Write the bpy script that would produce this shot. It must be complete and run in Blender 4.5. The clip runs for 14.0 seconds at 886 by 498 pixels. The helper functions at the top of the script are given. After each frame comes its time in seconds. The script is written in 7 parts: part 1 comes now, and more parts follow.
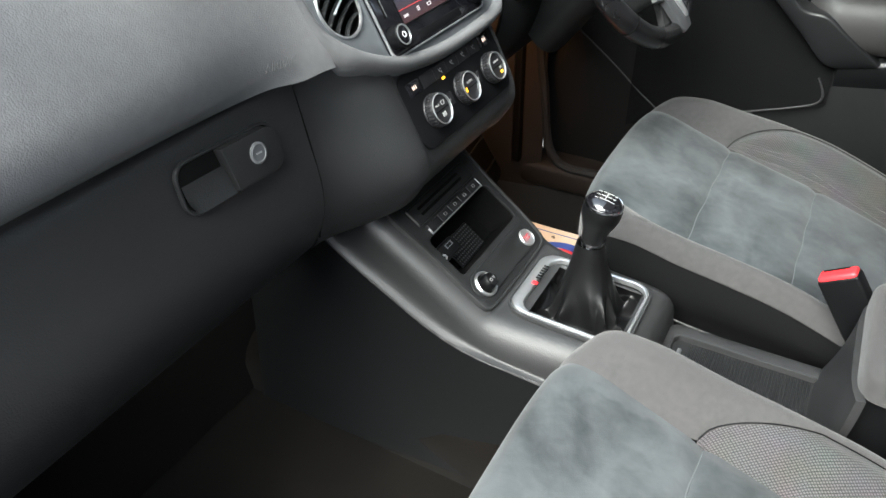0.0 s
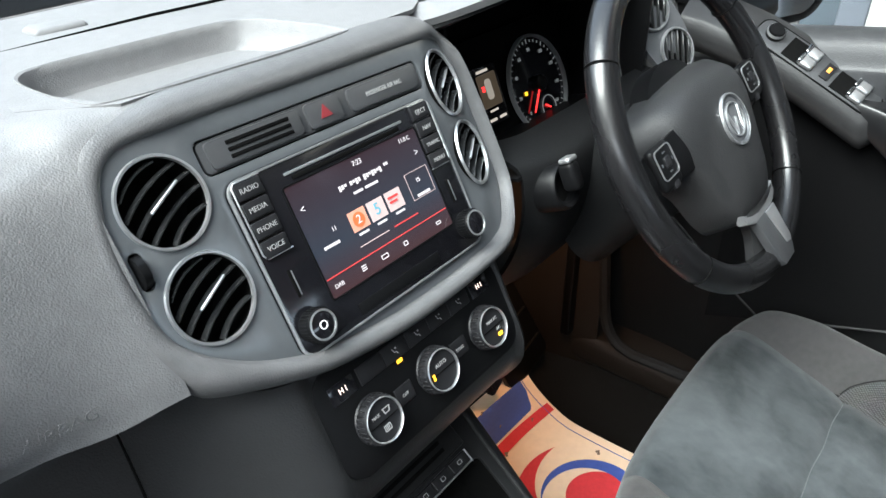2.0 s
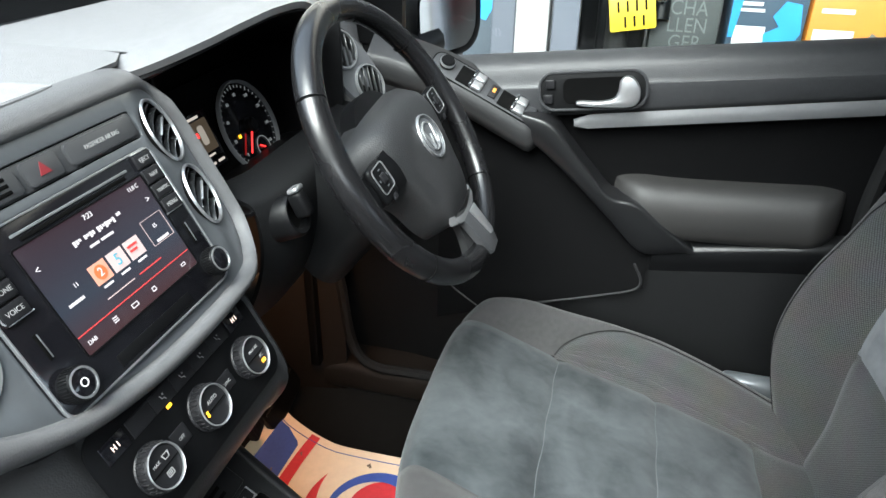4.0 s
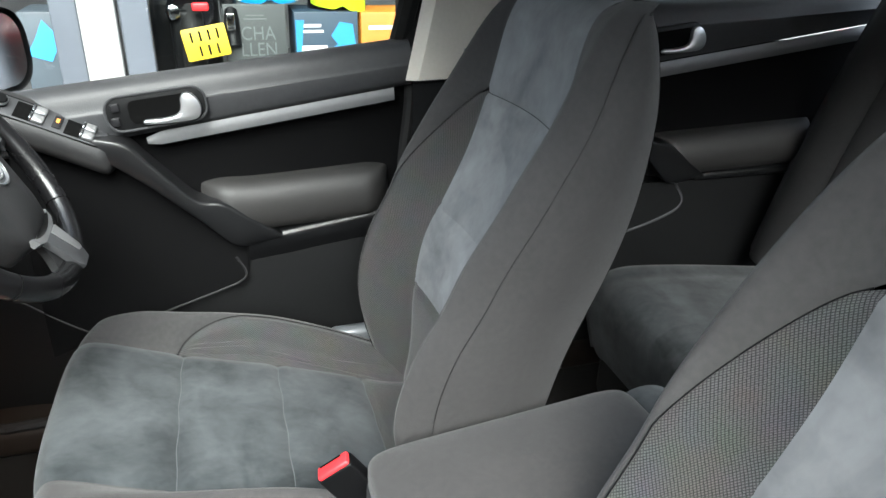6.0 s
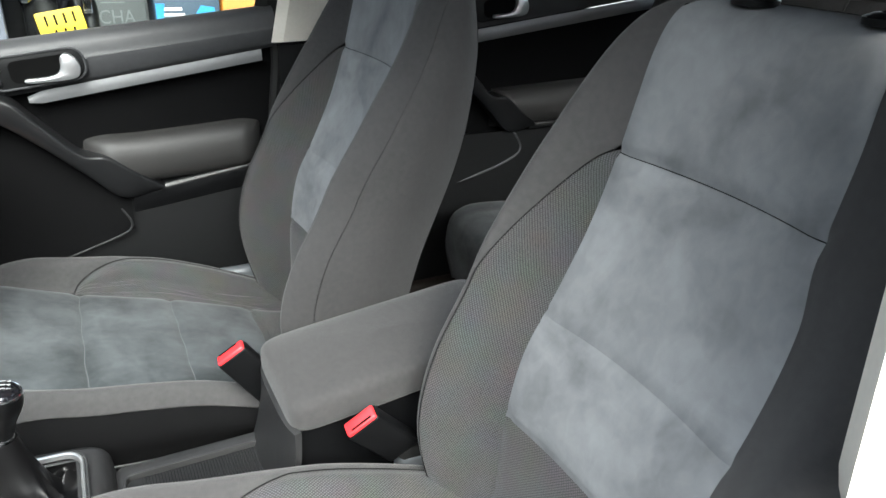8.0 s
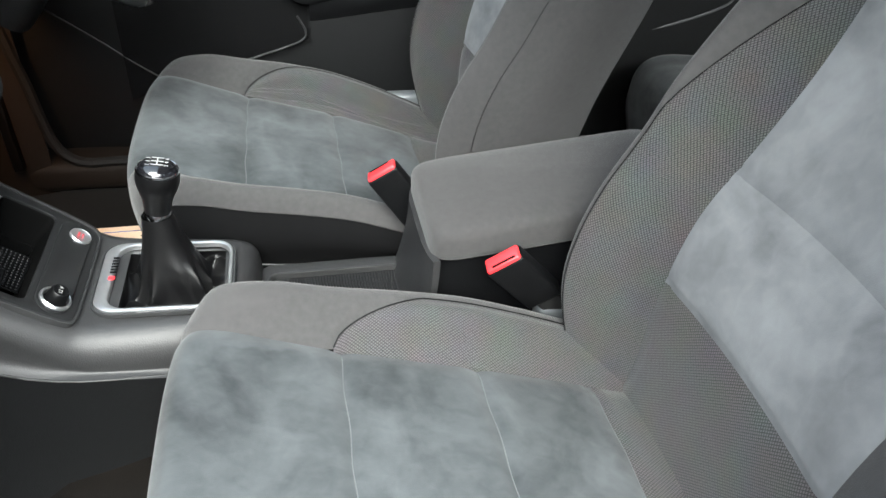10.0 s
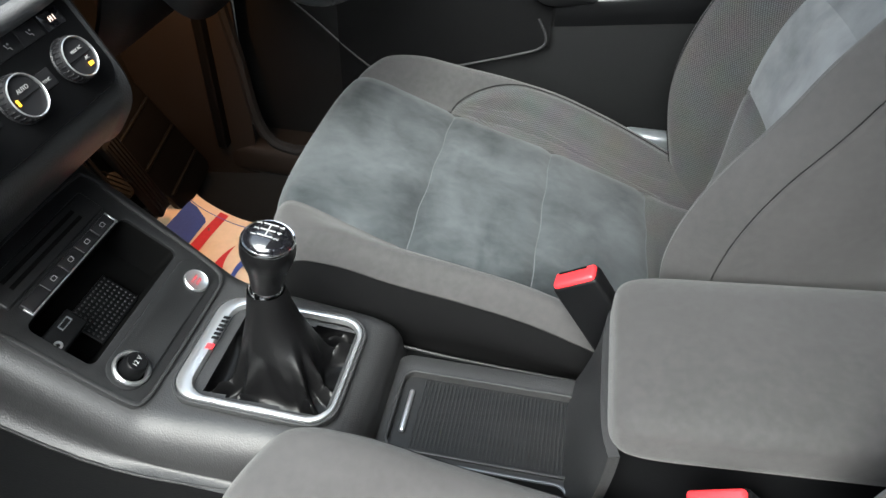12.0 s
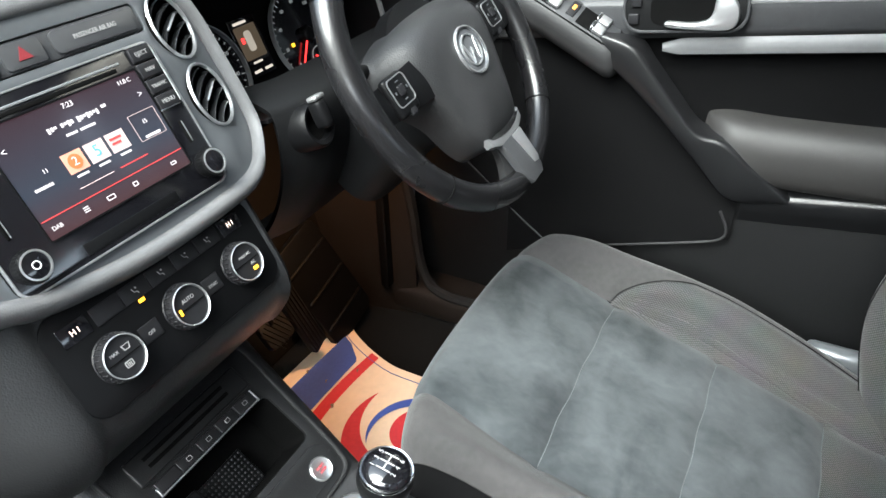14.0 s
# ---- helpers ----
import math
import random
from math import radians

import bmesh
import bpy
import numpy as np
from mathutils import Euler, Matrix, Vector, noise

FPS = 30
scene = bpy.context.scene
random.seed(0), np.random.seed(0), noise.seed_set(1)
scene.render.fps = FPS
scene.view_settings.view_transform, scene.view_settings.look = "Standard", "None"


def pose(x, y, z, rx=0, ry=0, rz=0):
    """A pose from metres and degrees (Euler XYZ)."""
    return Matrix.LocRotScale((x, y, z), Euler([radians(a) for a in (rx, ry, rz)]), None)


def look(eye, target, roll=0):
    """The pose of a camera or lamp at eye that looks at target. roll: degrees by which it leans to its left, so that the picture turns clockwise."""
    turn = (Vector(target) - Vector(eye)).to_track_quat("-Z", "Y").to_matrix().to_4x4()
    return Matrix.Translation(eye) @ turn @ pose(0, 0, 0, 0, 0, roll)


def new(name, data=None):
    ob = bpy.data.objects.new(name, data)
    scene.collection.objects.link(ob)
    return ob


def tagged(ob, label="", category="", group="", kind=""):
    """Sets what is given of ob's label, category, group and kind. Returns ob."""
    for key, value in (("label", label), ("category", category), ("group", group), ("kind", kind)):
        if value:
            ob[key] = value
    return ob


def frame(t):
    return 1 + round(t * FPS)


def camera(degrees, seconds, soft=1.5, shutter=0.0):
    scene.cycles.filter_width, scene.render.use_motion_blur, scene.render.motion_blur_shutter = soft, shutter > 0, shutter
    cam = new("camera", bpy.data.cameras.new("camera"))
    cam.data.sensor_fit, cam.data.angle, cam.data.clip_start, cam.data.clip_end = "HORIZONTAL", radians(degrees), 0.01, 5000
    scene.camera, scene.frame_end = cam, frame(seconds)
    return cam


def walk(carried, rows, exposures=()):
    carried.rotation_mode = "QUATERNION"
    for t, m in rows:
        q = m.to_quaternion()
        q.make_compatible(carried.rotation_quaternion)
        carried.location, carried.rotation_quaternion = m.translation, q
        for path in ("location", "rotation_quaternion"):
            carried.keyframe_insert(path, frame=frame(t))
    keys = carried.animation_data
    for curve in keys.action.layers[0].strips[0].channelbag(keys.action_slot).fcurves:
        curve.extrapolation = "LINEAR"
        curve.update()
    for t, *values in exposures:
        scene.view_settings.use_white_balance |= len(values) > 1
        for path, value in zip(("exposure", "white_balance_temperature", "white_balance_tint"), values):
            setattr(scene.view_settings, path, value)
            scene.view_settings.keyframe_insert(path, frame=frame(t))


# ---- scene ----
cam = camera(63.9, 14.0)
PATH = [
    (0, (-0.75, -0.393, 0.365), (0.645, 0.426, -0.812), -1.7),
    (0.5, (-0.638, -0.349, 0.379), (0.76, 0.52, -0.757), -1.8),
    (1, (-0.51, -0.299, 0.406), (0.858, 0.648, -0.704), -1.5),
    (1.5, (-0.416, -0.285, 0.413), (0.919, 0.734, -0.673), -1.1),
    (2, (-0.36, -0.296, 0.414), (0.959, 0.776, -0.64), -1.1),
    (2.2, (-0.352, -0.301, 0.413), (0.972, 0.78, -0.625), -1.1),
    (4.3, (-0.447, -0.309, 0.42), (1.31, -0.05, -0.501), 1.1),
    (4.5, (-0.466, -0.326, 0.418), (1.311, -0.169, -0.487), 1.1),
    (5, (-0.508, -0.348, 0.423), (1.281, -0.453, -0.465), 1.2),
    (5.5, (-0.549, -0.38, 0.437), (1.217, -0.699, -0.445), 1.2),
    (6, (-0.596, -0.388, 0.432), (1.131, -0.927, -0.42), 1.6),
    (6.5, (-0.666, -0.386, 0.434), (1.012, -1.09, -0.394), 1.9),
    (7, (-0.744, -0.368, 0.434), (0.889, -1.192, -0.375), 2.2),
    (7.5, (-0.797, -0.345, 0.424), (0.806, -1.221, -0.39), 2.5),
    (8, (-0.829, -0.324, 0.409), (0.766, -1.177, -0.445), 2.6),
    (8.5, (-0.853, -0.304, 0.386), (0.734, -1.083, -0.549), 3.0),
    (8.7, (-0.862, -0.301, 0.377), (0.722, -1.04, -0.595), 3.1),
    (10.8, (-0.659, -0.387, 0.32), (0.866, -0.502, -0.969), 3.7),
    (11, (-0.624, -0.39, 0.327), (0.901, -0.428, -0.966), 3.2),
    (11.5, (-0.535, -0.409, 0.315), (0.981, -0.267, -0.982), 1.9),
    (12, (-0.449, -0.432, 0.292), (1.046, -0.159, -1.008), 1.3),
    (12.5, (-0.397, -0.442, 0.283), (1.084, -0.031, -0.996), 0.2),
    (13, (-0.371, -0.429, 0.304), (1.102, 0.13, -0.929), -1.1),
    (13.5, (-0.36, -0.429, 0.341), (1.119, 0.244, -0.826), -1.4),
    (14, (-0.34, -0.425, 0.384), (1.146, 0.338, -0.715), -0.9),
]
walk(cam, [(t, look(eye, target, roll)) for t, eye, target, roll in PATH], exposures=[(0.0, 3.25, 6350, 3), (1.0, 3.22, 6250, 3), (2.0, 2.98, 6100, 2.5), (4.5, 3.05, 6100, 2), (6.5, 3.15, 6300, 3.5), (8.5, 3.12, 6300, 3.5), (11.0, 3.1, 6250, 3), (12.5, 3.3, 6300, 3.5), (14.0, 3.4, 6200, 3)])

# ---- world, sun, lamps ----
world = bpy.data.worlds.new("overcast")
scene.world = world
world.use_nodes = True
wn = world.node_tree
sky = wn.nodes.new("ShaderNodeTexSky")
sky.sky_type = "NISHITA"
sky.sun_disc = False
sky.sun_elevation = radians(50)
sky.sun_rotation = radians(-83)
sky.dust_density = 4.0
sky.ozone_density = 0.6
pale = wn.nodes.new("ShaderNodeHueSaturation")
pale.inputs["Saturation"].default_value = 0.5
wn.links.new(sky.outputs[0], pale.inputs["Color"])
wn.links.new(pale.outputs[0], wn.nodes["Background"].inputs["Color"])
wn.nodes["Background"].inputs["Strength"].default_value = 0.16

sun_data = bpy.data.lights.new("sun", "SUN")
sun_data.energy, sun_data.angle, sun_data.color = 2.0, radians(55), (1.0, 0.99, 0.97)
sun = new("sun", sun_data)
sun.matrix_world = look((-5.8, 0.7, 6.8), (0, 0, 0))

# the footwell lamp under the driver's side of the dashboard
foot_data = bpy.data.lights.new("footwell_lamp", "AREA")
foot_data.energy, foot_data.size, foot_data.color = 0.5, 0.05, (1.0, 0.48, 0.2)
foot = new("footwell_lamp", foot_data)
foot.matrix_world = look((0.45, 0.16, -0.10), (0.47, 0.24, -0.55))

# ---- building tools ----
PLACE = {}


def root(name, at, label, category, group="", kind=""):
    ob = new(name)
    ob.empty_display_size = 0.05
    ob.location = at
    PLACE[ob] = Matrix.Translation(at)
    return tagged(ob, label, category, group, kind)


def part(name, bm, material, parent=None, label="", sharp=38):
    """Link a bmesh, given in world metres, as one mesh under a thing or a part."""
    m = PLACE[parent] if parent else Matrix()
    if parent:
        bm.transform(m.inverted())
    bmesh.ops.recalc_face_normals(bm, faces=bm.faces)
    me = bpy.data.meshes.new(name)
    bm.to_mesh(me)
    bm.free()
    me.materials.append(material)
    me.polygons.foreach_set("use_smooth", [True] * len(me.polygons))
    me.set_sharp_from_angle(angle=radians(sharp))
    ob = new(name, me)
    ob.parent = parent
    PLACE[ob] = m
    return tagged(ob, label)


def solo(name, bm, material, label, category, group="", kind=""):
    """A thing of one mesh."""
    return tagged(part(name, bm, material), label, category, group, kind)


def axes(origin, ex, ey):
    ex, ey = Vector(ex).normalized(), Vector(ey)
    ez = ex.cross(ey).normalized()
    ey = ez.cross(ex)
    m = Matrix((ex, ey, ez)).transposed().to_4x4()
    m.translation = origin
    return m


def sheet(fn, nu, nv, wrap=False):
    """A surface fn(u, v) -> point over 0..1."""
    bm = bmesh.new()
    rows = [[bm.verts.new(fn(i / nu, j / nv)) for i in range(nu if wrap else nu + 1)] for j in range(nv + 1)]
    n = len(rows[0])
    # cloth coordinates in metres: along each row, and along the middle column
    mid, down = n // 2, [0.0]
    for a, b in zip(rows, rows[1:]):
        down.append(down[-1] + (b[mid].co - a[mid].co).length)
    across = []
    for row in rows:
        run = [0.0]
        for a, b in zip(row, row[1:] + row[:1]):
            run.append(run[-1] + (b.co - a.co).length)
        across.append([q - run[mid] for q in run])
    uv = bm.loops.layers.uv.new("cloth")
    for j, (a, b) in enumerate(zip(rows, rows[1:])):
        for i in range(n if wrap else n - 1):
            k = (i + 1) % n
            try:
                f = bm.faces.new((a[i], a[k], b[k], b[i]))
            except ValueError:
                continue
            for loop, at in zip(f.loops, ((across[j][i], down[j]), (across[j][i + 1], down[j]), (across[j + 1][i + 1], down[j + 1]), (across[j + 1][i], down[j + 1]))):
                loop[uv].uv = at
    bmesh.ops.remove_doubles(bm, verts=bm.verts, dist=1e-5)
    return bm


def join(*bms):
    out = bmesh.new()
    for bm in bms:
        me = bpy.data.meshes.new("t")
        bm.to_mesh(me)
        bm.free()
        out.from_mesh(me)
        bpy.data.meshes.remove(me)
    return out


def thick(bm, depth):
    """Give an open sheet a thickness along its normals."""
    bmesh.ops.recalc_face_normals(bm, faces=bm.faces)
    bmesh.ops.solidify(bm, geom=bm.faces[:], thickness=depth)
    return bm


def block(size, at=(0, 0, 0), bevel=0.004, m=None, seg=3):
    bm = bmesh.new()
    bmesh.ops.create_cube(bm, size=1)
    bmesh.ops.scale(bm, vec=size, verts=bm.verts)
    if bevel:
        bmesh.ops.bevel(bm, geom=bm.edges[:], offset=min(bevel, min(size) * 0.49), segments=seg, affect="EDGES", profile=0.5)
    bmesh.ops.translate(bm, vec=at, verts=bm.verts)
    if m:
        bm.transform(m)
    return bm


def rrect(w, h, r, cx=0.0, cy=0.0, n=6):
    out = []
    for qx, qy, a0 in ((1, 1, 0), (-1, 1, 90), (-1, -1, 180), (1, -1, 270)):
        for k in range(n + 1):
            a = radians(a0 + 90 * k / n)
            out.append((cx + qx * (w / 2 - r) + r * math.cos(a), cy + qy * (h / 2 - r) + r * math.sin(a)))
    return out


def disc(r, cx=0.0, cy=0.0, n=40):
    return [(cx + r * math.cos(2 * math.pi * k / n), cy + r * math.sin(2 * math.pi * k / n)) for k in range(n)]


def plate(outer, depth, m, holes=(), bevel=0.0, z=0.0):
    """A plate with its front at z in the frame m, going back by depth, with holes through it."""
    bm = bmesh.new()
    edges = []
    for loop in (outer, *holes):
        vs = [bm.verts.new((x, y, z)) for x, y in loop]
        edges += [bm.edges.new((a, b)) for a, b in zip(vs, vs[1:] + vs[:1])]
    if holes:
        bmesh.ops.triangle_fill(bm, use_beauty=True, use_dissolve=False, edges=edges, normal=(0, 0, 1))
    else:
        bm.faces.new(bm.verts[:])
    rim = edges
    top = bm.faces[:]
    got = bmesh.ops.extrude_face_region(bm, geom=top)
    moved = [g for g in got["geom"] if isinstance(g, bmesh.types.BMVert)]
    bmesh.ops.translate(bm, vec=(0, 0, -depth), verts=moved)
    if bevel:
        front = [e for e in bm.edges if all(abs(v.co.z - z) < 1e-7 for v in e.verts) and len({round(f.normal.z, 2) for f in e.link_faces}) > 1 or False]
        bm.normal_update()
        front = [e for e in bm.edges if all(abs(v.co.z - z) < 1e-7 for v in e.verts) and len(e.link_faces) == 2 and abs(abs(e.link_faces[0].normal.z) - abs(e.link_faces[1].normal.z)) > 0.5]
        bmesh.ops.bevel(bm, geom=front, offset=bevel, segments=2, affect="EDGES", profile=0.5)
    bm.transform(m)
    return bm


def tube(points, r, n=10, closed=False, flat=1.0):
    """A round bar along points; r is a number or a list."""
    pts = [Vector(p) for p in points]
    count = len(pts)
    rs = r if isinstance(r, (list, tuple)) else [r] * count
    bm = bmesh.new()
    rings, side = [], None
    for i, p in enumerate(pts):
        a = pts[(i - 1) % count] if closed or i else p
        b = pts[(i + 1) % count] if closed or i < count - 1 else p
        d = (b - a).normalized()
        if side is None:
            side = d.orthogonal().normalized()
        side = (side - d * side.dot(d)).normalized()
        up = d.cross(side)
        rings.append([bm.verts.new(p + rs[i] * (math.cos(t) * side + flat * math.sin(t) * up)) for t in (2 * math.pi * k / n for k in range(n))])
    if closed:
        rings.append(rings[0])
    for a, b in zip(rings, rings[1:]):
        for k in range(n):
            bm.faces.new((a[k], a[(k + 1) % n], b[(k + 1) % n], b[k]))
    if not closed:
        bm.faces.new(rings[0][::-1])
        bm.faces.new(rings[-1])
    return bm


def lathe(profile, m, n=40):
    """Turn (radius, height) pairs round the z axis of m."""
    bm = bmesh.new()
    rows = [[bm.verts.new((r * math.cos(2 * math.pi * k / n), r * math.sin(2 * math.pi * k / n), h)) for k in range(n)] for r, h in profile]
    for a, b in zip(rows, rows[1:]):
        for k in range(n):
            bm.faces.new((a[k], a[(k + 1) % n], b[(k + 1) % n], b[k]))
    bmesh.ops.remove_doubles(bm, verts=bm.verts, dist=1e-6)
    bm.transform(m)
    return bm


def spline(points, n=8):
    """Points on a smooth curve through the given ones."""
    pts = [Vector(p) for p in points]
    pts = [2 * pts[0] - pts[1]] + pts + [2 * pts[-1] - pts[-2]]
    out = []
    for a, b, c, d in zip(pts, pts[1:], pts[2:], pts[3:]):
        for k in range(n):
            t = k / n
            out.append(0.5 * (2 * b + (c - a) * t + (2 * a - 5 * b + 4 * c - d) * t * t + (3 * b - a - 3 * c + d) * t ** 3))
    out.append(pts[-2])
    return out


def along(table, x):
    """Smooth value at x from a table of (x, value)."""
    xs = [p[0] for p in table]
    if x <= xs[0]:
        return table[0][1]
    if x >= xs[-1]:
        return table[-1][1]
    i = max(k for k in range(len(xs)) if xs[k] <= x)
    i = min(i, len(xs) - 2)
    (x0, y0), (x1, y1) = table[i], table[i + 1]
    s0 = (y1 - table[i - 1][1]) / (x1 - xs[i - 1]) if i else (y1 - y0) / (x1 - x0)
    s1 = (table[i + 2][1] - y0) / (xs[i + 2] - x0) if i + 2 < len(xs) else (y1 - y0) / (x1 - x0)
    h, t = x1 - x0, (x - x0) / (x1 - x0)
    return (2 * t ** 3 - 3 * t * t + 1) * y0 + (t ** 3 - 2 * t * t + t) * h * s0 + (3 * t * t - 2 * t ** 3) * y1 + (t ** 3 - t * t) * h * s1


def step01(a, b, x):
    t = min(1.0, max(0.0, (x - a) / (b - a)))
    return t * t * (3 - 2 * t)


def letters(body, size, m, depth=0.0002, width=1.0):
    """Built-in font letters, centred on the origin of m, as a mesh."""
    cu = bpy.data.curves.new("letters", "FONT")
    cu.body, cu.size, cu.align_x, cu.align_y, cu.extrude = body, size, "CENTER", "CENTER", depth
    ob = bpy.data.objects.new("letters", cu)
    scene.collection.objects.link(ob)
    me = bpy.data.meshes.new_from_object(ob.evaluated_get(bpy.context.evaluated_depsgraph_get()))
    bm = bmesh.new()
    bm.from_mesh(me)
    bpy.data.objects.remove(ob)
    bpy.data.meshes.remove(me)
    bmesh.ops.scale(bm, vec=(width, 1, 1), verts=bm.verts)
    bm.transform(m)
    return bm


def strips(rects, m, z=0.0006):
    """Plain bars: (cx, cy, w, h) in the plane of m."""
    return join(*[block((w, h, 0.0006), (cx, cy, z), 0, m) for cx, cy, w, h in rects])


def shift(m, x=0.0, y=0.0, z=0.0):
    return m @ Matrix.Translation((x, y, z))

# ---- materials ----
def material(name, color, rough=0.5, metal=0.0, vary=0.15, grain=0.0, scale=40.0, bump=0.0, bump_scale=600.0, spec=0.5, sheen=0.0, patch=None, coat=0.0, stretch=(1, 1, 1)):
    """A surface with two sizes of colour variation, fine relief and uneven gloss."""
    mat = bpy.data.materials.new(name)
    mat.use_nodes = True
    nt = mat.node_tree
    n, l = nt.nodes, nt.links
    b = n["Principled BSDF"]
    co = n.new("ShaderNodeTexCoord")
    mp = n.new("ShaderNodeMapping")
    mp.inputs["Scale"].default_value = stretch
    l.new(co.outputs["Object"], mp.inputs["Vector"])
    big = n.new("ShaderNodeTexNoise")
    big.inputs["Scale"].default_value, big.inputs["Detail"].default_value = scale * 0.12, 5
    small = n.new("ShaderNodeTexNoise")
    small.inputs["Scale"].default_value, small.inputs["Detail"].default_value = scale * 4, 3
    l.new(mp.outputs[0], big.inputs["Vector"])
    l.new(mp.outputs[0], small.inputs["Vector"])
    mix = n.new("ShaderNodeMix")
    mix.data_type = "FLOAT"
    mix.inputs[0].default_value = 0.4
    l.new(big.outputs["Fac"], mix.inputs[2])
    l.new(small.outputs["Fac"], mix.inputs[3])
    ramp = n.new("ShaderNodeValToRGB")
    lo = [c * (1 - vary) for c in color]
    hi = [c * (1 + vary) for c in color]
    ramp.color_ramp.elements[0].position, ramp.color_ramp.elements[1].position = 0.35, 0.65
    ramp.color_ramp.elements[0].color, ramp.color_ramp.elements[1].color = (*lo, 1), (*hi, 1)
    l.new(mix.outputs[0], ramp.inputs["Fac"])
    l.new(ramp.outputs["Color"], b.inputs["Base Color"])
    b.inputs["Metallic"].default_value = metal
    b.inputs["Specular IOR Level"].default_value = spec
    b.inputs["Coat Weight"].default_value = coat
    b.inputs["Coat Roughness"].default_value = 0.08
    if sheen:
        b.inputs["Sheen Weight"].default_value = sheen
        b.inputs["Sheen Roughness"].default_value = 0.5
    rr = n.new("ShaderNodeMapRange")
    rr.inputs["To Min"].default_value, rr.inputs["To Max"].default_value = max(0.02, rough - 0.07), min(1, rough + 0.07)
    l.new(big.outputs["Fac"], rr.inputs["Value"])
    l.new(rr.outputs[0], b.inputs["Roughness"])
    if bump:
        vo = n.new("ShaderNodeTexNoise")
        vo.inputs["Scale"].default_value, vo.inputs["Detail"].default_value = bump_scale, 2
        l.new(co.outputs["Object"], vo.inputs["Vector"])
        bp = n.new("ShaderNodeBump")
        bp.inputs["Strength"].default_value, bp.inputs["Distance"].default_value = bump, 0.0006
        l.new(vo.outputs["Fac"], bp.inputs["Height"])
        l.new(bp.outputs[0], b.inputs["Normal"])
    return mat


def suede_material(name, dark, light, seed):
    """Brushed suede: the nap lies in broad strokes with crisp edges, over soft patches and short creases."""
    mat = material(name, light, 0.95, vary=0.05, scale=30, bump=0.25, bump_scale=900, spec=0.06, sheen=0.08)
    nt = mat.node_tree
    n, l = nt.nodes, nt.links
    b = n["Principled BSDF"]
    co = n.new("ShaderNodeTexCoord")

    def mapped(turn, size, move):
        mp = n.new("ShaderNodeMapping")
        mp.inputs["Location"].default_value = (seed + move, seed * 0.7 + move, seed * 1.3)
        mp.inputs["Rotation"].default_value = turn
        mp.inputs["Scale"].default_value = size
        l.new(co.outputs["Object"], mp.inputs["Vector"])
        return mp.outputs[0]

    def mixed(x, y, by):
        mx = n.new("ShaderNodeMix")
        mx.data_type = "FLOAT"
        mx.inputs[0].default_value = by
        l.new(x, mx.inputs[2])
        l.new(y, mx.inputs[3])
        return mx.outputs[0]

    def cloud(vector, size, detail, twist=0.0):
        t = n.new("ShaderNodeTexNoise")
        t.inputs["Scale"].default_value, t.inputs["Detail"].default_value, t.inputs["Distortion"].default_value = size, detail, twist
        l.new(vector, t.inputs["Vector"])
        return t.outputs["Fac"]

    soft = cloud(mapped((0.3, 0.2, 0.7), (1.0, 1.3, 1.2), 0.0), 9.0, 6.0, 0.6)
    # hand-sized patches where the nap was stroked one way or the other, with ragged edges
    warp = n.new("ShaderNodeTexNoise")
    warp.inputs["Scale"].default_value, warp.inputs["Detail"].default_value = 11.0, 4.0
    l.new(co.outputs["Object"], warp.inputs["Vector"])
    bend_by = n.new("ShaderNodeMix")
    bend_by.data_type, bend_by.blend_type = "RGBA", "LINEAR_LIGHT"
    bend_by.inputs[0].default_value = 0.045
    l.new(mapped((0.1, 0.2, 0.6), (1.0, 0.55, 0.8), 0.4), bend_by.inputs[6])
    l.new(warp.outputs["Color"], bend_by.inputs[7])
    cells = n.new("ShaderNodeTexVoronoi")
    cells.feature = "SMOOTH_F1"
    cells.inputs["Smoothness"].default_value = 0.25
    cells.inputs["Scale"].default_value = 15.0
    l.new(bend_by.outputs[2], cells.inputs["Vector"])
    tone = n.new("ShaderNodeSeparateColor")
    l.new(cells.outputs["Color"], tone.inputs[0])
    fine = cloud(mapped((0.0, 0.2, 0.4), (1.6, 1.0, 1.2), 1.1), 42.0, 6.0, 0.5)
    total = mixed(mixed(soft, tone.outputs[0], 0.13), fine, 0.20)
    ramp = n.new("ShaderNodeValToRGB")
    ramp.color_ramp.elements[0].position, ramp.color_ramp.elements[1].position = 0.30, 0.73
    ramp.color_ramp.elements[0].color, ramp.color_ramp.elements[1].color = (*dark, 1), (*light, 1)
    l.new(total, ramp.inputs["Fac"])
    l.new(ramp.outputs["Color"], b.inputs["Base Color"])
    return mat


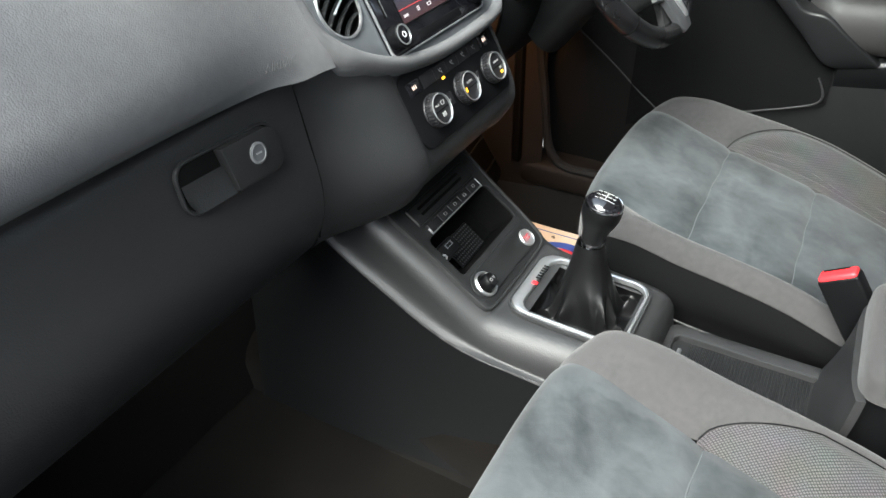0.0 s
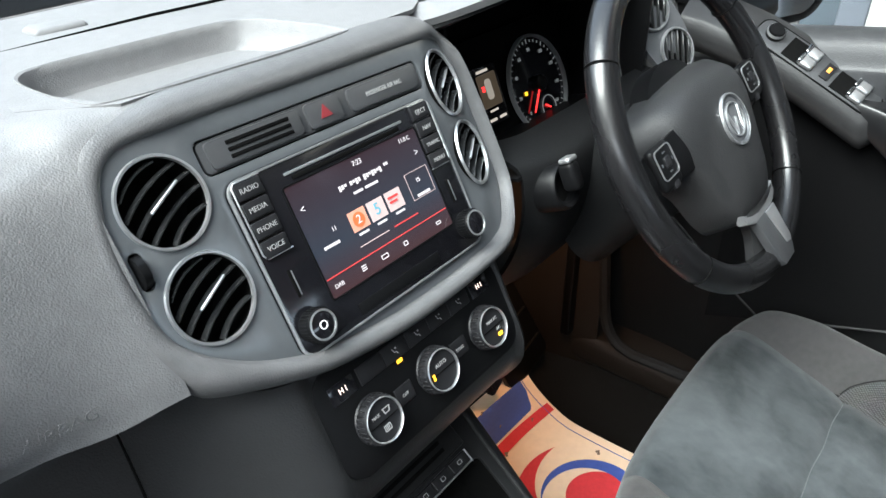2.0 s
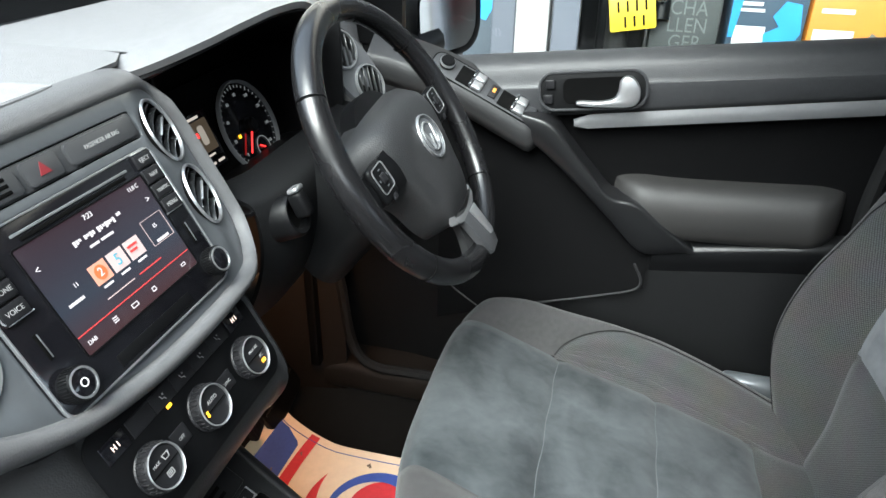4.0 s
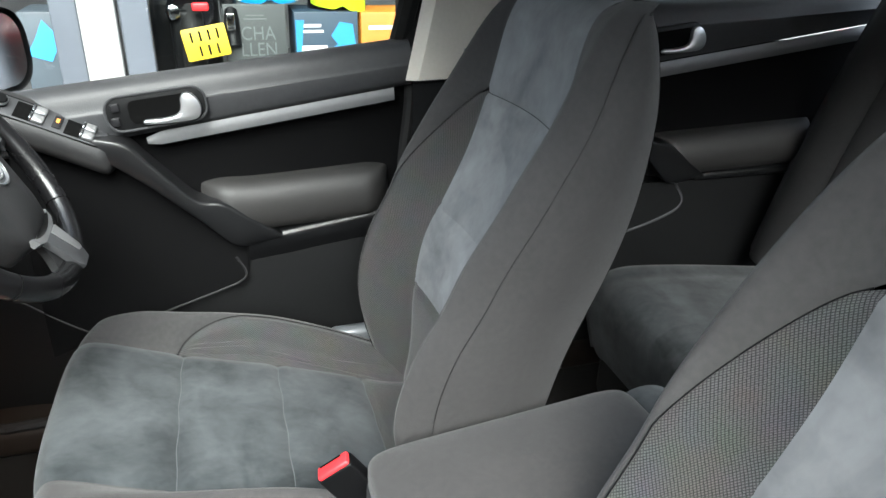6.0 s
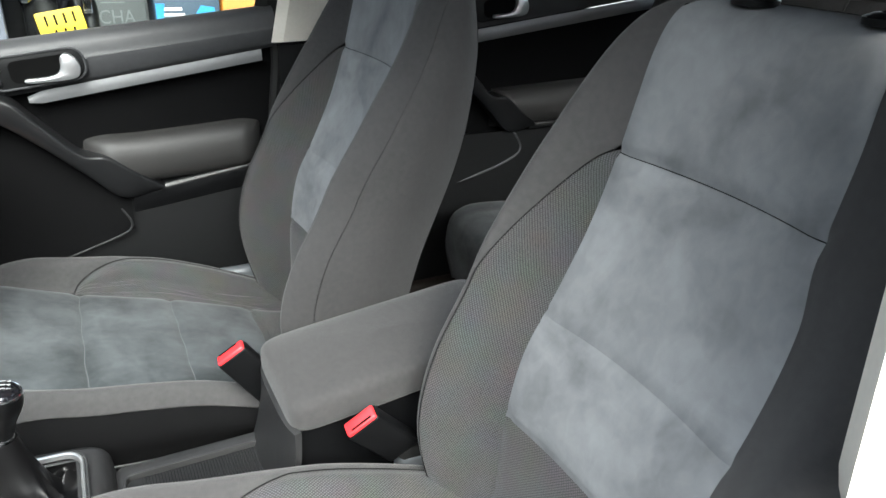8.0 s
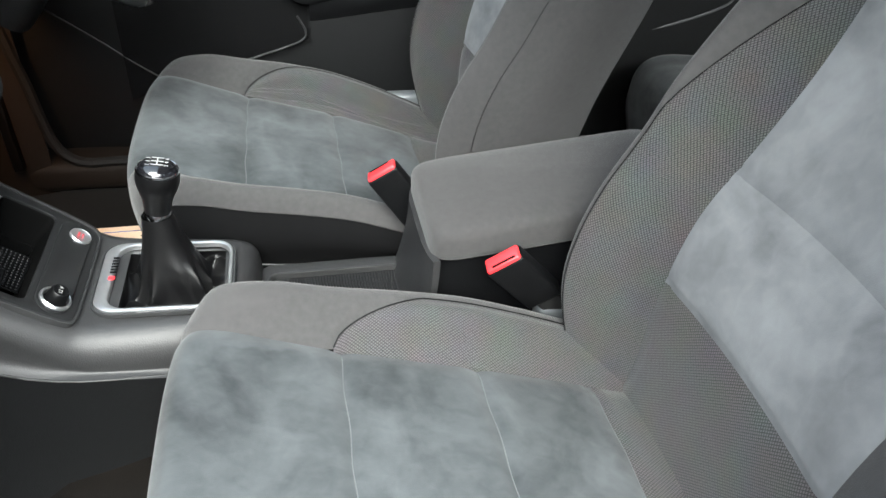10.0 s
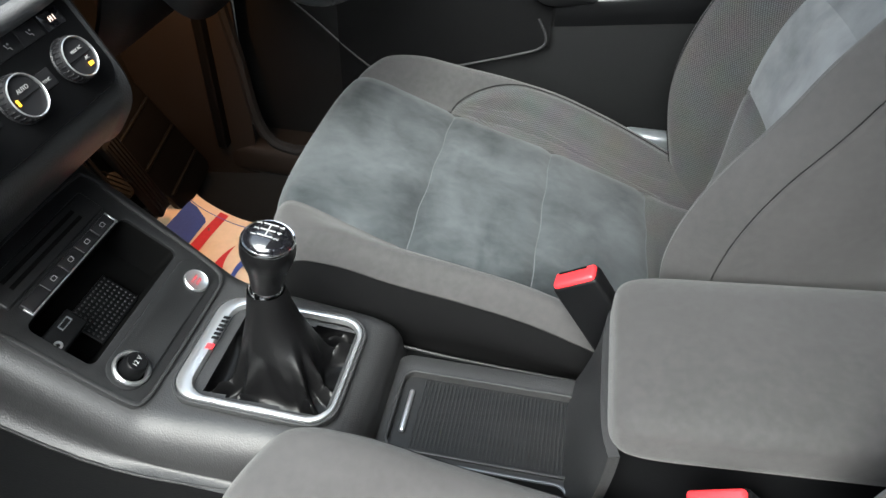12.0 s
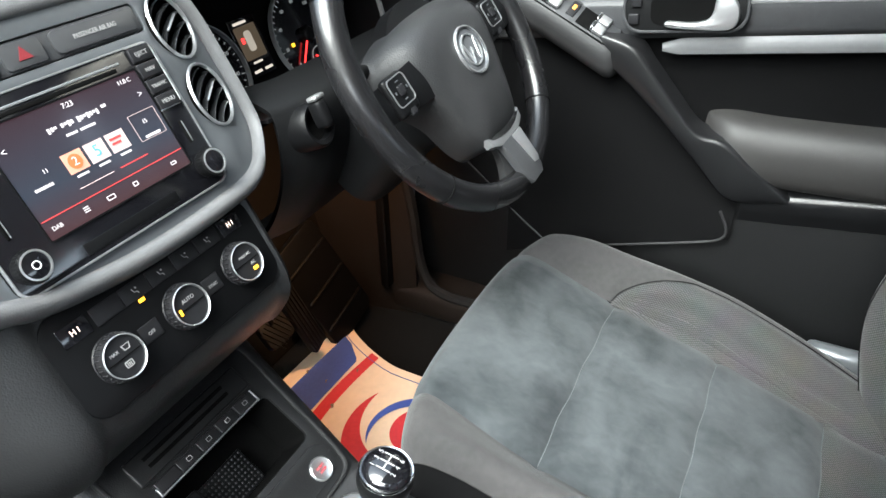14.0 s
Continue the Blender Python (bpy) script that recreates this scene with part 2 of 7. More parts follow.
def weave_material(name, dark, light, pitch):
    """Coarse woven cloth: raised threads in a basket weave, with dark holes between them."""
    mat = material(name, light, 0.9, vary=0.1, scale=60, spec=0.15, sheen=0.1)
    nt = mat.node_tree
    n, l = nt.nodes, nt.links
    b = n["Principled BSDF"]
    co = n.new("ShaderNodeTexCoord")
    mp = n.new("ShaderNodeMapping")
    mp.inputs["Rotation"].default_value = (0, 0, radians(38))
    mp.inputs["Scale"].default_value = (1 / pitch, 1 / pitch * 0.8, 1)
    l.new(co.outputs["UV"], mp.inputs["Vector"])
    cell = n.new("ShaderNodeTexVoronoi")
    cell.voronoi_dimensions, cell.distance = "2D", "CHEBYCHEV"
    cell.inputs["Scale"].default_value, cell.inputs["Randomness"].default_value = 1.0, 0.10
    l.new(mp.outputs[0], cell.inputs["Vector"])
    ramp = n.new("ShaderNodeValToRGB")
    ramp.color_ramp.elements[0].color, ramp.color_ramp.elements[1].color = (*light, 1), (*dark, 1)
    ramp.color_ramp.elements[0].position, ramp.color_ramp.elements[1].position = 0.24, 0.46
    l.new(cell.outputs["Distance"], ramp.inputs["Fac"])
    fuzz = n.new("ShaderNodeMix")
    fuzz.data_type, fuzz.blend_type = "RGBA", "MULTIPLY"
    fuzz.inputs[0].default_value = 0.35
    wear = n.new("ShaderNodeTexNoise")
    wear.inputs["Scale"].default_value, wear.inputs["Detail"].default_value = 22.0, 4.0
    l.new(co.outputs["Object"], wear.inputs["Vector"])
    l.new(ramp.outputs["Color"], fuzz.inputs[6])
    l.new(wear.outputs["Color"], fuzz.inputs[7])
    l.new(fuzz.outputs[2], b.inputs["Base Color"])
    bp = n.new("ShaderNodeBump")
    bp.invert = True
    bp.inputs["Strength"].default_value, bp.inputs["Distance"].default_value = 0.5, 0.0007
    l.new(cell.outputs["Distance"], bp.inputs["Height"])
    l.new(bp.outputs[0], b.inputs["Normal"])
    return mat


def grain_material(name, color, rough, cells, bump, spec=0.25):
    """Moulded vinyl with a leather-like grain."""
    mat = material(name, color, rough, vary=0.12, scale=25, spec=spec)
    nt = mat.node_tree
    n, l = nt.nodes, nt.links
    b = n["Principled BSDF"]
    co = n.new("ShaderNodeTexCoord")
    vo = n.new("ShaderNodeTexVoronoi")
    vo.feature = "SMOOTH_F1"
    vo.inputs["Scale"].default_value = cells
    l.new(co.outputs["Object"], vo.inputs["Vector"])
    bp = n.new("ShaderNodeBump")
    bp.invert = True
    bp.inputs["Strength"].default_value, bp.inputs["Distance"].default_value = bump, 0.0008
    l.new(vo.outputs["Distance"], bp.inputs["Height"])
    l.new(bp.outputs[0], b.inputs["Normal"])
    return mat


def glass_material(name, tint, gloss=0.04):
    mat = bpy.data.materials.new(name)
    mat.use_nodes = True
    n, l = mat.node_tree.nodes, mat.node_tree.links
    n.remove(n["Principled BSDF"])
    tr, gl, mx, fr = n.new("ShaderNodeBsdfTransparent"), n.new("ShaderNodeBsdfGlossy"), n.new("ShaderNodeMixShader"), n.new("ShaderNodeFresnel")
    tr.inputs["Color"].default_value = (*tint, 1)
    gl.inputs["Roughness"].default_value = 0.02
    fr.inputs["IOR"].default_value = 1.4
    l.new(fr.outputs[0], mx.inputs[0])
    l.new(tr.outputs[0], mx.inputs[1])
    l.new(gl.outputs[0], mx.inputs[2])
    l.new(mx.outputs[0], n["Material Output"].inputs["Surface"])
    return mat


def glow_material(name, color, strength):
    mat = bpy.data.materials.new(name)
    mat.use_nodes = True
    b = mat.node_tree.nodes["Principled BSDF"]
    b.inputs["Base Color"].default_value = (*[c * 0.3 for c in color], 1)
    b.inputs["Emission Color"].default_value = (*color, 1)
    b.inputs["Emission Strength"].default_value = strength * 0.22
    return mat


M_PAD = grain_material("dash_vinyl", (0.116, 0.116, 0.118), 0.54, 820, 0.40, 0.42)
M_RIM = grain_material("rim_vinyl", (0.076, 0.076, 0.078), 0.45, 820, 0.36, 0.4)
M_COVER = grain_material("airbag_vinyl", (0.0145, 0.0148, 0.0155), 0.48, 600, 0.3)
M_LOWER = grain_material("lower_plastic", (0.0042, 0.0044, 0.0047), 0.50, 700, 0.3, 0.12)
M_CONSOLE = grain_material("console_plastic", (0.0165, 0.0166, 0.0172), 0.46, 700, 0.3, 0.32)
M_BLACK = material("satin_black", (0.0028, 0.0029, 0.0032), 0.40, bump=0.1, bump_scale=1500, spec=0.13)
M_GLOSS = material("gloss_black", (0.004, 0.004, 0.005), 0.12, vary=0.05, coat=0.4)
M_SLAT = material("slat_plastic", (0.012, 0.0125, 0.013), 0.26, spec=0.6)
# near-black with the shade of holes and recesses put in; also seams and gaps
M_HOLE = material("shade_and_gap_black", (0.002, 0.002, 0.002), 0.8, spec=0.05)
M_BEZEL = material("grey_bezel", (0.125, 0.134, 0.142), 0.30, metal=0.55, vary=0.05)
M_SILVER = material("satin_silver", (0.50, 0.51, 0.52), 0.33, metal=0.9, vary=0.05)
M_CHROME = material("chrome", (0.75, 0.76, 0.78), 0.12, metal=1.0, vary=0.03)
M_KEY = material("key_plastic", (0.009, 0.009, 0.010), 0.4, spec=0.25)
M_WHITE = material("white_print", (0.70, 0.70, 0.70), 0.5, vary=0.03)
M_CLOTH = material("charcoal_cloth", (0.0325, 0.0317, 0.0319), 0.95, vary=0.15, scale=30, bump=0.6, bump_scale=1800, spec=0.1, sheen=0.10)
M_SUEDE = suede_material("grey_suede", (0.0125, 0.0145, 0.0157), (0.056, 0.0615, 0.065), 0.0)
# the cushion's suede again, windscreen light on the backrests put into paler colours
M_SUEDE_LIT = suede_material("grey_suede_lit_back", (0.068, 0.071, 0.075), (0.150, 0.154, 0.160), 3.1)
M_WEAVE = weave_material("woven_cloth", (0.0135, 0.0135, 0.0135), (0.057, 0.056, 0.056), 0.0026)
M_SKIRT = material("black_side_cloth", (0.0030, 0.0030, 0.0032), 0.9, bump=0.5, bump_scale=1500, spec=0.05)
M_DOOR = grain_material("door_vinyl", (0.029, 0.030, 0.032), 0.46, 600, 0.3, 0.4)
M_DOORLOW = grain_material("door_lower_plastic", (0.0055, 0.0057, 0.0060), 0.48, 700, 0.3, 0.16)
M_PADDED = material("padded_leatherette", (0.0150, 0.0143, 0.0138), 0.60, bump=0.4, bump_scale=700)
M_CREAM = material("cream_trim", (0.55, 0.52, 0.46), 0.7, vary=0.05, bump=0.2, bump_scale=1200)
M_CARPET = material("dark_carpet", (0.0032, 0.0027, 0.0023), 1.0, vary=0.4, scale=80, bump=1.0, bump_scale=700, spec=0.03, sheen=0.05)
M_RED = material("red_plastic", (0.62, 0.02, 0.025), 0.4, vary=0.05)
M_TRIM = material("painted_silver", (0.15, 0.153, 0.157), 0.5, metal=0.5, vary=0.05)
M_THREAD = material("pale_thread", (0.060, 0.065, 0.068), 0.9, vary=0.2, scale=200, spec=0.1)
M_PLATE = material("pale_grey_plastic", (0.16, 0.165, 0.17), 0.5, vary=0.06)
M_PANEL = grain_material("console_panel", (0.0095, 0.0097, 0.0101), 0.4, 900, 0.2, 0.25)
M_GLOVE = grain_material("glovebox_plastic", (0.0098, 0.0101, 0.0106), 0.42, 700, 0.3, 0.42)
M_BEZEL_MID = material("dark_silver_paint", (0.075, 0.078, 0.083), 0.38, metal=0.3, vary=0.05)
M_ROW = material("grey_switch_plastic", (0.030, 0.031, 0.033), 0.4, vary=0.05)
M_PRINT = material("grey_print", (0.22, 0.22, 0.22), 0.5, vary=0.03)
M_DIMRED = material("dull_red_print", (0.13, 0.012, 0.016), 0.5, vary=0.05)
M_STRAP = grain_material("handle_plastic", (0.0060, 0.0062, 0.0067), 0.32, 900, 0.12, 0.5)
M_BEZEL_DARK = material("dark_switch_plate", (0.030, 0.031, 0.033), 0.4)
M_LEATHER = material("black_leather", (0.0022, 0.0022, 0.0024), 0.36, bump=0.3, bump_scale=500, spec=0.28)
M_WHEEL = material("worn_wheel_leather", (0.0042, 0.0042, 0.0046), 0.27, bump=0.2, bump_scale=500, spec=0.5)
M_RUBBER = material("rubber", (0.008, 0.008, 0.008), 0.65, spec=0.2)
M_GLASS = glass_material("clear_glass", (0.93, 0.96, 0.95))
M_TINT = glass_material("tinted_glass", (0.78, 0.85, 0.83))
M_KICK = material("brown_black_plastic", (0.0100, 0.0074, 0.0058), 0.6, spec=0.2)

# ---- the body shell ----
FLOOR = -0.56


def shell():
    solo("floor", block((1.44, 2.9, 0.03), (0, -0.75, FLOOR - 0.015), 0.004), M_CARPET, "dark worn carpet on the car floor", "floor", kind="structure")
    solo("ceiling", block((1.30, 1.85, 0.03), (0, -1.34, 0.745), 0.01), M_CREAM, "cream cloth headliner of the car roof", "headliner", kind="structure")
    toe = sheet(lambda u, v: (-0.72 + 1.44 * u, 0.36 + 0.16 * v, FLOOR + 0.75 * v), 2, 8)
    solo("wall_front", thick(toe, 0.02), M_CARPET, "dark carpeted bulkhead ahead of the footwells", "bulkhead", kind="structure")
    solo("wall_rear", block((1.44, 0.04, 0.90), (0, -2.2, -0.12), 0.004), M_SKIRT, "dark rear wall of the cabin", "wall", kind="structure")
    solo("wall_left_rear", block((0.04, 1.3, 0.85), (-0.76, -1.55, -0.15), 0.004), M_DOORLOW, "dark rear door panel", "wall", kind="structure")
    solo("sill_left", block((0.14, 1.75, 0.10), (-0.72, -0.42, FLOOR + 0.06), 0.02), M_LOWER, "black plastic door sill trim", "sill", kind="structure")
    solo("sill_right", block((0.10, 1.9, 0.07), (0.73, -0.55, FLOOR + 0.035), 0.02), M_KICK, "black plastic door sill trim", "sill", kind="structure")
    tunnel = sheet(lambda u, v: (0.17 * math.cos(math.pi * (1 - u)), 0.35 - 1.9 * v, FLOOR + 0.13 * math.sin(math.pi * u) ** 0.5), 16, 2)
    solo("tunnel", tunnel, M_CARPET, "carpeted centre tunnel in the floor", "tunnel", kind="structure")
    kick = sheet(lambda u, v: (0.67 + 0.03 * v * v, 0.42 - 0.25 * v, FLOOR + 0.62 * u), 4, 8)
    solo("kick_panel", thick(kick, 0.01), M_KICK, "brown-black plastic kick panel in the footwell", "trim", kind="structure")
    solo("kick_panel_end", block((0.17, 0.02, 0.66), (0.745, 0.225, -0.16), 0.004), M_BLACK, "black plastic end of the footwell", "trim", kind="structure")
    kick_l = sheet(lambda u, v: (-0.67 - 0.03 * v, 0.42 - 0.35 * v, FLOOR + 0.60 * u), 4, 8)
    solo("kick_panel_left", thick(kick_l, 0.01), M_KICK, "brown-black plastic kick panel in the footwell", "trim", kind="structure")


def pillars():
    for side in (1, -1):
        tag = "right" if side > 0 else "left"
        # upper B pillar, cream, leaning inwards with height
        def b_up(u, v, s=side):
            z = 0.145 + 0.60 * v - (0.080 * (1 - v) if s < 0 else 0)
            lean = 0.10 * v + (0.045 if s < 0 else 0)
            a = [(0.72, -0.715), (0.70, -0.735), (0.695, -0.80), (0.70, -0.865), (0.74, -0.88)][int(round(u * 4))]
            k = max(0.0, 1 - v / 0.08) if s < 0 else 0.0
            return (s * (a[0] - lean), a[1] - 0.035 * k ** 1.7 + (0.045 if s < 0 else 0) - 0.10 * v - (0.02 if u > 0.3 else 0) * v, z + 0.012 * u * 1.0)
        solo("pillar_b_" + tag, thick(sheet(b_up, 4, 40), 0.012), M_CREAM, "cream plastic upper trim of the door pillar", "pillar trim", kind="structure")
        def b_low(u, v, s=side):
            z = FLOOR + 0.05 + (0.65) * v
            return (s * (0.735 - 0.02 * math.sin(math.pi * u)), -0.735 - 0.17 * u, z + 0.012 * u)
        solo("pillar_b_lower_" + tag, thick(sheet(b_low, 6, 4), 0.015), M_LOWER, "black plastic lower trim of the door pillar", "pillar trim", kind="structure")
        solo("pillar_core_" + tag, block((0.07, 0.20, 1.2), (side * 0.80, -0.82, 0.10), 0.01), M_RUBBER, "black door pillar behind its trim", "pillar", kind="structure")
        # A pillar trim, from the end of the dashboard up to the roof
        pts = spline([(side * 0.71, 0.34, 0.16), (side * 0.685, 0.245, 0.245), (side * 0.65, 0.105, 0.36), (side * 0.60, -0.10, 0.53), (side * 0.56, -0.36, 0.74)], 6)
        solo("pillar_a_" + tag, tube(pts, 0.056, 12, flat=0.75), M_CREAM, "cream plastic windscreen pillar trim", "pillar trim", kind="structure")
    screen = sheet(lambda u, v: ((-0.68 + 1.36 * u) * (1 - 0.14 * v), 0.47 + 0.05 * math.sin(math.pi * u) - 0.86 * v, 0.225 + 0.50 * v), 10, 8)
    g = solo("windscreen", screen, M_GLASS, "clear curved glass windscreen", "windscreen", kind="structure")
    g.visible_shadow = False
    header = block((1.2, 0.10, 0.06), (0, -0.40, 0.735), 0.02)
    solo("roof_header", header, M_CREAM, "cream headliner edge above the windscreen", "trim", kind="structure")
    for side in (1, -1):
        rail = tube(spline([(side * 0.60, -0.33, 0.735), (side * 0.605, -1.0, 0.75), (side * 0.60, -1.7, 0.73), (side * 0.62, -2.1, 0.6)], 6), 0.045, 10)
        solo("roof_rail_right" if side > 0 else "roof_rail_left", rail, M_CREAM, "cream roof side trim above the doors", "trim", kind="structure")


shell()
pillars()

# ---- seats ----
CUSHION = [(-0.135, -0.41), (-0.108, -0.37), (-0.094, -0.31), (-0.092, -0.262), (-0.102, -0.232), (-0.128, -0.222), (-0.20, -0.242), (-0.27, -0.263), (-0.35, -0.282), (-0.425, -0.300), (-0.50, -0.326), (-0.576, -0.354), (-0.63, -0.372), (-0.72, -0.385)]
CUSHION_CURVE = [(p.x, p.y) for p in spline([(y, z, 0) for y, z in CUSHION], 10)]
CUSHION_RISE = [(-0.72, 0.03), (-0.65, 0.035), (-0.5, 0.05), (-0.35, 0.05), (-0.2, 0.03), (-0.12, 0.004), (-0.09, 0.0)]
BACK_Y = [(-0.38, -0.655), (-0.30, -0.668), (-0.19, -0.673), (-0.083, -0.692), (0.006, -0.735), (0.08, -0.768), (0.168, -0.796), (0.233, -0.812), (0.282, -0.825), (0.316, -0.842), (0.332, -0.862), (0.340, -0.89)]
BACK_PUSH = [(-0.38, 0.035), (-0.28, 0.078), (-0.184, 0.092), (-0.047, 0.080), (0.045, 0.081), (0.125, 0.064), (0.218, 0.034), (0.30, 0.010), (0.34, 0.0)]
BACK_HALF = [(-0.38, 0.212), (-0.2, 0.236), (0.0, 0.246), (0.1, 0.249), (0.2, 0.238), (0.274, 0.214), (0.316, 0.190), (0.332, 0.170), (0.340, 0.145)]
BACK_REAR = [(-0.38, -0.76), (-0.145, -0.80), (0.036, -0.862), (0.204, -0.897), (0.29, -0.905), (0.328, -0.905), (0.340, -0.90)]
SEAM = 0.141
SEAT_HALF = 0.255
SEAM_INNER = [(-0.38, 0.150), (-0.02, 0.150), (0.095, 0.142), (0.15, 0.129), (0.26, 0.124), (0.35, 0.110)]


def seat_seam(y, side):
    """Distance of the cushion's long seam from the seat's middle; it closes in towards the back on the outer side."""
    if side < 0:
        return along([(-0.72, 0.180), (-0.25, 0.180), (-0.12, 0.168)], y)
    return along([(-0.72, 0.130), (-0.574, 0.135), (-0.426, 0.136), (-0.277, 0.150), (-0.15, 0.161)], y)


def back_seam(z, side):
    half = along(BACK_HALF, z)
    return min(SEAM if side > 0 else along(SEAM_INNER, z), half - 0.03)


def cushion_y(k):
    k = min(max(k, 0.0), len(CUSHION_CURVE) - 1.001)
    return CUSHION_CURVE[int(k)][0] * (1 - k + int(k)) + CUSHION_CURVE[int(k) + 1][0] * (k - int(k))


def dent(d, depth=0.0045, wide=0.009):
    return depth * math.exp(-(d / wide) ** 2)


def cushion_index(y):
    """Place on the cushion's profile, past the front roll, at a given y."""
    k = min(range(45, len(CUSHION_CURVE)), key=lambda i: abs(CUSHION_CURVE[i][0] - y))
    return k


def cushion_point(x, k, lift=0.0, far=1.0):
    k = min(max(k, 0.0), len(CUSHION_CURVE) - 1.001)
    i = int(k)
    f = k - i
    y = CUSHION_CURVE[i][0] * (1 - f) + CUSHION_CURVE[i + 1][0] * f
    z = CUSHION_CURVE[i][1] * (1 - f) + CUSHION_CURVE[i + 1][1] * f
    a = abs(x)
    b = along(CUSHION_RISE, y)
    if k < 40:
        b = 0.0
    seam = seat_seam(y, 1 if x > 0 else -1)
    if a <= seam:
        z += 0.006 * (1 - (a / seam) ** 2)
        z -= dent(a - seam)
        for seam_y in (-0.27, -0.425, -0.576):
            if k > 45:
                z -= dent(y - seam_y, 0.005, 0.008)
    else:
        s = (a - seam) / (SEAT_HALF - seam)
        z += b * (far if x > 0 else 0.72) * step01(0, 0.6, s) - 0.045 * max(0.0, (s - 0.62) / 0.38) ** 2
        z -= dent(a - seam)
    y -= 0.045 * (a / 0.255) ** 4 * (1 - step01(45, 75, k))
    return Vector((x, y, z + lift))


def insert_reach(y):
    t = min(1.0, max(0.0, (-0.262 - y) / 0.11))
    return 0.62 * math.sqrt(t)


def back_point(x, z, near=1.0):
    a = abs(x)
    half = along(BACK_HALF, z)
    seam = back_seam(z, 1 if x > 0 else -1)
    y = along(BACK_Y, z)
    push = along(BACK_PUSH, z) * (near if x < 0 else 1.0)
    if a <= seam:
        y += -0.004 * (1 - (a / seam) ** 2) - 0.012 * (1 - (a / seam) ** 2) * step01(-0.35, 0.0, z)
        y -= dent(a - seam)
        for seam_z in (0.168, -0.03, -0.17):
            y -= dent(z - seam_z, 0.004, 0.008)
    else:
        s = min(1.0, (a - seam) / (half - seam))
        y += push * step01(0, 0.75, s) - (0.03 + 0.25 * push) * max(0.0, (s - 0.62) / 0.38) ** 2
        y -= dent(a - seam)
    return Vector((x, y, z))


def back_reach(z):
    t = min(1.0, max(0.0, (0.172 - z) / 0.16))
    return 0.66 * math.sqrt(t)


def make_seat(cx, cushion_by, back_by, label, slack=0.0, near=1.0, far=1.0):
    seat = root("front_seat", (cx, -0.40 + cushion_by[0], FLOOR), label, "car seat", "front seats")
    low = Matrix.Translation((cx, *cushion_by))
    high = Matrix.Translation((cx, *back_by))

    def put(name, bm, mat, label="", m=None):
        bm.transform(m or (high if stage[0] else low))
        return part(name, bm, mat, seat, label)

    stage = [0]

    last = len(CUSHION_CURVE) - 1

    def rim_x(y, side, t):
        seam = seat_seam(y, side)
        return side * (seam + (SEAT_HALF - seam) * t)
    ks = [0, cushion_index(-0.27), cushion_index(-0.425), cushion_index(-0.576), last]
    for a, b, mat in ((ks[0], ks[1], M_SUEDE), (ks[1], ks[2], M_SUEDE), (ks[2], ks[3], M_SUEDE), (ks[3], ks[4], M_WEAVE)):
        def panel(u, v):
            k = a + (b - a) * v
            lo, hi = -seat_seam(cushion_y(k), -1), seat_seam(cushion_y(k), 1)
            return cushion_point(lo + (hi - lo) * u, k, 0.0, far)
        bm = sheet(panel, 40, max(14, b - a))
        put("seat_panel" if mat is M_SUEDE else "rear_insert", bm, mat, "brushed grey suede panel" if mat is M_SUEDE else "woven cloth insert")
    for side in (1, -1):
        def outer(u, v, s=side):
            k = last * v
            y = CUSHION_CURVE[int(k)][0]
            lo = insert_reach(y) if k > 45 and s > 0 else 0.0
            t = lo + (0.93 - lo) * u
            p = cushion_point(rim_x(y, s, t), k, 0.0, far)
            p.z -= dent((t - lo) * 0.10) if lo > 0.02 else 0
            return p
        put("bolster", sheet(outer, 18, last), M_CLOTH)
        k0 = cushion_index(-0.262)
        def inner(u, v, s=side):
            k = k0 + (last - k0) * v
            y = CUSHION_CURVE[int(k)][0]
            t = insert_reach(y) * u
            p = cushion_point(rim_x(y, s, t), k, 0.0, far)
            p.z -= dent((insert_reach(y) - t) * 0.10)
            # slack cloth lies in long folds on the outer side
            fold = -slack * sum(math.exp(-((u - c - 0.12 * math.sin(v * 3.5 + c * 4)) / 0.065) ** 2) for c in (0.16, 0.36, 0.56)) * step01(0.02, 0.16, v) * (1 - step01(0.55, 0.9, v))
            p.z += fold if s > 0 else 0
            return p
        if side > 0:
            put("bolster_insert", sheet(inner, 48, last - k0), M_WEAVE, "ribbed woven cloth insert")
        def skirt(u, v, s=side):
            k = 12 + (last - 12) * v
            p = cushion_point(rim_x(cushion_y(k), s, 0.93), k, 0.0, far)
            foot_z = min(p.z - 0.02, -0.43 + 0.02 * v)
            q = Vector((s * (0.262 - 0.02 * u * u), p.y - 0.01 * u, p.z + (foot_z - p.z) * u))
            q.x = s * (0.2485 + 0.012 * math.sin(math.pi * min(1, u * 1.6)) - 0.015 * u)
            return q
        put("side_skirt", sheet(skirt, 8, 60), M_SKIRT, "black cloth side of the seat cushion")
        line = [cushion_point(s_x, k, 0.0, far) + Vector((0, 0, 0.0006)) for k in range(35, last, 2) for s_x in (rim_x(cushion_y(k), side, 0.93),)]
        put("stitching", tube(line, 0.0006, 5), M_BLACK)
        line = [cushion_point(rim_x(cushion_y(k), side, insert_reach(CUSHION_CURVE[k][0])), k, -0.002, far) for k in range(k0, last)]
        if side > 0:
            put("seam", tube(line, 0.0007, 5), M_BLACK)
    base = block((0.40, 0.46, 0.10), (0, -0.40, -0.45), 0.02)
    put("seat_base", base, M_BLACK)
    for side in (1, -1):
        put("seat_rail", block((0.04, 0.56, 0.07), (side * 0.19, -0.40, FLOOR + 0.035), 0.008), M_BLACK, "", Matrix.Translation((cx, cushion_by[0], 0)))
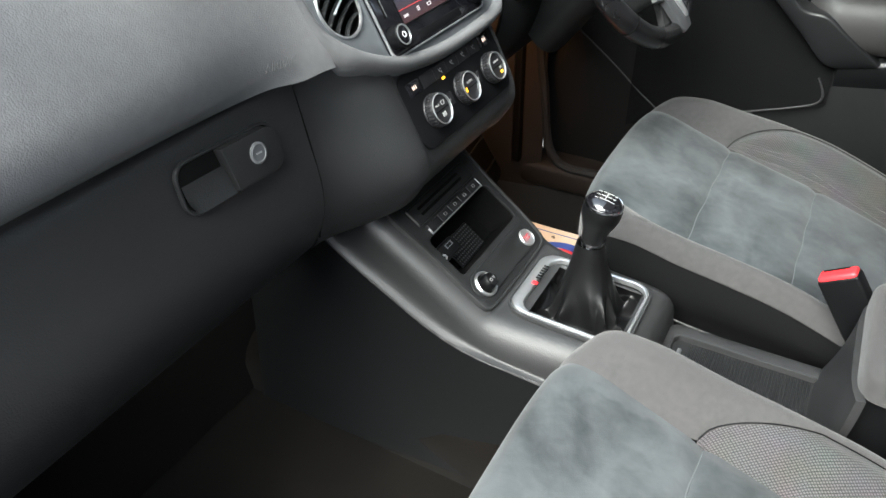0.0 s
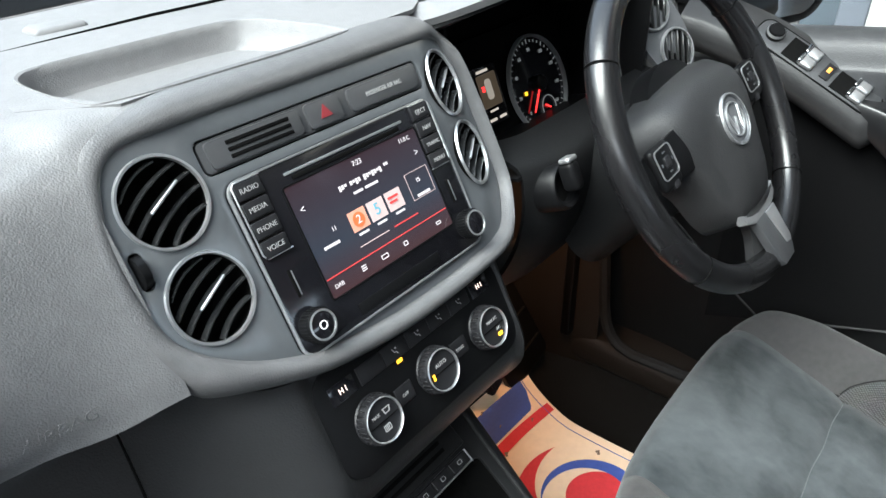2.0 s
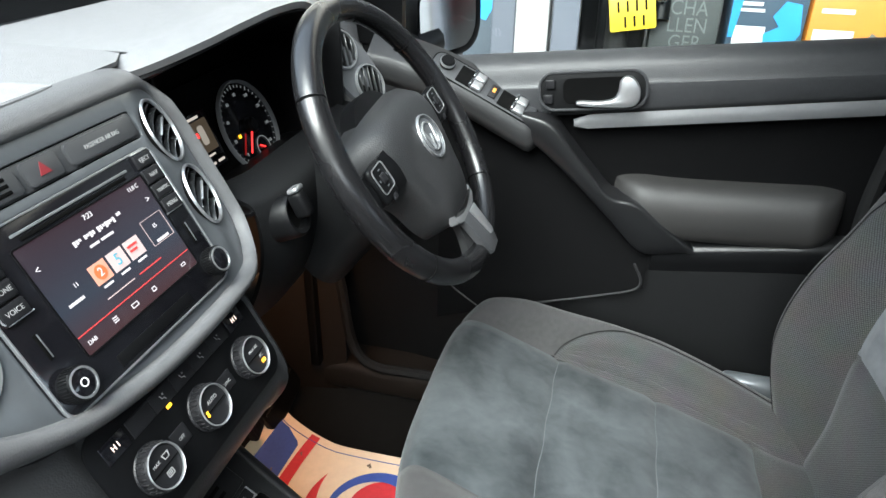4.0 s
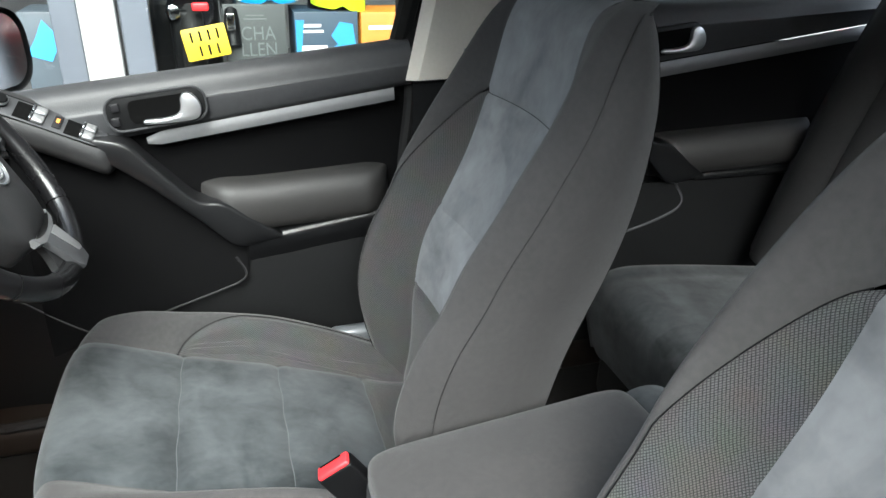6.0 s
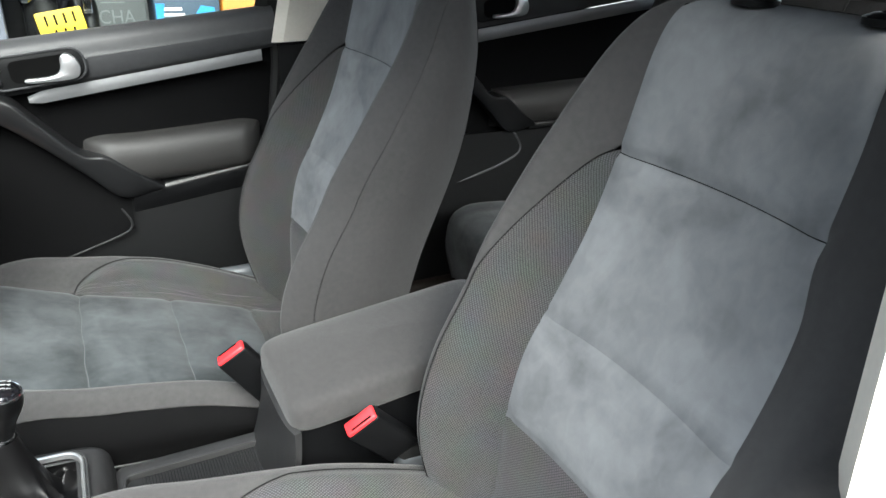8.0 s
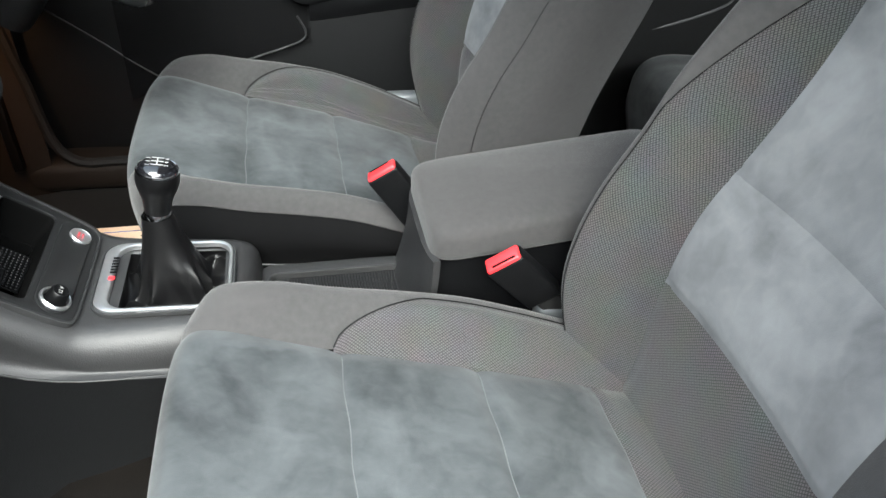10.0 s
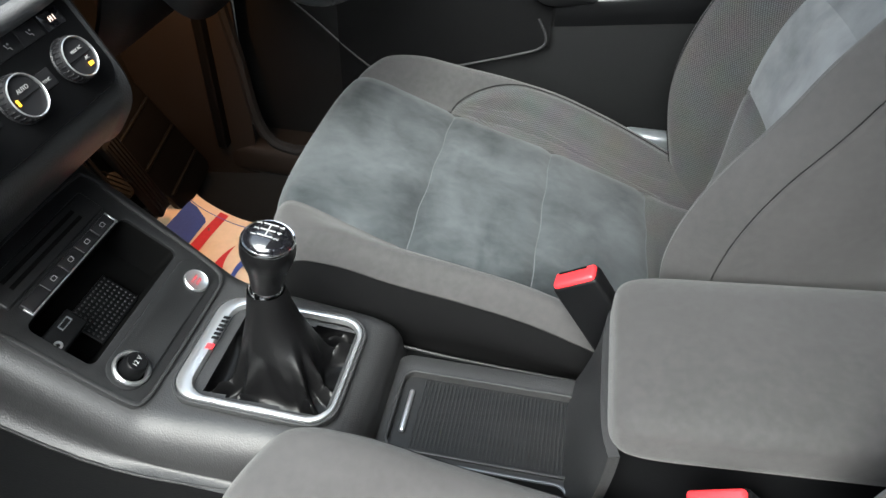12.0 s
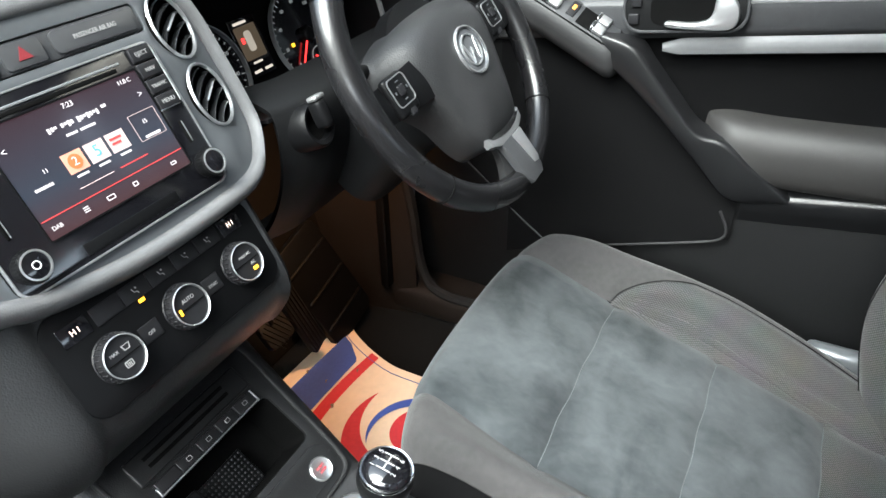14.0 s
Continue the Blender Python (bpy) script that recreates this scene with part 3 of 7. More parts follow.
    for seam_y in (-0.27, -0.425, -0.576):
        k = cushion_index(seam_y)
        put("panel_seam", tube([cushion_point(-seat_seam(seam_y, -1) * 0.98 + (seat_seam(seam_y, -1) + seat_seam(seam_y, 1)) * 0.98 * i / 30, k + 0.15 * math.sin(i * 0.7)) + Vector((0, 0, 0.0002)) for i in range(31)], 0.0007, 5), M_THREAD, "pale stitched seam")
    put("recline_cover", block((0.030, 0.125, 0.050), (0.260, -0.600, -0.345), 0.012), M_BEZEL, "pale grey plastic cover at the seat hinge")
    stage[0] = 1
    for seam_z in (0.168,):
        lo, hi = -back_seam(seam_z, -1), back_seam(seam_z, 1)
        put("panel_seam", tube([back_point(lo + (hi - lo) * k / 30, seam_z, near) + Vector((0, 0.0002, 0)) for k in range(31)], 0.0006, 5), M_SKIRT)

    # backrest
    zs = [-0.38, -0.17, -0.03, 0.168, 0.340]
    for a, b in zip(zs, zs[1:]):
        def panel(u, v):
            z = a + (b - a) * v
            lo, hi = -back_seam(z, -1), back_seam(z, 1)
            return back_point(lo + (hi - lo) * u, z, near)
        bm = sheet(panel, 40, 30)
        bottom = a < -0.3
        put("lower_insert" if bottom else "backrest_panel", bm, M_WEAVE if bottom else M_SUEDE_LIT, "woven cloth insert" if bottom else "brushed grey suede panel")
    for side in (1, -1):
        def spot(t, z, s):
            half = along(BACK_HALF, z)
            seam = back_seam(z, s)
            return back_point(s * (seam + (half - seam) * t), z, near)
        def wing(u, v, s=side):
            z = -0.38 + 0.72 * v
            lo = back_reach(z) if s > 0 else 0.0
            t = lo + (1 - lo) * u
            p = spot(t, z, s)
            p.y -= dent((t - lo) * 0.11) if lo > 0.02 else 0
            return p
        put("backrest_bolster", sheet(wing, 18, 80), M_CLOTH)
        def inset(u, v, s=side):
            z = -0.38 + 0.552 * v
            t = back_reach(z) * u
            p = spot(t, z, s)
            p.y -= dent((back_reach(z) - t) * 0.11)
            return p
        if side > 0 and slack:
            tag_at = spot(0.99, 0.205, side)
            put("sewn_tag", block((0.002, 0.020, 0.034), (tag_at.x + 0.003, tag_at.y + 0.004, tag_at.z), 0.0008), M_PLATE, "small pale sewn-in tag")
        if side > 0:
            put("backrest_insert", sheet(inset, 14, 60), M_WEAVE, "ribbed woven cloth insert")
        def flank(u, v, s=side):
            z = -0.38 + 0.72 * v
            p = spot(1.0, z, s)
            rear = along(BACK_REAR, z)
            half = along(BACK_HALF, z)
            return Vector((s * (half + 0.012 * math.sin(math.pi * u) * (1 - step01(0.25, 0.35, z)) - 0.03 * u * u), p.y + (rear - p.y) * u, z))
        put("backrest_side", sheet(flank, 10, 60), M_CLOTH)
        line = [spot(0.98, -0.36 + 0.70 * k / 60, side) + Vector((0, 0.0008, 0)) for k in range(61)]
        put("stitching", tube(line, 0.0006, 5), M_BLACK)
        line = [spot(back_reach(-0.36 + 0.53 * k / 60), -0.36 + 0.53 * k / 60, side) + Vector((0, -0.002, 0)) for k in range(61)]
        if side > 0:
            put("seam", tube(line, 0.0007, 5), M_BLACK)
        guide = lathe([(0.024, 0), (0.024, 0.006), (0.016, 0.010), (0.010, 0.011)], Matrix.Translation((side * 0.073, -0.892, 0.337)), 24)
        put("headrest_guide", guide, M_BLACK)
        post = tube([(side * 0.073, -0.892, 0.30), (side * 0.073, -0.900, 0.44)], 0.0062, 12)
        put("headrest_post", post, M_CHROME, "chrome headrest post")
    def rear(u, v):
        z = -0.38 + 0.72 * v
        half = along(BACK_HALF, z) - 0.03
        return Vector(((2 * u - 1) * half, along(BACK_REAR, z) - 0.012 * math.cos((2 * u - 1) * 1.5), z))
    put("backrest_rear", sheet(rear, 10, 30), M_SKIRT)
    def head(u, v):
        t, f = 2 * math.pi * u, math.pi * (v - 0.5)
        e = lambda q, n: math.copysign(abs(q) ** n, q)
        return Vector((0.152 * e(math.cos(t), 0.55) * e(math.cos(f), 0.5), -0.900 + 0.058 * e(math.sin(t), 0.7) * e(math.cos(f), 0.5), 0.446 + 0.092 * e(math.sin(f), 0.6)))
    put("headrest", sheet(head, 48, 24, True), M_CLOTH, "charcoal cloth headrest")
    return seat


make_seat(0.365, (0, 0), (0, 0), "driver's seat with brushed grey suede panels and charcoal cloth bolsters", 0.015, 1.28)
make_seat(-0.365, (-0.112, 0.031), (-0.07, 0.0), "passenger seat with smooth grey suede panels and charcoal cloth bolsters", 0.0, 0.45, 0.68)


def rear_bench():
    bench = root("rear_seat", (0.2, -1.35, FLOOR), "rear bench seat in dark grey-green suede and cloth", "car seat")
    def cush(u, v):
        x = -0.62 + 1.26 * u
        y = along([(0, -1.10), (0.15, -1.075), (0.3, -1.10), (0.5, -1.2), (1, -1.62)], v)
        z = along([(0, -0.42), (0.15, -0.31), (0.3, -0.245), (0.5, -0.235), (1, -0.29)], v)
        edge = min(u, 1 - u) * 1.26
        z -= 0.05 * math.exp(-(edge / 0.035) ** 2)
        y -= 0.04 * math.exp(-(edge / 0.05) ** 2)
        z -= dent(x - 0.12, 0.012, 0.015) + dent(x - 0.54, 0.008, 0.012)
        return Vector((x, y, z))
    part("seat_cushion", thick(sheet(cush, 70, 30), 0.02), M_SUEDE, bench)
    def back(u, v):
        x = -0.60 + 1.26 * u
        z = -0.29 + 0.66 * v
        y = -1.56 - 0.24 * v + 0.02 * math.sin(math.pi * v)
        y += -0.06 * (max(0, v - 0.88) / 0.12) ** 2 - dent(x - 0.12, 0.02, 0.015) - dent(x - 0.52, 0.01, 0.012)
        edge = min(u, 1 - u) * 1.26
        return Vector((x, y - 0.05 * math.exp(-(edge / 0.04) ** 2), z))
    part("backrest", thick(sheet(back, 70, 30), 0.05), M_CLOTH, bench)
    part("seat_base", block((1.2, 0.45, 0.18), (0.0, -1.36, -0.47), 0.02), M_CARPET, bench)
    part("lever", block((0.05, 0.012, 0.012), (0.52, -1.72, 0.15), 0.003), M_BLACK, bench)


rear_bench()

# ---- dashboard ----
MA = axes((0, 0.005, 0), (1, 0, 0), (0, 0.53, 1.0))


def bend(p):
    """The driver's side of the centre bezel turns away in plan."""
    s = p.x - 0.112
    if s <= 0:
        return Vector(p)
    a0 = radians(22)
    k = a0 / 0.045
    if s < 0.045:
        x, h, a = math.sin(k * s) / k, -(1 - math.cos(k * s)) / k, k * s
    else:
        x, h, a = math.sin(a0) / k + (s - 0.045) * math.cos(a0), -(1 - math.cos(a0)) / k - (s - 0.045) * math.sin(a0), a0
    return Vector((0.112 + x + p.z * math.sin(a), p.y, h + p.z * math.cos(a)))


def bent(bm):
    for v in bm.verts:
        v.co = MA @ bend(v.co)
    return bm


def bent_frame(x, y):
    """A frame on the bent bezel at (x, y)."""
    o = bend(Vector((x, y, 0)))
    d = bend(Vector((x + 0.004, y, 0))) - bend(Vector((x - 0.004, y, 0)))
    return axes(MA @ o, MA.to_3x3() @ d, MA.to_3x3() @ Vector((0, 1, 0)))


def bezel_outline(grow=0.0):
    """Rounded outline of the centre bezel in the leaning plane, wider at the top."""
    key = [(-0.190, 0.235), (-0.170, 0.262), (-0.12, 0.266), (0.0, 0.266), (0.12, 0.266), (0.170, 0.262), (0.190, 0.235), (0.196, 0.19), (0.196, 0.13), (0.188, 0.100), (0.155, 0.074), (0.10, 0.065), (0.0, 0.0635), (-0.078, 0.072), (-0.118, 0.083), (-0.154, 0.101), (-0.180, 0.123), (-0.193, 0.147), (-0.197, 0.19)]
    loop = key + key[:3]
    pts = spline([(x, y, 0) for x, y in loop], 6)[6:6 + 6 * len(key)]
    out = []
    n = len(pts)
    for i, p in enumerate(pts):
        d = (pts[(i + 1) % n] - pts[i - 1]).normalized()
        out.append((p.x + d.y * -grow, p.y + d.x * grow))
    return out


def dash_section(x):
    """The passenger side's cross-section (y, z), from the windscreen down to the gap over the glovebox."""
    b = step01(-0.40, -0.20, x)
    far = [(0.44, 0.222), (0.36, 0.240), (0.28, 0.250), (0.20, 0.2525), (0.145, 0.2480), (0.108, 0.2400), (0.092, 0.2275), (0.068, 0.188), (0.055, 0.146), (0.064, 0.110), (0.086, 0.088)]
    near = [(0.44, 0.222), (0.36, 0.240), (0.28, 0.251), (0.22, 0.2555), (0.18, 0.2535), (0.148, 0.246), (0.122, 0.226), (0.097, 0.180), (0.077, 0.143), (0.063, 0.118), (0.0545, 0.100)]
    drop = along([(-0.72, 0.004), (-0.54, 0.004), (-0.38, 0.002), (-0.286, 0.0), (-0.2456, -0.008), (-0.211, -0.010), (-0.19, -0.013)], x)
    out = []
    for i, ((y0, z0), (y1, z1)) in enumerate(zip(far, near)):
        y, z = y0 + (y1 - y0) * b, z0 + (z1 - z0) * b
        if i > 7:
            z += drop * (i - 7) / 3
        out.append((y, z))
    return out


def dashboard():
    d = root("dashboard", (0, 0.2, 0.0), "dark grey grained vinyl dashboard with a silver-grey centre bezel", "dashboard")

    def face(u, v):
        x = -0.73 + 0.535 * u
        pts = spline([(y, z, 0) for y, z in dash_section(x)], 12)
        p = pts[int(round(v * (len(pts) - 1)))]
        # the top lies a little below the rolled upper edge of the front face
        edge = along([(-0.73, 0.098), (-0.50, 0.102), (-0.3277, 0.1074), (-0.2947, 0.1109), (-0.2523, 0.1196), (-0.2204, 0.1278), (-0.19, 0.132)], x)
        back = p.x - edge
        fall = step01(-0.002, 0.011, back) * (1 - step01(0.03, 0.11, back))
        return Vector((x, p.x, p.y - 0.0030 * fall * (1 - 0.7 * step01(-0.245, -0.20, x))))
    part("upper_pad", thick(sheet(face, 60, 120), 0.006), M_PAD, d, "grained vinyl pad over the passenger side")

    # the top behind the bezel with its long shallow tray, and the hood over the dials
    tray = [(-0.158, 0.262), (-0.166, 0.235), (-0.160, 0.172), (-0.140, 0.155), (-0.05, 0.150), (0.055, 0.152), (0.068, 0.165), (0.060, 0.215), (0.045, 0.252), (0.020, 0.268), (-0.06, 0.272), (-0.135, 0.272)]
    loop = [(p.x, p.y) for p in spline([(x, y, 0) for x, y in tray + tray[:3]], 5)[5:5 + 5 * len(tray)]]
    mt = axes((0, 0, 0.2535), (1, 0, 0), (0, 1, 0))
    edge = [(-0.198, 0.192), (-0.180, 0.178), (-0.165, 0.163), (-0.145, 0.148), (-0.10, 0.150), (0.0, 0.154), (0.10, 0.154), (0.16, 0.158), (0.190, 0.176), (0.196, 0.20), (0.196, 0.44), (0.0, 0.45), (-0.196, 0.44)]
    def brow(u, v):
        x = -0.222 + 0.132 * u
        v0 = along([(-0.222, 0.335), (-0.175, 0.326), (-0.144, 0.292), (-0.09, 0.290)], x)
        v1 = along([(-0.222, 0.215), (-0.200, 0.226), (-0.188, 0.256), (-0.172, 0.274), (-0.144, 0.278), (-0.09, 0.279)], x)
        w = v0 + (v1 - v0) * v
        h0 = along([(0.20, 0.002), (0.2543, 0.0015), (0.270, -0.0035), (0.284, -0.0125), (0.3057, -0.0370), (0.326, -0.0715), (0.34, -0.10)], w)
        h1 = along([(0.20, 0.002), (0.2543, 0.0020), (0.270, 0.0005), (0.280, -0.0020), (0.2880, -0.0075), (0.2978, -0.0212), (0.3057, -0.0362), (0.326, -0.0745), (0.34, -0.10)], w)
        return MA @ Vector((x, w, h0 + (h1 - h0) * step01(-0.220, -0.182, x)))
    part("brow", thick(sheet(brow, 26, 26), 0.003), M_PAD, d)
    part("top_pad", plate(edge, 0.004, mt, [loop]), M_PAD, d)
    deep = bmesh.new()
    cx, cy = -0.05, 0.21
    rings = [[deep.verts.new((cx + (x - cx) * k, cy + (y - cy) * k, 0.2545 - z)) for x, y in loop] for k, z in ((1.03, 0.003), (1.02, 0.0), (1.0, 0.001), (0.97, 0.008), (0.94, 0.020), (0.88, 0.025))]
    for ra, rb in zip(rings, rings[1:]):
        n = len(ra)
        for i in range(n):
            deep.faces.new((ra[i], ra[(i + 1) % n], rb[(i + 1) % n], rb[i]))
    deep.faces.new(rings[-1])
    well = part("tray", deep, M_PAD, d, "long shallow tray with ribs on its floor")
    for k in range(4):
        part("rib", block((0.0022, 0.03, 0.0016), (-0.125 + 0.048 * k, 0.185, 0.2302), 0.0006), M_PAD, well)
    part("gap_line", tube([(-0.70, 0.318, 0.2472), (-0.4, 0.335, 0.2475), (0, 0.342, 0.2545), (0.19, 0.338, 0.2545)], 0.0018, 5), M_HOLE, d)
    part("sensor_cover", block((0.05, 0.03, 0.012), (-0.075, 0.375, 0.252), 0.006), M_PAD, d)
    part("cowl", block((1.36, 0.05, 0.03), (0, 0.475, 0.215), 0.008), M_BLACK, d, "black strip at the foot of the windscreen")

    # soft rim round the bezel
    inner = bezel_outline(0.0)
    n = len(inner)
    prof = [(-0.002, -0.004), (0.0, 0.006), (0.004, 0.0105), (0.010, 0.0125), (0.017, 0.0105), (0.023, 0.002), (0.028, -0.016)]
    soft = [(-0.002, -0.004), (0.0, 0.0010), (0.001, 0.0026), (0.003, 0.0038), (0.006, 0.0040), (0.010, 0.0034), (0.015, 0.0005)]

    crown = [(-0.002, -0.004), (0.0, 0.0012), (0.002, 0.0036), (0.008, 0.0040), (0.015, 0.0012), (0.022, -0.0045), (0.029, -0.0145)]

    def rim(u, v):
        i = int(round(u * n)) % n
        p, q, o = inner[i], inner[(i + 1) % n], inner[i - 1]
        dx, dy = q[0] - o[0], q[1] - o[1]
        ln = math.hypot(dx, dy)
        k = int(round(v * (len(prof) - 1)))
        over = step01(0.240, 0.260, p[1])
        flush = step01(0.10, 0.165, -p[0]) * step01(0.105, 0.145, p[1])
        slim = (1 - 0.62 * step01(0.13, 0.185, p[0]) * (1 - step01(0.240, 0.262, p[1]))) * (1 - 0.28 * (1 - step01(0.08, 0.12, p[1])))
        g = prof[k][0] * slim + (soft[k][0] - prof[k][0] * slim) * flush
        h = prof[k][1] + (soft[k][1] - prof[k][1]) * flush
        if over > 0:
            g += (crown[k][0] - g) * over * (1 - flush)
            h += (crown[k][1] - h) * over * (1 - flush)
        return MA @ bend(Vector((p[0] - dy / ln * g, p[1] + dx / ln * g, h)))
    part("bezel_rim", sheet(rim, n, len(prof) - 1, True), M_RIM, d, "soft grained rim round the centre bezel", sharp=60)

    vents = [(-0.153, 0.222), (-0.153, 0.151), (0.153, 0.222), (0.153, 0.151)]
    R = 0.031
    wheels = [rrect(0.009, 0.026, 0.004, -0.187, 0.187)]
    radio_hole = rrect(0.222, 0.142, 0.012, 0.0, 0.146)
    top_hole = rrect(0.236, 0.026, 0.006, 0.001, 0.238)
    part("centre_bezel", bent(plate(inner, 0.006, Matrix(), [disc(R, x, y, 48) for x, y in vents] + wheels + [radio_hole, top_hole], 0.001)), M_BEZEL, d, "satin dark silver bezel")
    for x, y in vents:
        mv = bent_frame(x, y)
        cup = part("air_vent", lathe([(R - 0.0005, 0.0), (R - 0.002, -0.03), (0.02, -0.04), (0.0, -0.04)], mv, 48), M_HOLE, d, "round air vent with black slats and a thin bright ring")
        part("ring", lathe([(R - 0.001, -0.001), (R - 0.0005, 0.002), (R + 0.0012, 0.0022), (R + 0.002, 0.0)], mv, 56), M_SILVER, cup, "thin bright ring")
        ms = mv @ pose(0, 0, 0, 0, 0, 28)
        for k in range(-2, 3):
            h = k * 0.0112
            w = 2 * math.sqrt(max(0.0001, (R - 0.002) ** 2 - h * h))
            def blade(u, v, h=h, w=w):
                s = 2 * u - 1
                return ms @ Vector((s * w / 2, h + 0.0035 * (1 - s * s) - 0.0012 + 0.0016 * v, 0.0002 - 0.0055 * v))
            part("slat", thick(sheet(blade, 12, 3), 0.0011), M_SLAT, cup)
        part("grip", block((0.030, 0.0022, 0.003), (0.003, 0.002, 0.001), 0.0012, ms), M_SILVER, cup, "silver grip")
    part("vent_wheel", lathe([(0.0, -0.0034), (0.010, -0.0034), (0.0115, -0.0026), (0.0115, 0.0026), (0.010, 0.0034), (0.0, 0.0034)], shift(MA, -0.187, 0.187, -0.004) @ pose(0, 0, 0, 0, 90, 0), 40), M_BLACK, d, "ridged thumb wheel")

    # slot, hazard switch and airbag sign over the radio
    row = part("switch_strip", plate(rrect(0.232, 0.024, 0.005, 0.001, 0.238), 0.006, MA, bevel=0.001, z=-0.001), M_BEZEL_DARK, d)
    part("slot_panel", plate(rrect(0.085, 0.0205, 0.004, -0.067, 0.238), 0.003, MA, bevel=0.0008, z=0.0015), M_ROW, row)
    for dy in (0.0052, 0.0, -0.0052):
        part("slot", block((0.058, 0.003, 0.002), (-0.064, 0.238 + dy, 0.0012), 0.0006, MA), M_HOLE, row)
    part("hazard_switch", plate(rrect(0.036, 0.0205, 0.004, 0.0, 0.238), 0.003, MA, bevel=0.0008, z=0.002), M_ROW, row)
    tri = [(0.0, 0.006), (-0.0062, -0.0045), (0.0062, -0.0045)]
    part("triangle", plate([(x, y + 0.238) for x, y in tri], 0.001, MA, z=0.0026), M_DIMRED, row, "red warning triangle")
    part("sign", plate(rrect(0.083, 0.0195, 0.005, 0.069, 0.238), 0.003, MA, bevel=0.0008, z=0.002), M_ROW, row, "dark airbag sign")
    part("sign_print", letters("PASSENGER AIR BAG", 0.0056, shift(MA, 0.069, 0.238, 0.0023), width=0.85), M_PRINT, row)

    # black fascia from the glovebox round to the heater controls and back on the driver's side
    def fascia(u, v):
        x = -0.2378 + 0.4098 * u
        b = step01(-0.235, -0.125, x)
        top = along([(-0.25, 0.096), (-0.211, 0.091), (-0.193, 0.085), (-0.176, 0.077), (-0.147, 0.062), (-0.125, 0.056)], x)
        low = along([(-0.25, -0.150), (-0.135, -0.155), (-0.11, -0.118), (0.11, -0.118), (0.135, -0.12), (0.175, -0.12)], x)
        z = top + (low - top) * v
        side = [(-0.155, 0.2), (-0.135, 0.102), (-0.10, 0.072), (-0.06, 0.058), (-0.02, 0.058), (0.02, 0.066), (0.06, 0.0735), (0.085, 0.080)]
        mid = [(-0.155, 0.10), (-0.115, 0.030), (-0.085, 0.004), (-0.06, -0.008), (-0.035, -0.006), (0.0, 0.011), (0.056, 0.040)]
        y = along(side, z) * (1 - b) + along(mid, z) * b
        y += 0.16 * step01(0.118, 0.175, x) ** 1.3 + 0.005 * (1 - step01(0.112, 0.122, abs(x)))
        return Vector((x, y, z))
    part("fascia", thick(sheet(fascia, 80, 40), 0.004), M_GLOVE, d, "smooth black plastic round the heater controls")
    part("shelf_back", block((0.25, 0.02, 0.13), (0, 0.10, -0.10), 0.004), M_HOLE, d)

    # glovebox
    def glove(u, v):
        x = -0.72 + 0.480 * u
        top = along([(-0.72, 0.092), (-0.54, 0.091), (-0.38, 0.091), (-0.235, 0.094)], x)
        pts = [(0.092, top), (0.080, top - 0.006), (0.074, top - 0.03), (0.066, 0.02), (0.058, -0.02), (0.058, -0.06), (0.072, -0.10), (0.10, -0.135), (0.15, -0.150), (0.24, -0.150)]
        q = spline([(y, z, 0) for y, z in pts], 5)
        p = q[int(round(v * (len(q) - 1)))]
        return Vector((x, p.x, p.y))
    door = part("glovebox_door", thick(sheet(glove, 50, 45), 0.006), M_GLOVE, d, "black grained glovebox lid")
    mg = axes((-0.338, 0.0685, 0.044), (1, 0, -0.05), (0, 0.22, 1.0))
    # a flat plate; the recess's shade is its near-black colour
    part("handle_recess", plate(rrect(0.122, 0.046, 0.014, -0.010), 0.004, mg, bevel=0.001, z=0.0015), M_HOLE, door, "flat dark plate painted as the shade in the handle recess")
    part("recess_edge", plate(rrect(0.127, 0.051, 0.016, -0.010), 0.004, mg, [rrect(0.121, 0.045, 0.014, -0.010)], 0.001, z=0.003), M_GLOVE, door)
    grip = [(-0.024, 0.0215), (-0.022, 0.0225)] + [(0.031 + 0.018 * math.cos(a), 0.0045 + 0.018 * math.sin(a)) for a in (radians(90 - 15 * k) for k in range(7))] + [(0.033 + 0.016 * math.cos(a), -0.0065 + 0.016 * math.sin(a)) for a in (radians(-15 * k) for k in range(7))] + [(-0.014, -0.0225), (-0.017, -0.0205)]
    part("handle", plate(grip, 0.012, mg, bevel=0.0022, z=0.012), M_PANEL, door, "black lift handle")
    def scoop(u, v):
        x = -0.0705 + 0.052 * u
        foot = -0.009 - math.sqrt(max(0.0, 0.0138 ** 2 - max(0.0, -0.057 - x) ** 2))
        return mg @ Vector((x, foot + (0.006 - foot) * v, 0.0037 + 0.0040 * (1 - v) ** 2.2))
    part("recess_scoop", sheet(scoop, 16, 10), M_GLOVE, door)
    lock = part("lock", lathe([(0.0105, 0), (0.0105, 0.0015), (0.0085, 0.0022), (0.0078, 0.0016)], shift(mg, 0.016, 0.003, 0.012), 28), M_TRIM, door, "round dull silver lock")
    part("lock_face", lathe([(0.0080, 0.0012), (0.0, 0.0014)], shift(mg, 0.016, 0.003, 0.012), 28), M_BEZEL_MID, lock)
    part("key_slot", block((0.0075, 0.0018, 0.0006), (0.016, 0.003, 0.0137), 0, mg), M_SILVER, lock)
    # hidden block added to keep the footwell lamp from glowing through the gap
    part("gap_light_block", block((0.03, 0.012, 0.21), (-0.239, 0.100, -0.020), 0.002), M_HOLE, d)
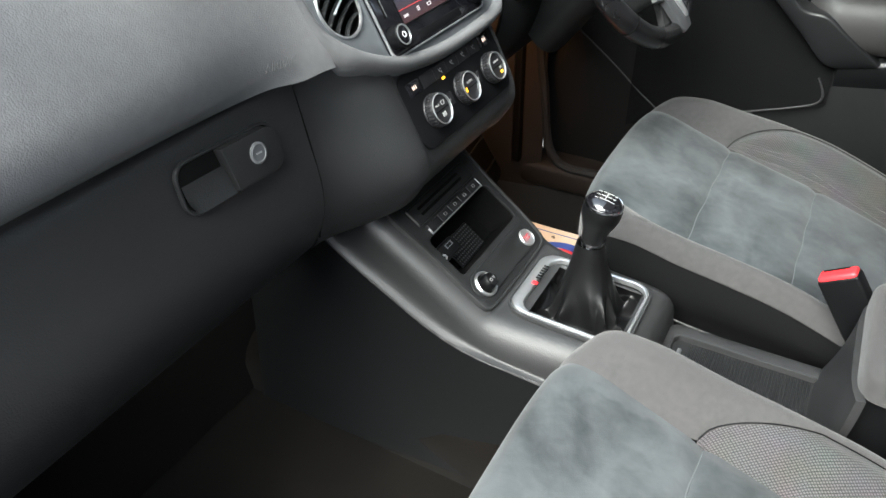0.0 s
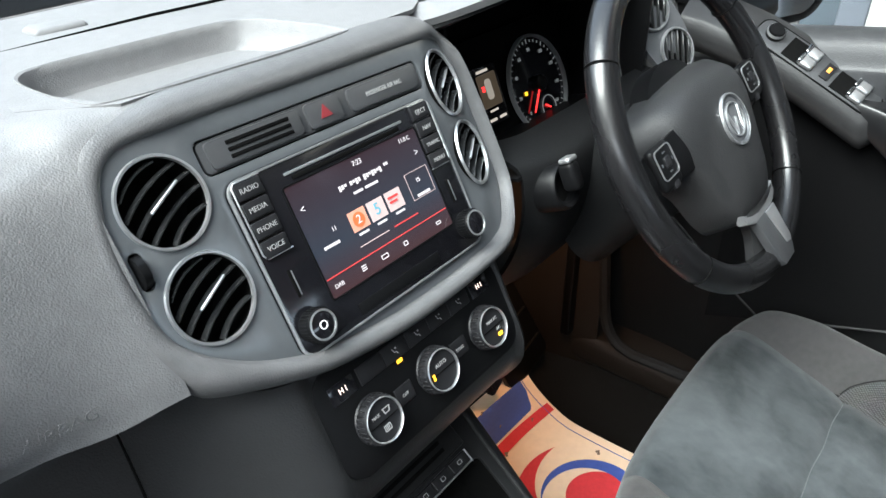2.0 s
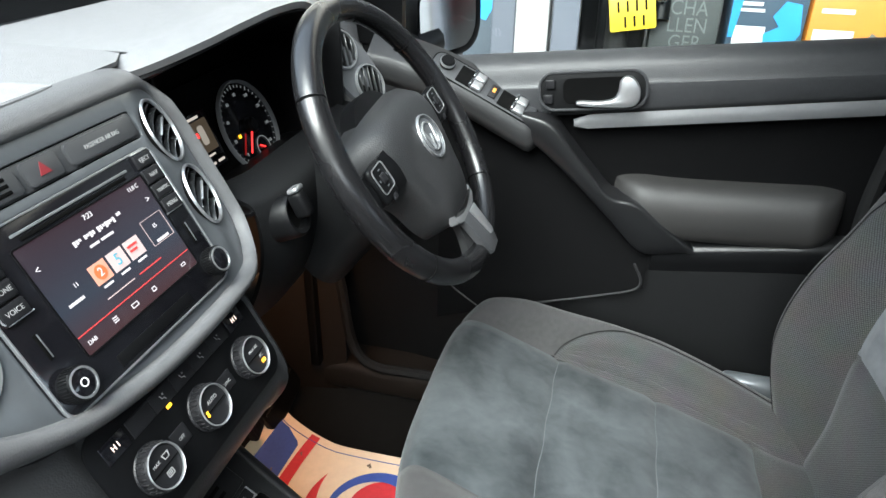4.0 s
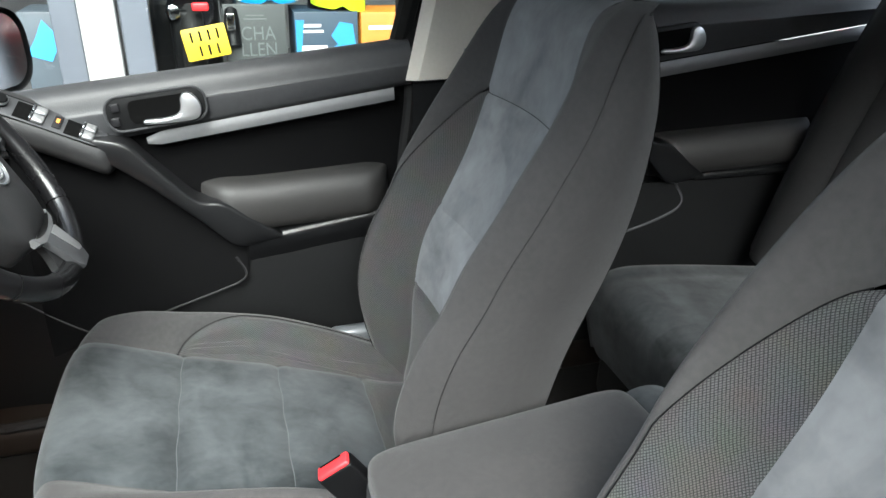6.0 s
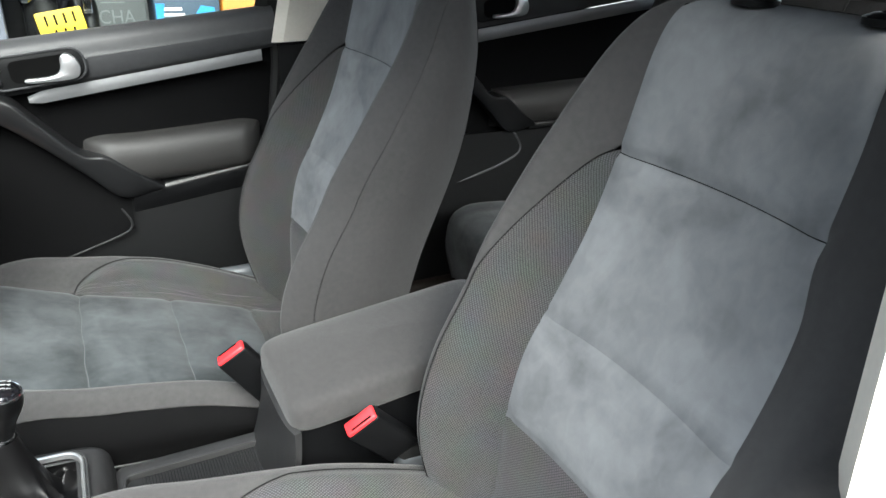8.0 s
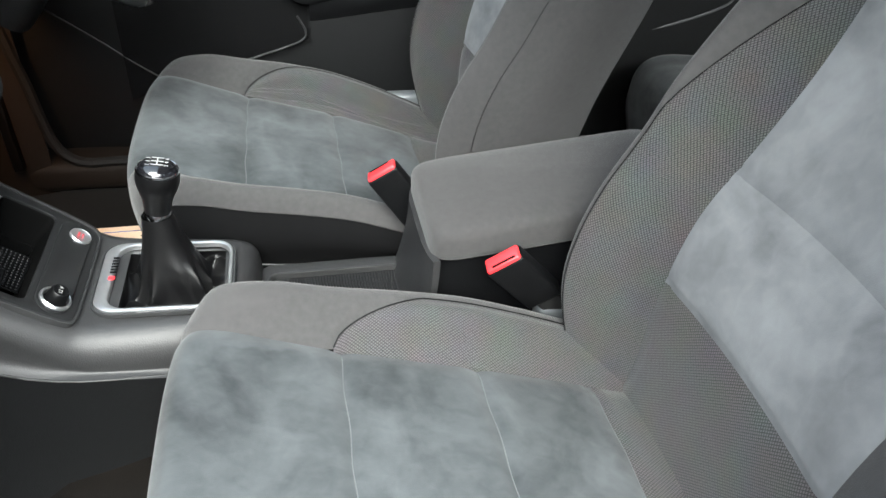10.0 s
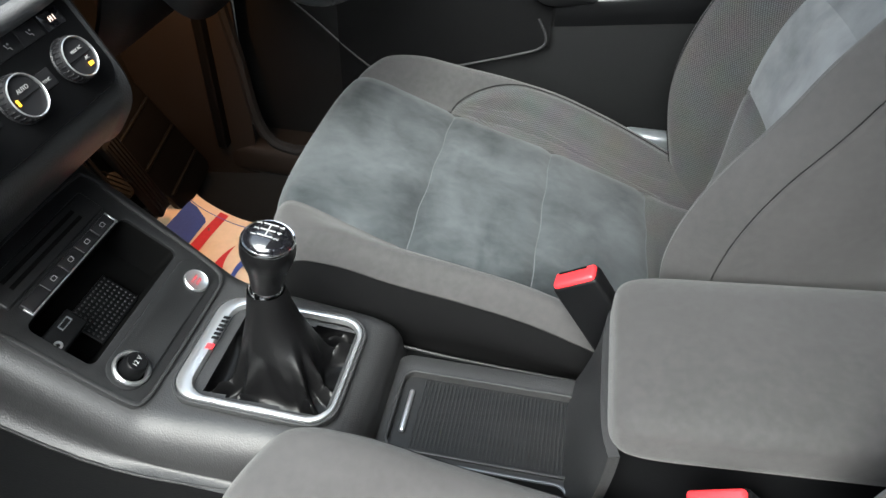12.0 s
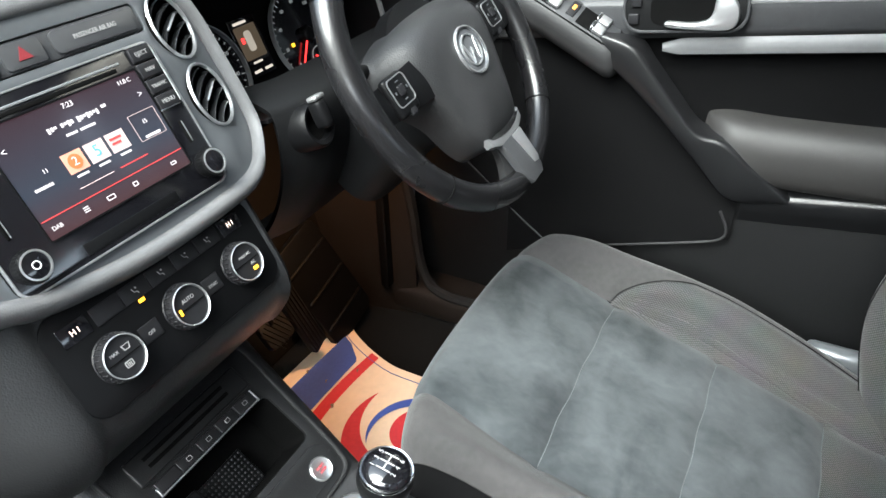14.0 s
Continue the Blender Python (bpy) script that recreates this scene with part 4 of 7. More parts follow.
    part("cover_strip", tube(spline([(-0.2388, 0.080, 0.080), (-0.2388, 0.0715, 0.045), (-0.2388, 0.063, 0.0), (-0.2388, 0.0585, -0.045), (-0.2388, 0.0725, -0.105)], 6), 0.0012, 5), M_HOLE, d)
    part("embossed_word", letters("AIRBAG", 0.0125, axes((-0.272, 0.0560, 0.118), (1, -0.02, -0.12), (0, -0.10, 1)), 0.00012), M_PAD, d, "embossed word in the vinyl")

    # driver's side: hood over the dials, lower cover, end pod
    lip = spline([(0.150, 0.170, 0.238), (0.176, 0.140, 0.246), (0.232, 0.110, 0.260), (0.300, 0.096, 0.270), (0.370, 0.090, 0.2745), (0.450, 0.092, 0.268), (0.525, 0.105, 0.240), (0.565, 0.125, 0.195)], 6)
    far = spline([(0.12, 0.44, 0.238), (0.17, 0.44, 0.240), (0.25, 0.44, 0.240), (0.36, 0.44, 0.240), (0.46, 0.44, 0.240), (0.56, 0.44, 0.238), (0.64, 0.42, 0.225), (0.66, 0.38, 0.20)], 6)
    def hood(u, v):
        k = int(round(u * (len(lip) - 1)))
        p, q = lip[k], far[k]
        w = 1 - (1 - v) ** 1.6
        m = p.lerp(q, v)
        m.z = p.z + (q.z - p.z) * (v * v * 0.4 + 0.6 * v) + 0.004 * math.sin(math.pi * min(1, v * 5)) * (1 if v < 0.2 else 0)
        return m
    part("dial_hood", thick(sheet(hood, len(lip) - 1, 24), 0.008), M_PAD, d, "grained hood over the dials")
    def shroud(u, v):
        k = int(round(u * (len(lip) - 1)))
        p = lip[k]
        a = math.pi * (1 - u)
        q = Vector((0.362 + 0.235 * math.cos(a), 0.245, 0.06 + 0.15 * math.sin(a) ** 0.45))
        m = (p - Vector((0, -0.004, 0.009))).lerp(q, v)
        return m
    part("dial_shroud", thick(sheet(shroud, len(lip) - 1, 10), 0.003), M_BLACK, d, "black shroud round the dials")
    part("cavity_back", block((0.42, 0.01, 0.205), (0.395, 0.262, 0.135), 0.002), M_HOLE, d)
    part("cavity_end", block((0.006, 0.21, 0.33), (0.557, 0.195, 0.075), 0.001), M_BLACK, d)
    part("hood_side", thick(sheet(lambda u, v: Vector((0.196 + 0.02 * v, 0.150 + 0.28 * u, 0.2535 - 0.12 * v)), 6, 4), 0.004), M_BLACK, d)
    part("shroud_floor", thick(sheet(lambda u, v: Vector((0.205 + 0.345 * u, 0.062 + 0.185 * v, 0.086 - 0.050 * v)), 8, 4), 0.004), M_BLACK, d)
    def ledge(u, v):
        x = 0.212 + 0.383 * u
        pts = [(0.10, 0.105), (0.06, 0.098), (0.04, 0.085), (0.035, 0.04), (0.045, -0.01), (0.07, -0.06), (0.11, -0.10), (0.17, -0.115)]
        q = spline([(y, z, 0) for y, z in pts], 5)
        p = q[int(round(v * (len(q) - 1)))]
        return Vector((x, p.x + 0.03 * (1 - step01(0.17, 0.28, x)), p.y))
    part("knee_cover", thick(sheet(ledge, 30, 35), 0.006), M_LOWER, d, "black plastic cover under the steering column")
    va, vb, face = Vector((0.5945, 0.108, 0.1755)), Vector((0.617, 0.073, 0.121)), Vector((-0.30, -0.85, 0.43)).normalized()
    mp = axes((va + vb) / 2, vb - va, face.cross(vb - va))
    def pod(u, v):
        a = 2 * math.pi * u
        r = along([(0, 0.0), (0.6, 0.66), (0.9, 0.98), (1, 1.03)], v)
        return mp @ Vector((0.080 * r * math.cos(a), 0.043 * r * math.sin(a), 0.004 * (1 - r * r) - 0.012 * max(0.0, v - 0.9) / 0.1))
    part("end_pod", sheet(pod, 56, 20, True), M_BEZEL_MID, d, "dark silver oval vent surround")
    def flank(u, v):
        a = 2 * math.pi * u
        g = 0.004 + 0.040 * v ** 1.5
        return mp @ Vector(((0.080 + g) * math.cos(a), (0.043 + g) * math.sin(a), -0.004 + 0.004 * math.sin(math.pi * min(1, v * 4)) - 0.15 * v))
    part("pod_flank", sheet(flank, 56, 14, True), M_PAD, d, "grained vinyl swelling behind the vent surround")
    def end(u, v):
        x = 0.55 + 0.26 * u
        pts = [(0.45, 0.225), (0.30, 0.245), (0.19, 0.245), (0.15, 0.22), (0.135, 0.15), (0.115, 0.08), (0.10, 0.02), (0.11, -0.08), (0.16, -0.12)]
        q = spline([(y, z, 0) for y, z in pts], 5)
        p = q[int(round(v * (len(q) - 1)))]
        return Vector((x, p.x, p.y))
    part("end_pad", thick(sheet(end, 12, 40), 0.006), M_PAD, d, "grained vinyl at the driver's end")
    for dx in (-0.0345, 0.0345):
        mv = shift(mp, dx, 0.0, 0.004)
        cup = part("air_vent", lathe([(0.029, 0.001), (0.028, -0.0005), (0.0, -0.001)], mv, 40), M_HOLE, d, "round air vent with black slats and a thin bright ring")
        part("ring", lathe([(0.0275, 0.0), (0.028, 0.004), (0.030, 0.004), (0.031, 0.0)], mv, 48), M_SILVER, cup)
        for k in range(-2, 3):
            h = k * 0.0105
            w = 2 * math.sqrt(0.027 ** 2 - h * h)
            part("slat", block((w, 0.0022, 0.005), (0, h, 0.0015), 0.0006, mv @ pose(0, 0, 0, 0, 0, -40), 1), M_SLAT, cup)


def radio():
    r = root("car_radio", (0, 0.08, 0.129), "glossy black car radio with a lit touch screen", "car radio")
    part("body", plate(rrect(0.222, 0.142, 0.011, 0, 0.146), 0.02, MA, bevel=0.002, z=0.004), M_GLOSS, r)
    part("trim_line", plate(rrect(0.222, 0.142, 0.011, 0, 0.146), 0.003, MA, [rrect(0.2185, 0.1385, 0.010, 0, 0.146)], 0.0004, z=0.0048), M_SILVER, r, "thin silver outline")
    part("disc_slot", block((0.132, 0.0022, 0.001), (0.004, 0.206, 0.0042), 0.0004, MA), M_SILVER, r)
    part("disc_slot_mouth", block((0.120, 0.0035, 0.001), (0.004, 0.2015, 0.0041), 0.0004, MA), M_HOLE, r)
    screen_z = 0.0046
    ms = shift(MA, 0.006, 0.1505, screen_z)
    part("screen_edge", plate(rrect(0.151, 0.095, 0.003), 0.002, ms, [rrect(0.1485, 0.0925, 0.002)], z=0.0006), M_BLACK, r)
    sm = bpy.data.materials.new("lit_screen")
    sm.use_nodes = True
    n, l = sm.node_tree.nodes, sm.node_tree.links
    b = n["Principled BSDF"]
    b.inputs["Base Color"].default_value = (0.008, 0.008, 0.010, 1)
    b.inputs["Roughness"].default_value = 0.12
    co, ramp, sep = n.new("ShaderNodeTexCoord"), n.new("ShaderNodeValToRGB"), n.new("ShaderNodeSeparateXYZ")
    l.new(co.outputs["Generated"], sep.inputs[0])
    l.new(sep.outputs["Z"], ramp.inputs["Fac"])
    ramp.color_ramp.elements[0].color, ramp.color_ramp.elements[1].color = (0.055, 0.018, 0.018, 1), (0.030, 0.012, 0.016, 1)
    mid = ramp.color_ramp.elements.new(0.4)
    mid.color = (0.030, 0.038, 0.055, 1)
    l.new(ramp.outputs["Color"], b.inputs["Emission Color"])
    b.inputs["Emission Strength"].default_value = 0.16
    screen = part("screen", plate(rrect(0.148, 0.092, 0.002), 0.001, ms, z=0.0), sm, r, "lit touch screen with a row of station tiles")
    white, red = glow_material("screen_white", (0.85, 0.78, 0.80), 0.42), glow_material("screen_red", (0.75, 0.06, 0.06), 0.42)
    orange, blue, pale = glow_material("screen_orange", (0.9, 0.16, 0.05), 0.55), glow_material("screen_blue", (0.10, 0.42, 0.55), 0.5), glow_material("screen_pale", (0.80, 0.60, 0.58), 0.36)
    peach = glow_material("screen_peach", (0.9, 0.40, 0.28), 0.42)
    part("clock", letters("7:23", 0.0062, shift(ms, 0.0, 0.0405, 0.0004)), white, screen)
    part("reading", letters("11.0 C", 0.0052, shift(ms, 0.058, 0.0405, 0.0004)), white, screen)
    part("station_name", strips([(-0.0262 + 0.0031 * k, 0.0272 + 0.0004 * (k % 3), 0.0021, 0.0046 - 0.0012 * (k % 3)) for k in range(16) if k not in (3, 8)] + [(0.0265, 0.0292, 0.0018, 0.0026), (0.0292, 0.0292, 0.0018, 0.0026)] + [(-0.0145 + 0.0022 * k, 0.0192, 0.0015, 0.0021) for k in range(13) if k != 5], ms, 0.0003), white, screen, "plain bars for the station's name")
    part("page_mark", letters("<", 0.008, shift(ms, -0.066, 0.026, 0.0004)), white, screen)
    part("page_mark", letters(">", 0.008, shift(ms, 0.066, 0.026, 0.0004)), white, screen)
    for x, mat in ((-0.0215, orange), (0.0, pale), (0.0215, pale)):
        part("tile", block((0.0185, 0.0165, 0.0004), (x, -0.001, 0.0004), 0, ms), peach if mat is orange else pale, screen)
    part("tile_disc", plate(disc(0.0062, -0.0215, -0.001, 24), 0.0003, ms, z=0.0009), orange, screen)
    part("tile_digit", letters("2", 0.010, shift(ms, -0.0215, -0.001, 0.0011)), white, screen)
    part("tile_digit", letters("5", 0.014, shift(ms, 0.0, -0.001, 0.0009)), blue, screen)
    part("tile_bars", strips([(0.0205, 0.002, 0.012, 0.002), (0.0195, -0.002, 0.009, 0.002)], ms, 0.0009), red, screen)
    for x, y, count, pitch in ((-0.0215, -0.0125, 6, 0.0019), (0.0, -0.0125, 6, 0.0019), (0.0225, -0.0125, 6, 0.0019), (-0.055, -0.0085, 7, 0.0024), (0.056, -0.0085, 7, 0.0024)):
        part("caption", strips([(x + pitch * (k - count / 2 + 0.5), y, pitch * 0.7, pitch) for k in range(count)], ms, 0.0003), white, screen)
    part("channel_number", letters("11", 0.0052, shift(ms, -0.047, 0.002, 0.0004)), white, screen)
    part("channel_number", letters("15", 0.0052, shift(ms, 0.055, 0.004, 0.0004)), white, screen)
    part("side_tile", plate(rrect(0.029, 0.024, 0.001, 0.056, 0.001), 0.0003, ms, [rrect(0.0282, 0.0232, 0.001, 0.056, 0.001)], z=0.0005), pale, screen)
    part("tuning_line", strips([(-0.014, -0.0215, 0.034, 0.0007)], ms, 0.0003), pale, screen)
    part("tuning_line", strips([(0.025, -0.0215, 0.030, 0.0010), (0.0, -0.0305, 0.146, 0.0008)], ms, 0.0003), red, screen)
    part("source_print", letters("DAB", 0.0048, shift(ms, -0.064, -0.0385, 0.0004)), white, screen)
    part("list_icon", strips([(-0.036, -0.0375 - 0.0018 * k, 0.005, 0.0009) for k in (-1, 0, 1)], ms, 0.0003), white, screen)
    for ix, iw, ih in ((-0.012, 0.008, 0.004), (0.014, 0.005, 0.004), (0.058, 0.006, 0.003)):
        part("icon", plate(rrect(iw, ih, 0.0008, ix, -0.0385), 0.0003, ms, [rrect(iw - 0.0016, ih - 0.0016, 0.0004, ix, -0.0385)], z=0.0004), white, screen)
    for side, words in ((-1, ("RADIO", "MEDIA", "PHONE", "VOICE")), (1, ("EJECT", "NAV", "TRAFFIC", "MENU"))):
        for k, word in enumerate(words):
            cx, cy = side * 0.0945, 0.2075 - 0.0150 * k
            key = part("key", block((0.0235, 0.0132, 0.004), (cx, cy, 0.0045), 0.0012, MA), M_KEY, r, "black key with white print")
            part("print", letters(word, 0.0054 if len(word) < 6 else 0.0046, shift(MA, cx, cy, 0.0066)), M_PRINT, key)
        part("key_outline", tube([MA @ Vector((side * x, y, 0.0056)) for x, y in ((0.082, 0.2150), (0.1045, 0.2150), (0.1072, 0.2120), (0.1072, 0.1600), (0.1045, 0.1562), (0.0815, 0.1562))], 0.0007, 6), M_SILVER, r)
        part("card_slot", block((0.003, 0.022, 0.001), (side * 0.0935, 0.131, 0.0042), 0.0005, MA), M_HOLE, r)
        part("card_slot_edge", block((0.0008, 0.020, 0.0012), (side * 0.0935 + 0.0022, 0.131, 0.0042), 0.0002, MA), M_SILVER, r)
        mk = shift(MA, side * 0.0945, 0.0965, 0.004)
        knob = part("knob", lathe([(0.0125, 0.0), (0.0130, 0.003), (0.0128, 0.012), (0.0118, 0.0145), (0.0105, 0.0145)], mk, 48), M_BLACK, r, "ridged black rotary knob")
        part("knob_ring", lathe([(0.0118, 0.0142), (0.0119, 0.0150), (0.0105, 0.0152), (0.0102, 0.0142)], mk, 48), M_SILVER, knob)
        part("knob_cap", lathe([(0.0103, 0.0140), (0.009, 0.0146), (0.0, 0.0148)], mk, 40), M_GLOSS, knob)
        part("knurling", join(*[block((0.0007, 0.0012, 0.009), (0.0131 * math.cos(a), 0.0131 * math.sin(a), 0.008), 0, mk) for a in (2 * math.pi * q / 32 for q in range(32))]), M_BLACK, knob)
        if side < 0:
            part("power_mark", plate(disc(0.0034, 0, 0, 20), 0.0004, mk, [disc(0.0026, 0, 0, 20)], z=0.0152), M_WHITE, knob)
    part("lower_flap", block((0.100, 0.010, 0.001), (0, 0.0855, 0.0042), 0.0004, MA), M_BLACK, r)


def climate():
    MC2 = shift(MA, 0, 0, -0.011)
    c = root("heater_panel", (0, 0.0, 0.0), "black heater control panel with three chrome-ringed knobs", "heater controls")
    part("plate", plate(rrect(0.236, 0.096, 0.022, 0, 0.010), 0.02, MC2, bevel=0.0025, z=0.0045), M_BLACK, c)
    amber = glow_material("amber_lamp", (1.0, 0.42, 0.02), 2.2)
    readout = glow_material("readout", (1.0, 0.72, 0.62), 1.2)
    for x in (-0.0895, 0.0895):
        w = part("display", block((0.027, 0.0165, 0.003), (x, 0.0365, 0.0037), 0.0006, MC2), M_GLOSS, c, "small dark temperature display")
        part("digits", letters("H I", 0.0068, shift(MC2, x, 0.0365, 0.0054)), readout, w)
    for k in range(5):
        x = -0.058 + 0.029 * k
        b = part("button", block((0.0284, 0.0155, 0.004), (x, 0.0365, 0.0034), 0.0006, MC2), M_KEY, c, "black push button")
        if k:
            part("symbol", tube([MC2 @ Vector((x + dx * 0.8, 0.036 + dy * 0.8, 0.0056)) for dx, dy in ((-0.0035, 0.0035), (-0.0018, -0.001), (0.0015, -0.0015), (0.0025, -0.004))], 0.0004, 5), M_PRINT, b)
            part("symbol_dot", plate(disc(0.0009, x + 0.0013, 0.0382, 12), 0.0004, MC2, z=0.0058), M_PRINT, b)
    part("lamp", block((0.0062, 0.0030, 0.001), (-0.0285, 0.0262, 0.0048), 0.0004, MC2), amber, c, "lit amber lamp")
    for i, x in enumerate((-0.0745, 0.0, 0.0745)):
        mk = shift(MC2, x, 0.0, 0.006)
        knob = part("knob", lathe([(0.0198, -0.002), (0.0198, 0.010), (0.0186, 0.0125), (0.0176, 0.0128)], mk, 56), M_KEY, c, "black knob with a silver ring")
        part("ring", lathe([(0.0186, 0.0122), (0.0187, 0.0134), (0.0181, 0.0138), (0.0176, 0.0133), (0.0175, 0.0110)], mk, 56), M_SILVER, knob, "satin silver ring")
        part("base_ring", lathe([(0.0206, 0.0), (0.0214, 0.0012), (0.0206, 0.0024), (0.0198, 0.0024)], mk, 56), M_KEY, knob)
        for q in range(28):
            part("ridge", block((0.0016, 0.0012, 0.0085), (0.0199, 0, 0.0062), 0.0004, mk @ pose(0, 0, 0, 0, 0, q * 360 / 28), 1), M_KEY, knob)
        part("cap", lathe([(0.0177, 0.0100), (0.0170, 0.0112), (0.0, 0.0114)], mk, 40), M_KEY, knob)
        part("split", block((0.032, 0.0008, 0.0006), (0, -0.0005, 0.0121), 0, mk), M_HOLE, knob)
        if i == 0:
            part("print", letters("MAX", 0.0040, shift(mk, -0.0065, 0.0060, 0.0120)), M_PRINT, knob)
            part("screen_symbol", plate([(0.001, 0.0085), (0.0095, 0.0085), (0.0080, 0.0035), (0.0025, 0.0035)], 0.0004, mk, [[(0.0022, 0.0078), (0.0083, 0.0078), (0.0072, 0.0042), (0.0033, 0.0042)]], z=0.0124), M_PRINT, knob)
            part("rear_screen_symbol", plate(rrect(0.0075, 0.0055, 0.001, 0.0, -0.0070), 0.0004, mk, [rrect(0.006, 0.004, 0.0006, 0.0, -0.0070)], z=0.0124), M_PRINT, knob)
            part("heat_lines", strips([(-0.0015, -0.0070, 0.0006, 0.003), (0.0, -0.0070, 0.0006, 0.003), (0.0015, -0.0070, 0.0006, 0.003)], mk, 0.0120), M_PRINT, knob)
        elif i == 1:
            part("print", letters("AUTO", 0.0050, shift(mk, 0, 0.0060, 0.0122)), M_PRINT, knob)
            part("lamp", block((0.0025, 0.0055, 0.0008), (-0.0125, -0.0008, 0.0122), 0.0003, mk), amber, knob)
        else:
            part("print", join(letters("MAX AC", 0.0040, shift(mk, 0.001, 0.0060, 0.0122)), letters("AC", 0.0042, shift(mk, 0.006, -0.0040, 0.0122))), M_PRINT, knob)
            part("lamp", block((0.0058, 0.0034, 0.0008), (0.006, -0.0098, 0.0121), 0.0003, mk), amber, knob)
    for x, word in ((-0.0375, "OFF"), (0.0375, "SYNC")):
        b = part("button", block((0.0205, 0.016, 0.004), (x, 0.0, 0.0036), 0.0008, MC2), M_KEY, c, "black push button")
        part("print", letters(word, 0.0042, shift(MC2, x, -0.001, 0.0058)), M_PRINT, b)


dashboard()
radio()
climate()


def cluster():
    c = root("instrument_cluster", (0.362, 0.20, 0.12), "instrument cluster with two dials and a lit display", "instrument cluster")
    mc = axes((0.362, 0.200, 0.092), (1, 0, 0), (0, 0.42, 1.0))
    part("back_plate", plate(rrect(0.40, 0.17, 0.06), 0.01, mc, bevel=0.002, z=-0.006), M_HOLE, c)
    glow, redglow = glow_material("dial_print", (0.55, 0.55, 0.55), 0.15), glow_material("needle_red", (1.0, 0.03, 0.03), 1.6)
    for x in (-0.098, 0.098):
        md = shift(mc, x + 0.002, -0.002, 0) @ Matrix.Scale(1.40, 4)
        dial = part("dial", plate(disc(0.046, n=56), 0.004, md), M_GLOSS, c, "round black dial with white marks")
        # pale matt colour paints the bright reflection of the chrome
        part("ring", lathe([(0.0450, 0), (0.0458, 0.004), (0.0472, 0.004), (0.0482, 0.0)], md, 64), M_PLATE, dial, "thin chrome ring with its reflection painted pale grey")
        for k in range(33):
            a = radians(225 - 270 * k / 32)
            part("mark", block((0.0045 if k % 4 == 0 else 0.0025, 0.0008, 0.0004), (0.0415, 0, 0.0006), 0, md @ pose(0, 0, 0, 0, 0, math.degrees(a))), glow, dial)
        for k in range(9):
            a = radians(225 - 270 * k / 8)
            part("number", letters(str(20 * k), 0.0048, shift(md, 0.0335 * math.cos(a), 0.0335 * math.sin(a), 0.0006)), glow, dial)
        part("needle", block((0.036, 0.0016, 0.0012), (0.014, 0, 0.004), 0.0004, md @ pose(0, 0, 0, 0, 0, 228)), redglow, dial, "lit red needle")
        part("hub", lathe([(0.008, 0), (0.008, 0.006), (0.006, 0.008), (0, 0.008)], md, 28), M_BLACK, dial)
        small = shift(md, 0.008, -0.026, 0.0006)
        part("small_dial", plate(disc(0.012, n=30), 0.0006, small, [disc(0.0112, n=30)], z=0.0008), glow, dial)
        part("small_needle", block((0.009, 0.0012, 0.001), (0.003, 0, 0.0012), 0, small @ pose(0, 0, 0, 0, 0, 150)), redglow, dial)
    part("warning_lamp", block((0.006, 0.005, 0.0006), (0.068, -0.008, 0.0012), 0.0003, mc), glow_material("warning_amber", (1.0, 0.45, 0.02), 1.5), c)
    amber = glow_material("display_glow", (0.10, 0.07, 0.045), 0.35)
    disp = part("display", block((0.050, 0.076, 0.003), (-0.004, 0.012, -0.001), 0.001, mc), M_GLOSS, c, "small lit display with a car outline")
    md = shift(mc, -0.004, 0.012, 0.0006) @ Matrix.Scale(1.18, 4)
    part("picture", plate(rrect(0.011, 0.022, 0.004, 0, 0.006), 0.0004, md, z=0.0004), glow_material("display_car", (0.85, 0.72, 0.60), 0.22), disp)
    part("picture_ground", plate(rrect(0.034, 0.036, 0.002, 0, 0.005), 0.0003, md, z=0.0001), amber, disp)
    display_print = glow_material("display_print", (0.9, 0.75, 0.65), 0.4)
    for bar in ((-0.004, 0.0265, 0.020, 0.0028), (-0.002, -0.017, 0.014, 0.0022), (-0.008, -0.0265, 0.012, 0.0028), (0.010, -0.0265, 0.012, 0.0028)):
        part("text_bar", strips([bar], md, 0.0003), display_print, disp)
    part("door_mark", strips([(-0.010, 0.008, 0.004, 0.006)], md, 0.0006), redglow, disp)


WHEEL_AT = (0.388, -0.061, 0.122)
MW = axes(WHEEL_AT, (1, -0.025, 0.015), (0, math.sin(radians(33)), math.cos(radians(33))))


